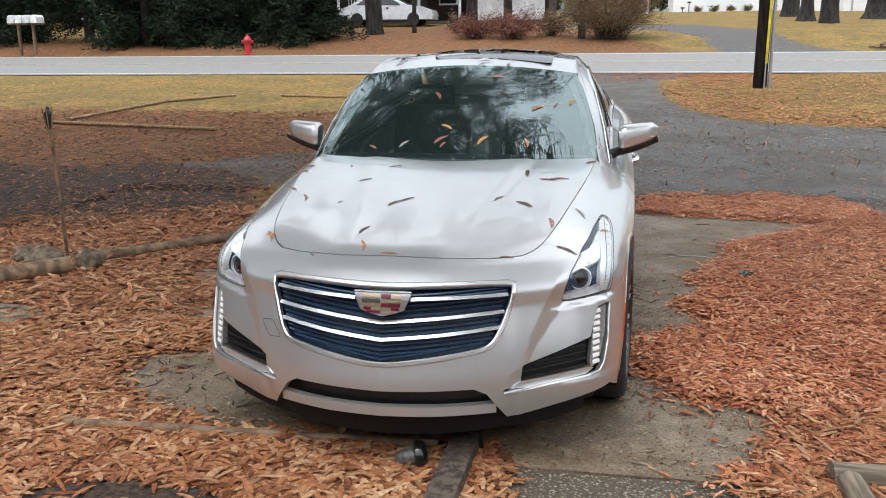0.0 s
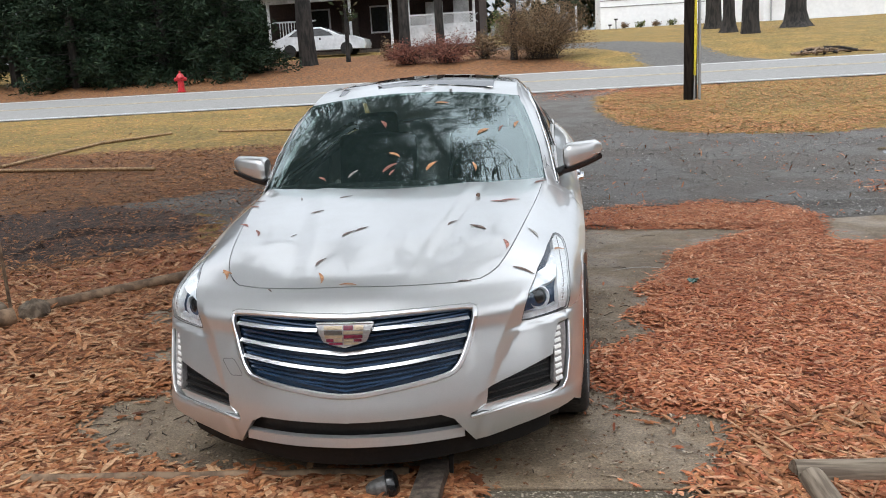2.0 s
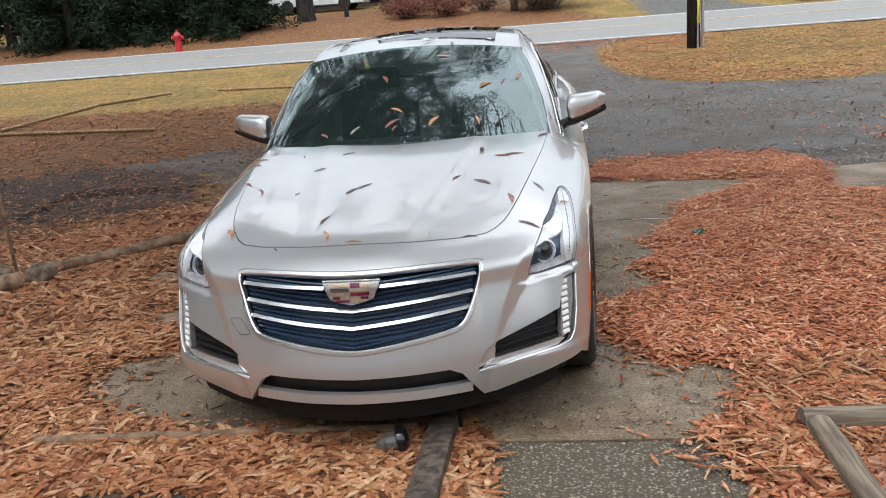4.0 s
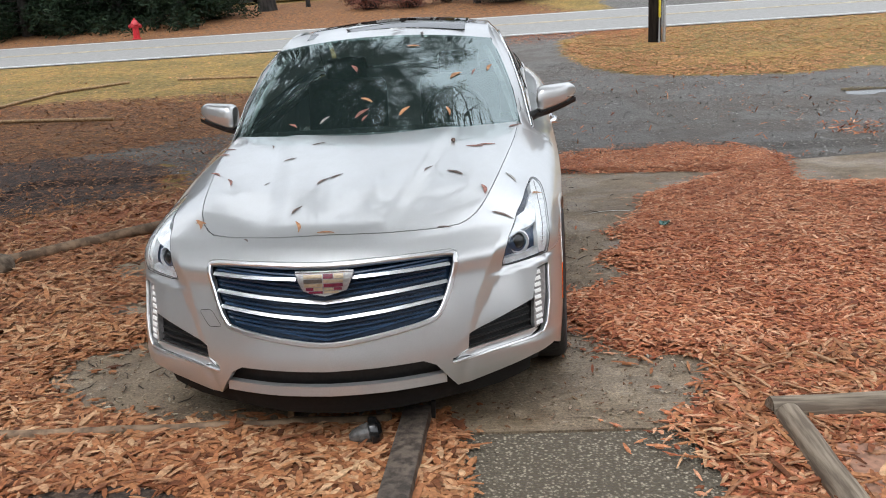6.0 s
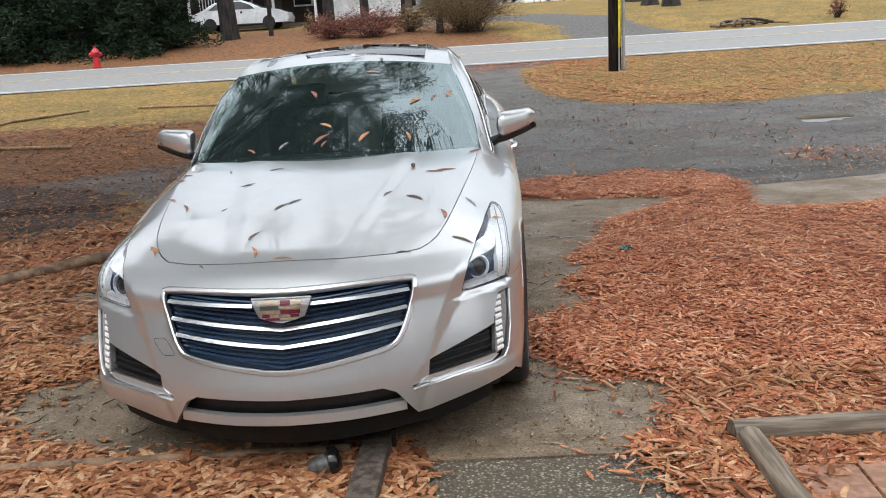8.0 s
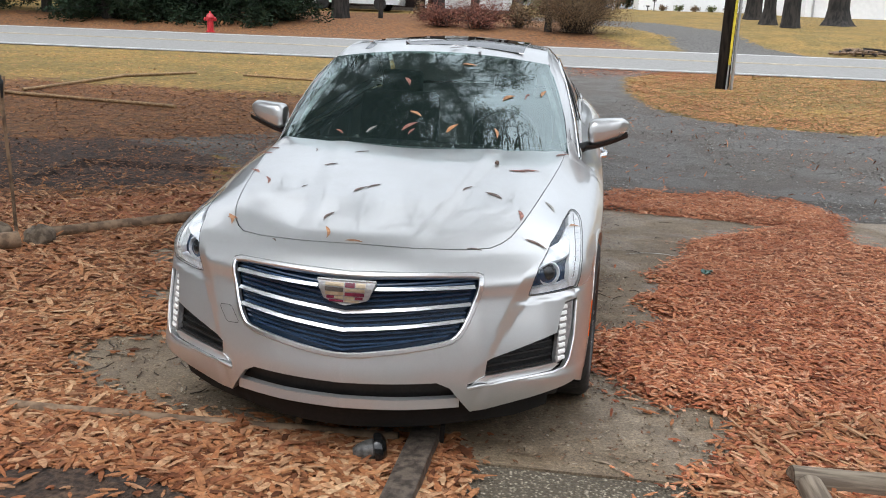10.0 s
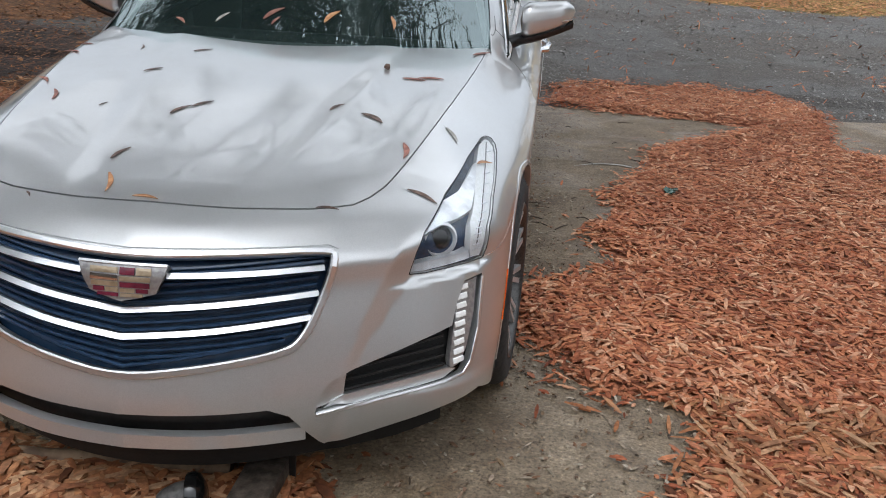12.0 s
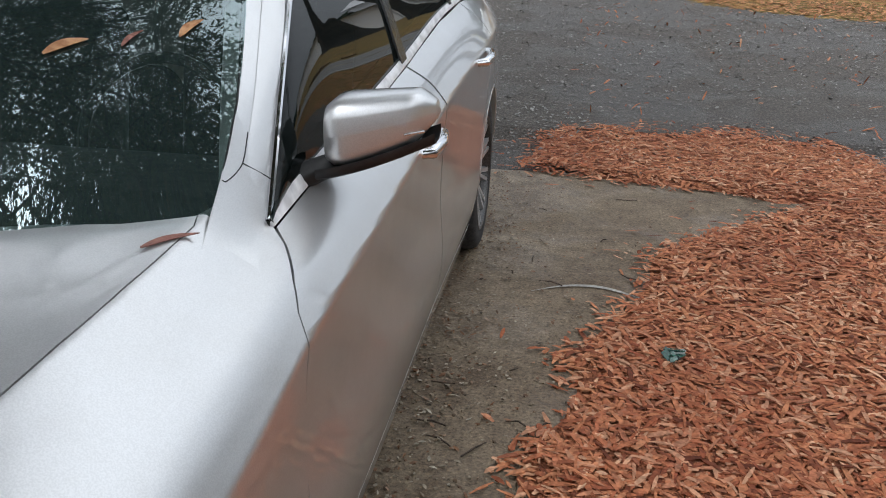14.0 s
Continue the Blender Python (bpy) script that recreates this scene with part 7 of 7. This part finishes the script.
for k in range(60):
    x, y = rng.uniform(-48, -13), rng.uniform(40, 62)
    if x > -17 and y < 56:
        continue
    m = 260
    cents.append(np.stack([x + rng.normal(0, 1.5, m), y + rng.normal(0, 1.2, m), float(land(y)) + rng.uniform(6, 11) * rng.uniform(0.0, 1, m) ** .9], 1))
woods = leaf_cloud("evergreen_thicket", np.concatenate(cents), .9, NEEDLES, None, 80, .5)
tagged(woods, "dark evergreen thicket behind the roadside conifers", "woods", kind="stuff")
# unseen trees, added beside and behind the yard to darken the car's reflections
cents = []
for k in range(110):
    a = rng.uniform(1.9, 5.3)
    dist = rng.uniform(16, 30)
    tall = rng.uniform(8, 14) if a > 3.9 else rng.uniform(2, 4.5)
    x, y = dist * np.sin(a), dist * np.cos(a)
    m = 160
    cents.append(np.stack([x + rng.normal(0, 1.6, m), y + rng.normal(0, 1.6, m), tall * rng.uniform(0.0, 1, m)], 1))
for k in range(60):
    a = rng.uniform(.8, 1.95)
    dist = rng.uniform(30, 44)
    x, y = dist * np.sin(a), dist * np.cos(a)
    m = 170
    cents.append(np.stack([x + rng.normal(0, 2.0, m), y + rng.normal(0, 2.0, m), float(land(y)) + rng.uniform(7, 12) * rng.uniform(0.0, 1, m)], 1))
woods = leaf_cloud("near_woods", np.concatenate(cents), .8, NEEDLES, None, 79, .6)
tagged(woods, "unseen dark trees added round the yard to darken reflections", "woods", kind="stuff")

# unseen wall added behind the walkway; it closes the yard and dims the bumper
YARDWALL = simple("grey_brown_siding", (.22, .19, .16), (.30, .27, .23), 5, .8)
bm = bmesh.new()
block(bm, pose(0, -6.2, 1.5), (14, .25, 3.2), .01)
tagged(part("wall_yard", bm, YARDWALL), "plain unseen wall added to close the yard behind the walkway", "wall", kind="structure")

# ---- the oak that hangs over the car, and two added unseen oaks ----
def oak(trunk, low, high, seed, count, label, more=()):
    """A tall oak whose limbs reach into the space between two corners."""
    t = root("oak_tree", (trunk[0][0], trunk[0][1], 0), label, "tree")
    bm = bmesh.new()
    tube(bm, trunk, [.55, .42, .36, .31, .24, .12], 16)
    part("trunk", bm, BARK, t, "rough dark bark", True)
    rng = np.random.default_rng(seed)
    tr = np.array(trunk)
    cents = []
    reach = [(low, high)] * count + [(a, c) for a, c, k in more for _ in range(k)]
    for low, high in reach:
        s = rng.uniform(.45, 1)
        base = np.array([np.interp(s, np.linspace(0, 1, len(tr)), tr[:, k]) for k in range(3)])
        aim = np.array([rng.uniform(low[k], high[k]) for k in range(3)])
        if aim[1] < 8.2:
            aim[2] = max(aim[2], 4.8 + .48 * aim[1])
        mid_p = (base + aim) / 2 + rng.normal(0, .4, 3) + (0, 0, .5)
        bm = bmesh.new()
        tube(bm, [tuple(base), tuple(mid_p), tuple(aim)], [.05, .028, .008], 7)
        for j in range(9):
            s = rng.uniform(.3, 1)
            p0 = base + (mid_p - base) * min(1, s * 2) if s < .5 else mid_p + (aim - mid_p) * (s - .5) * 2
            tip = p0 + rng.normal(0, 1, 3) * (.95, .95, .45)
            tube(bm, [tuple(p0), tuple((p0 + tip) / 2 + rng.normal(0, .1, 3)), tuple(tip)], [.022, .014, .004], 5)
            m = 150
            s2 = rng.uniform(.2, 1.1, m)[:, None]
            cents.append(p0 + (tip - p0) * s2 + rng.normal(0, .15, (m, 3)))
        part("limb", bm, BARK, t, "", True)
    leaf_cloud("crown", np.concatenate(cents), .12, OAKLEAF, t, seed, .30, .2)


oak([(-6.8, 1.4, -.1), (-6.75, 1.45, .4), (-6.5, 1.6, 2.5), (-5.9, 2.2, 5.5), (-4.6, 3.2, 8), (-2.6, 4.4, 11.5)], (-3.6, .2, 5.4), (2.5, 7.8, 10.0), 31, 60, "tall oak whose limbs hang over the car", [((-4.5, 8.5, 9.0), (3.2, 14.5, 13.0), 18), ((-4.0, 8.6, 6.2), (3.0, 14.0, 9.0), 5), ((-10.0, 3.0, 6.8), (-4.0, 9.0, 10.5), 16)])
# two more oaks, unseen, added to close sky gaps in the windscreen's reflection
oak([(-9.5, .8, -.1), (-9.45, .85, .4), (-9.3, 1.0, 2.5), (-9.0, 1.4, 5.5), (-8.4, 2.4, 8), (-7.6, 3.8, 11.5)], (-10.5, -1.0, 5.2), (-3.8, 9.0, 10.5), 33, 54, "unseen tall oak added beside the yard to fill out reflected foliage")

oak([(6.4, -4.6, -.1), (6.35, -4.55, .4), (6.1, -4.3, 2.5), (5.5, -3.6, 5.5), (4.3, -2.4, 8), (2.8, -1.0, 11.5)], (-2.2, 1.6, 8.6), (1.6, 4.5, 11.5), 35, 20, "unseen tall oak added behind the mulch bed to fill out reflected foliage", [((1.8, 1.8, 6.4), (4.0, 3.9, 8.4), 10), ((.2, 1.6, 7.0), (1.8, 4.0, 9.5), 5), ((-.3, .3, 7.2), (2.0, 1.9, 8.8), 9)])
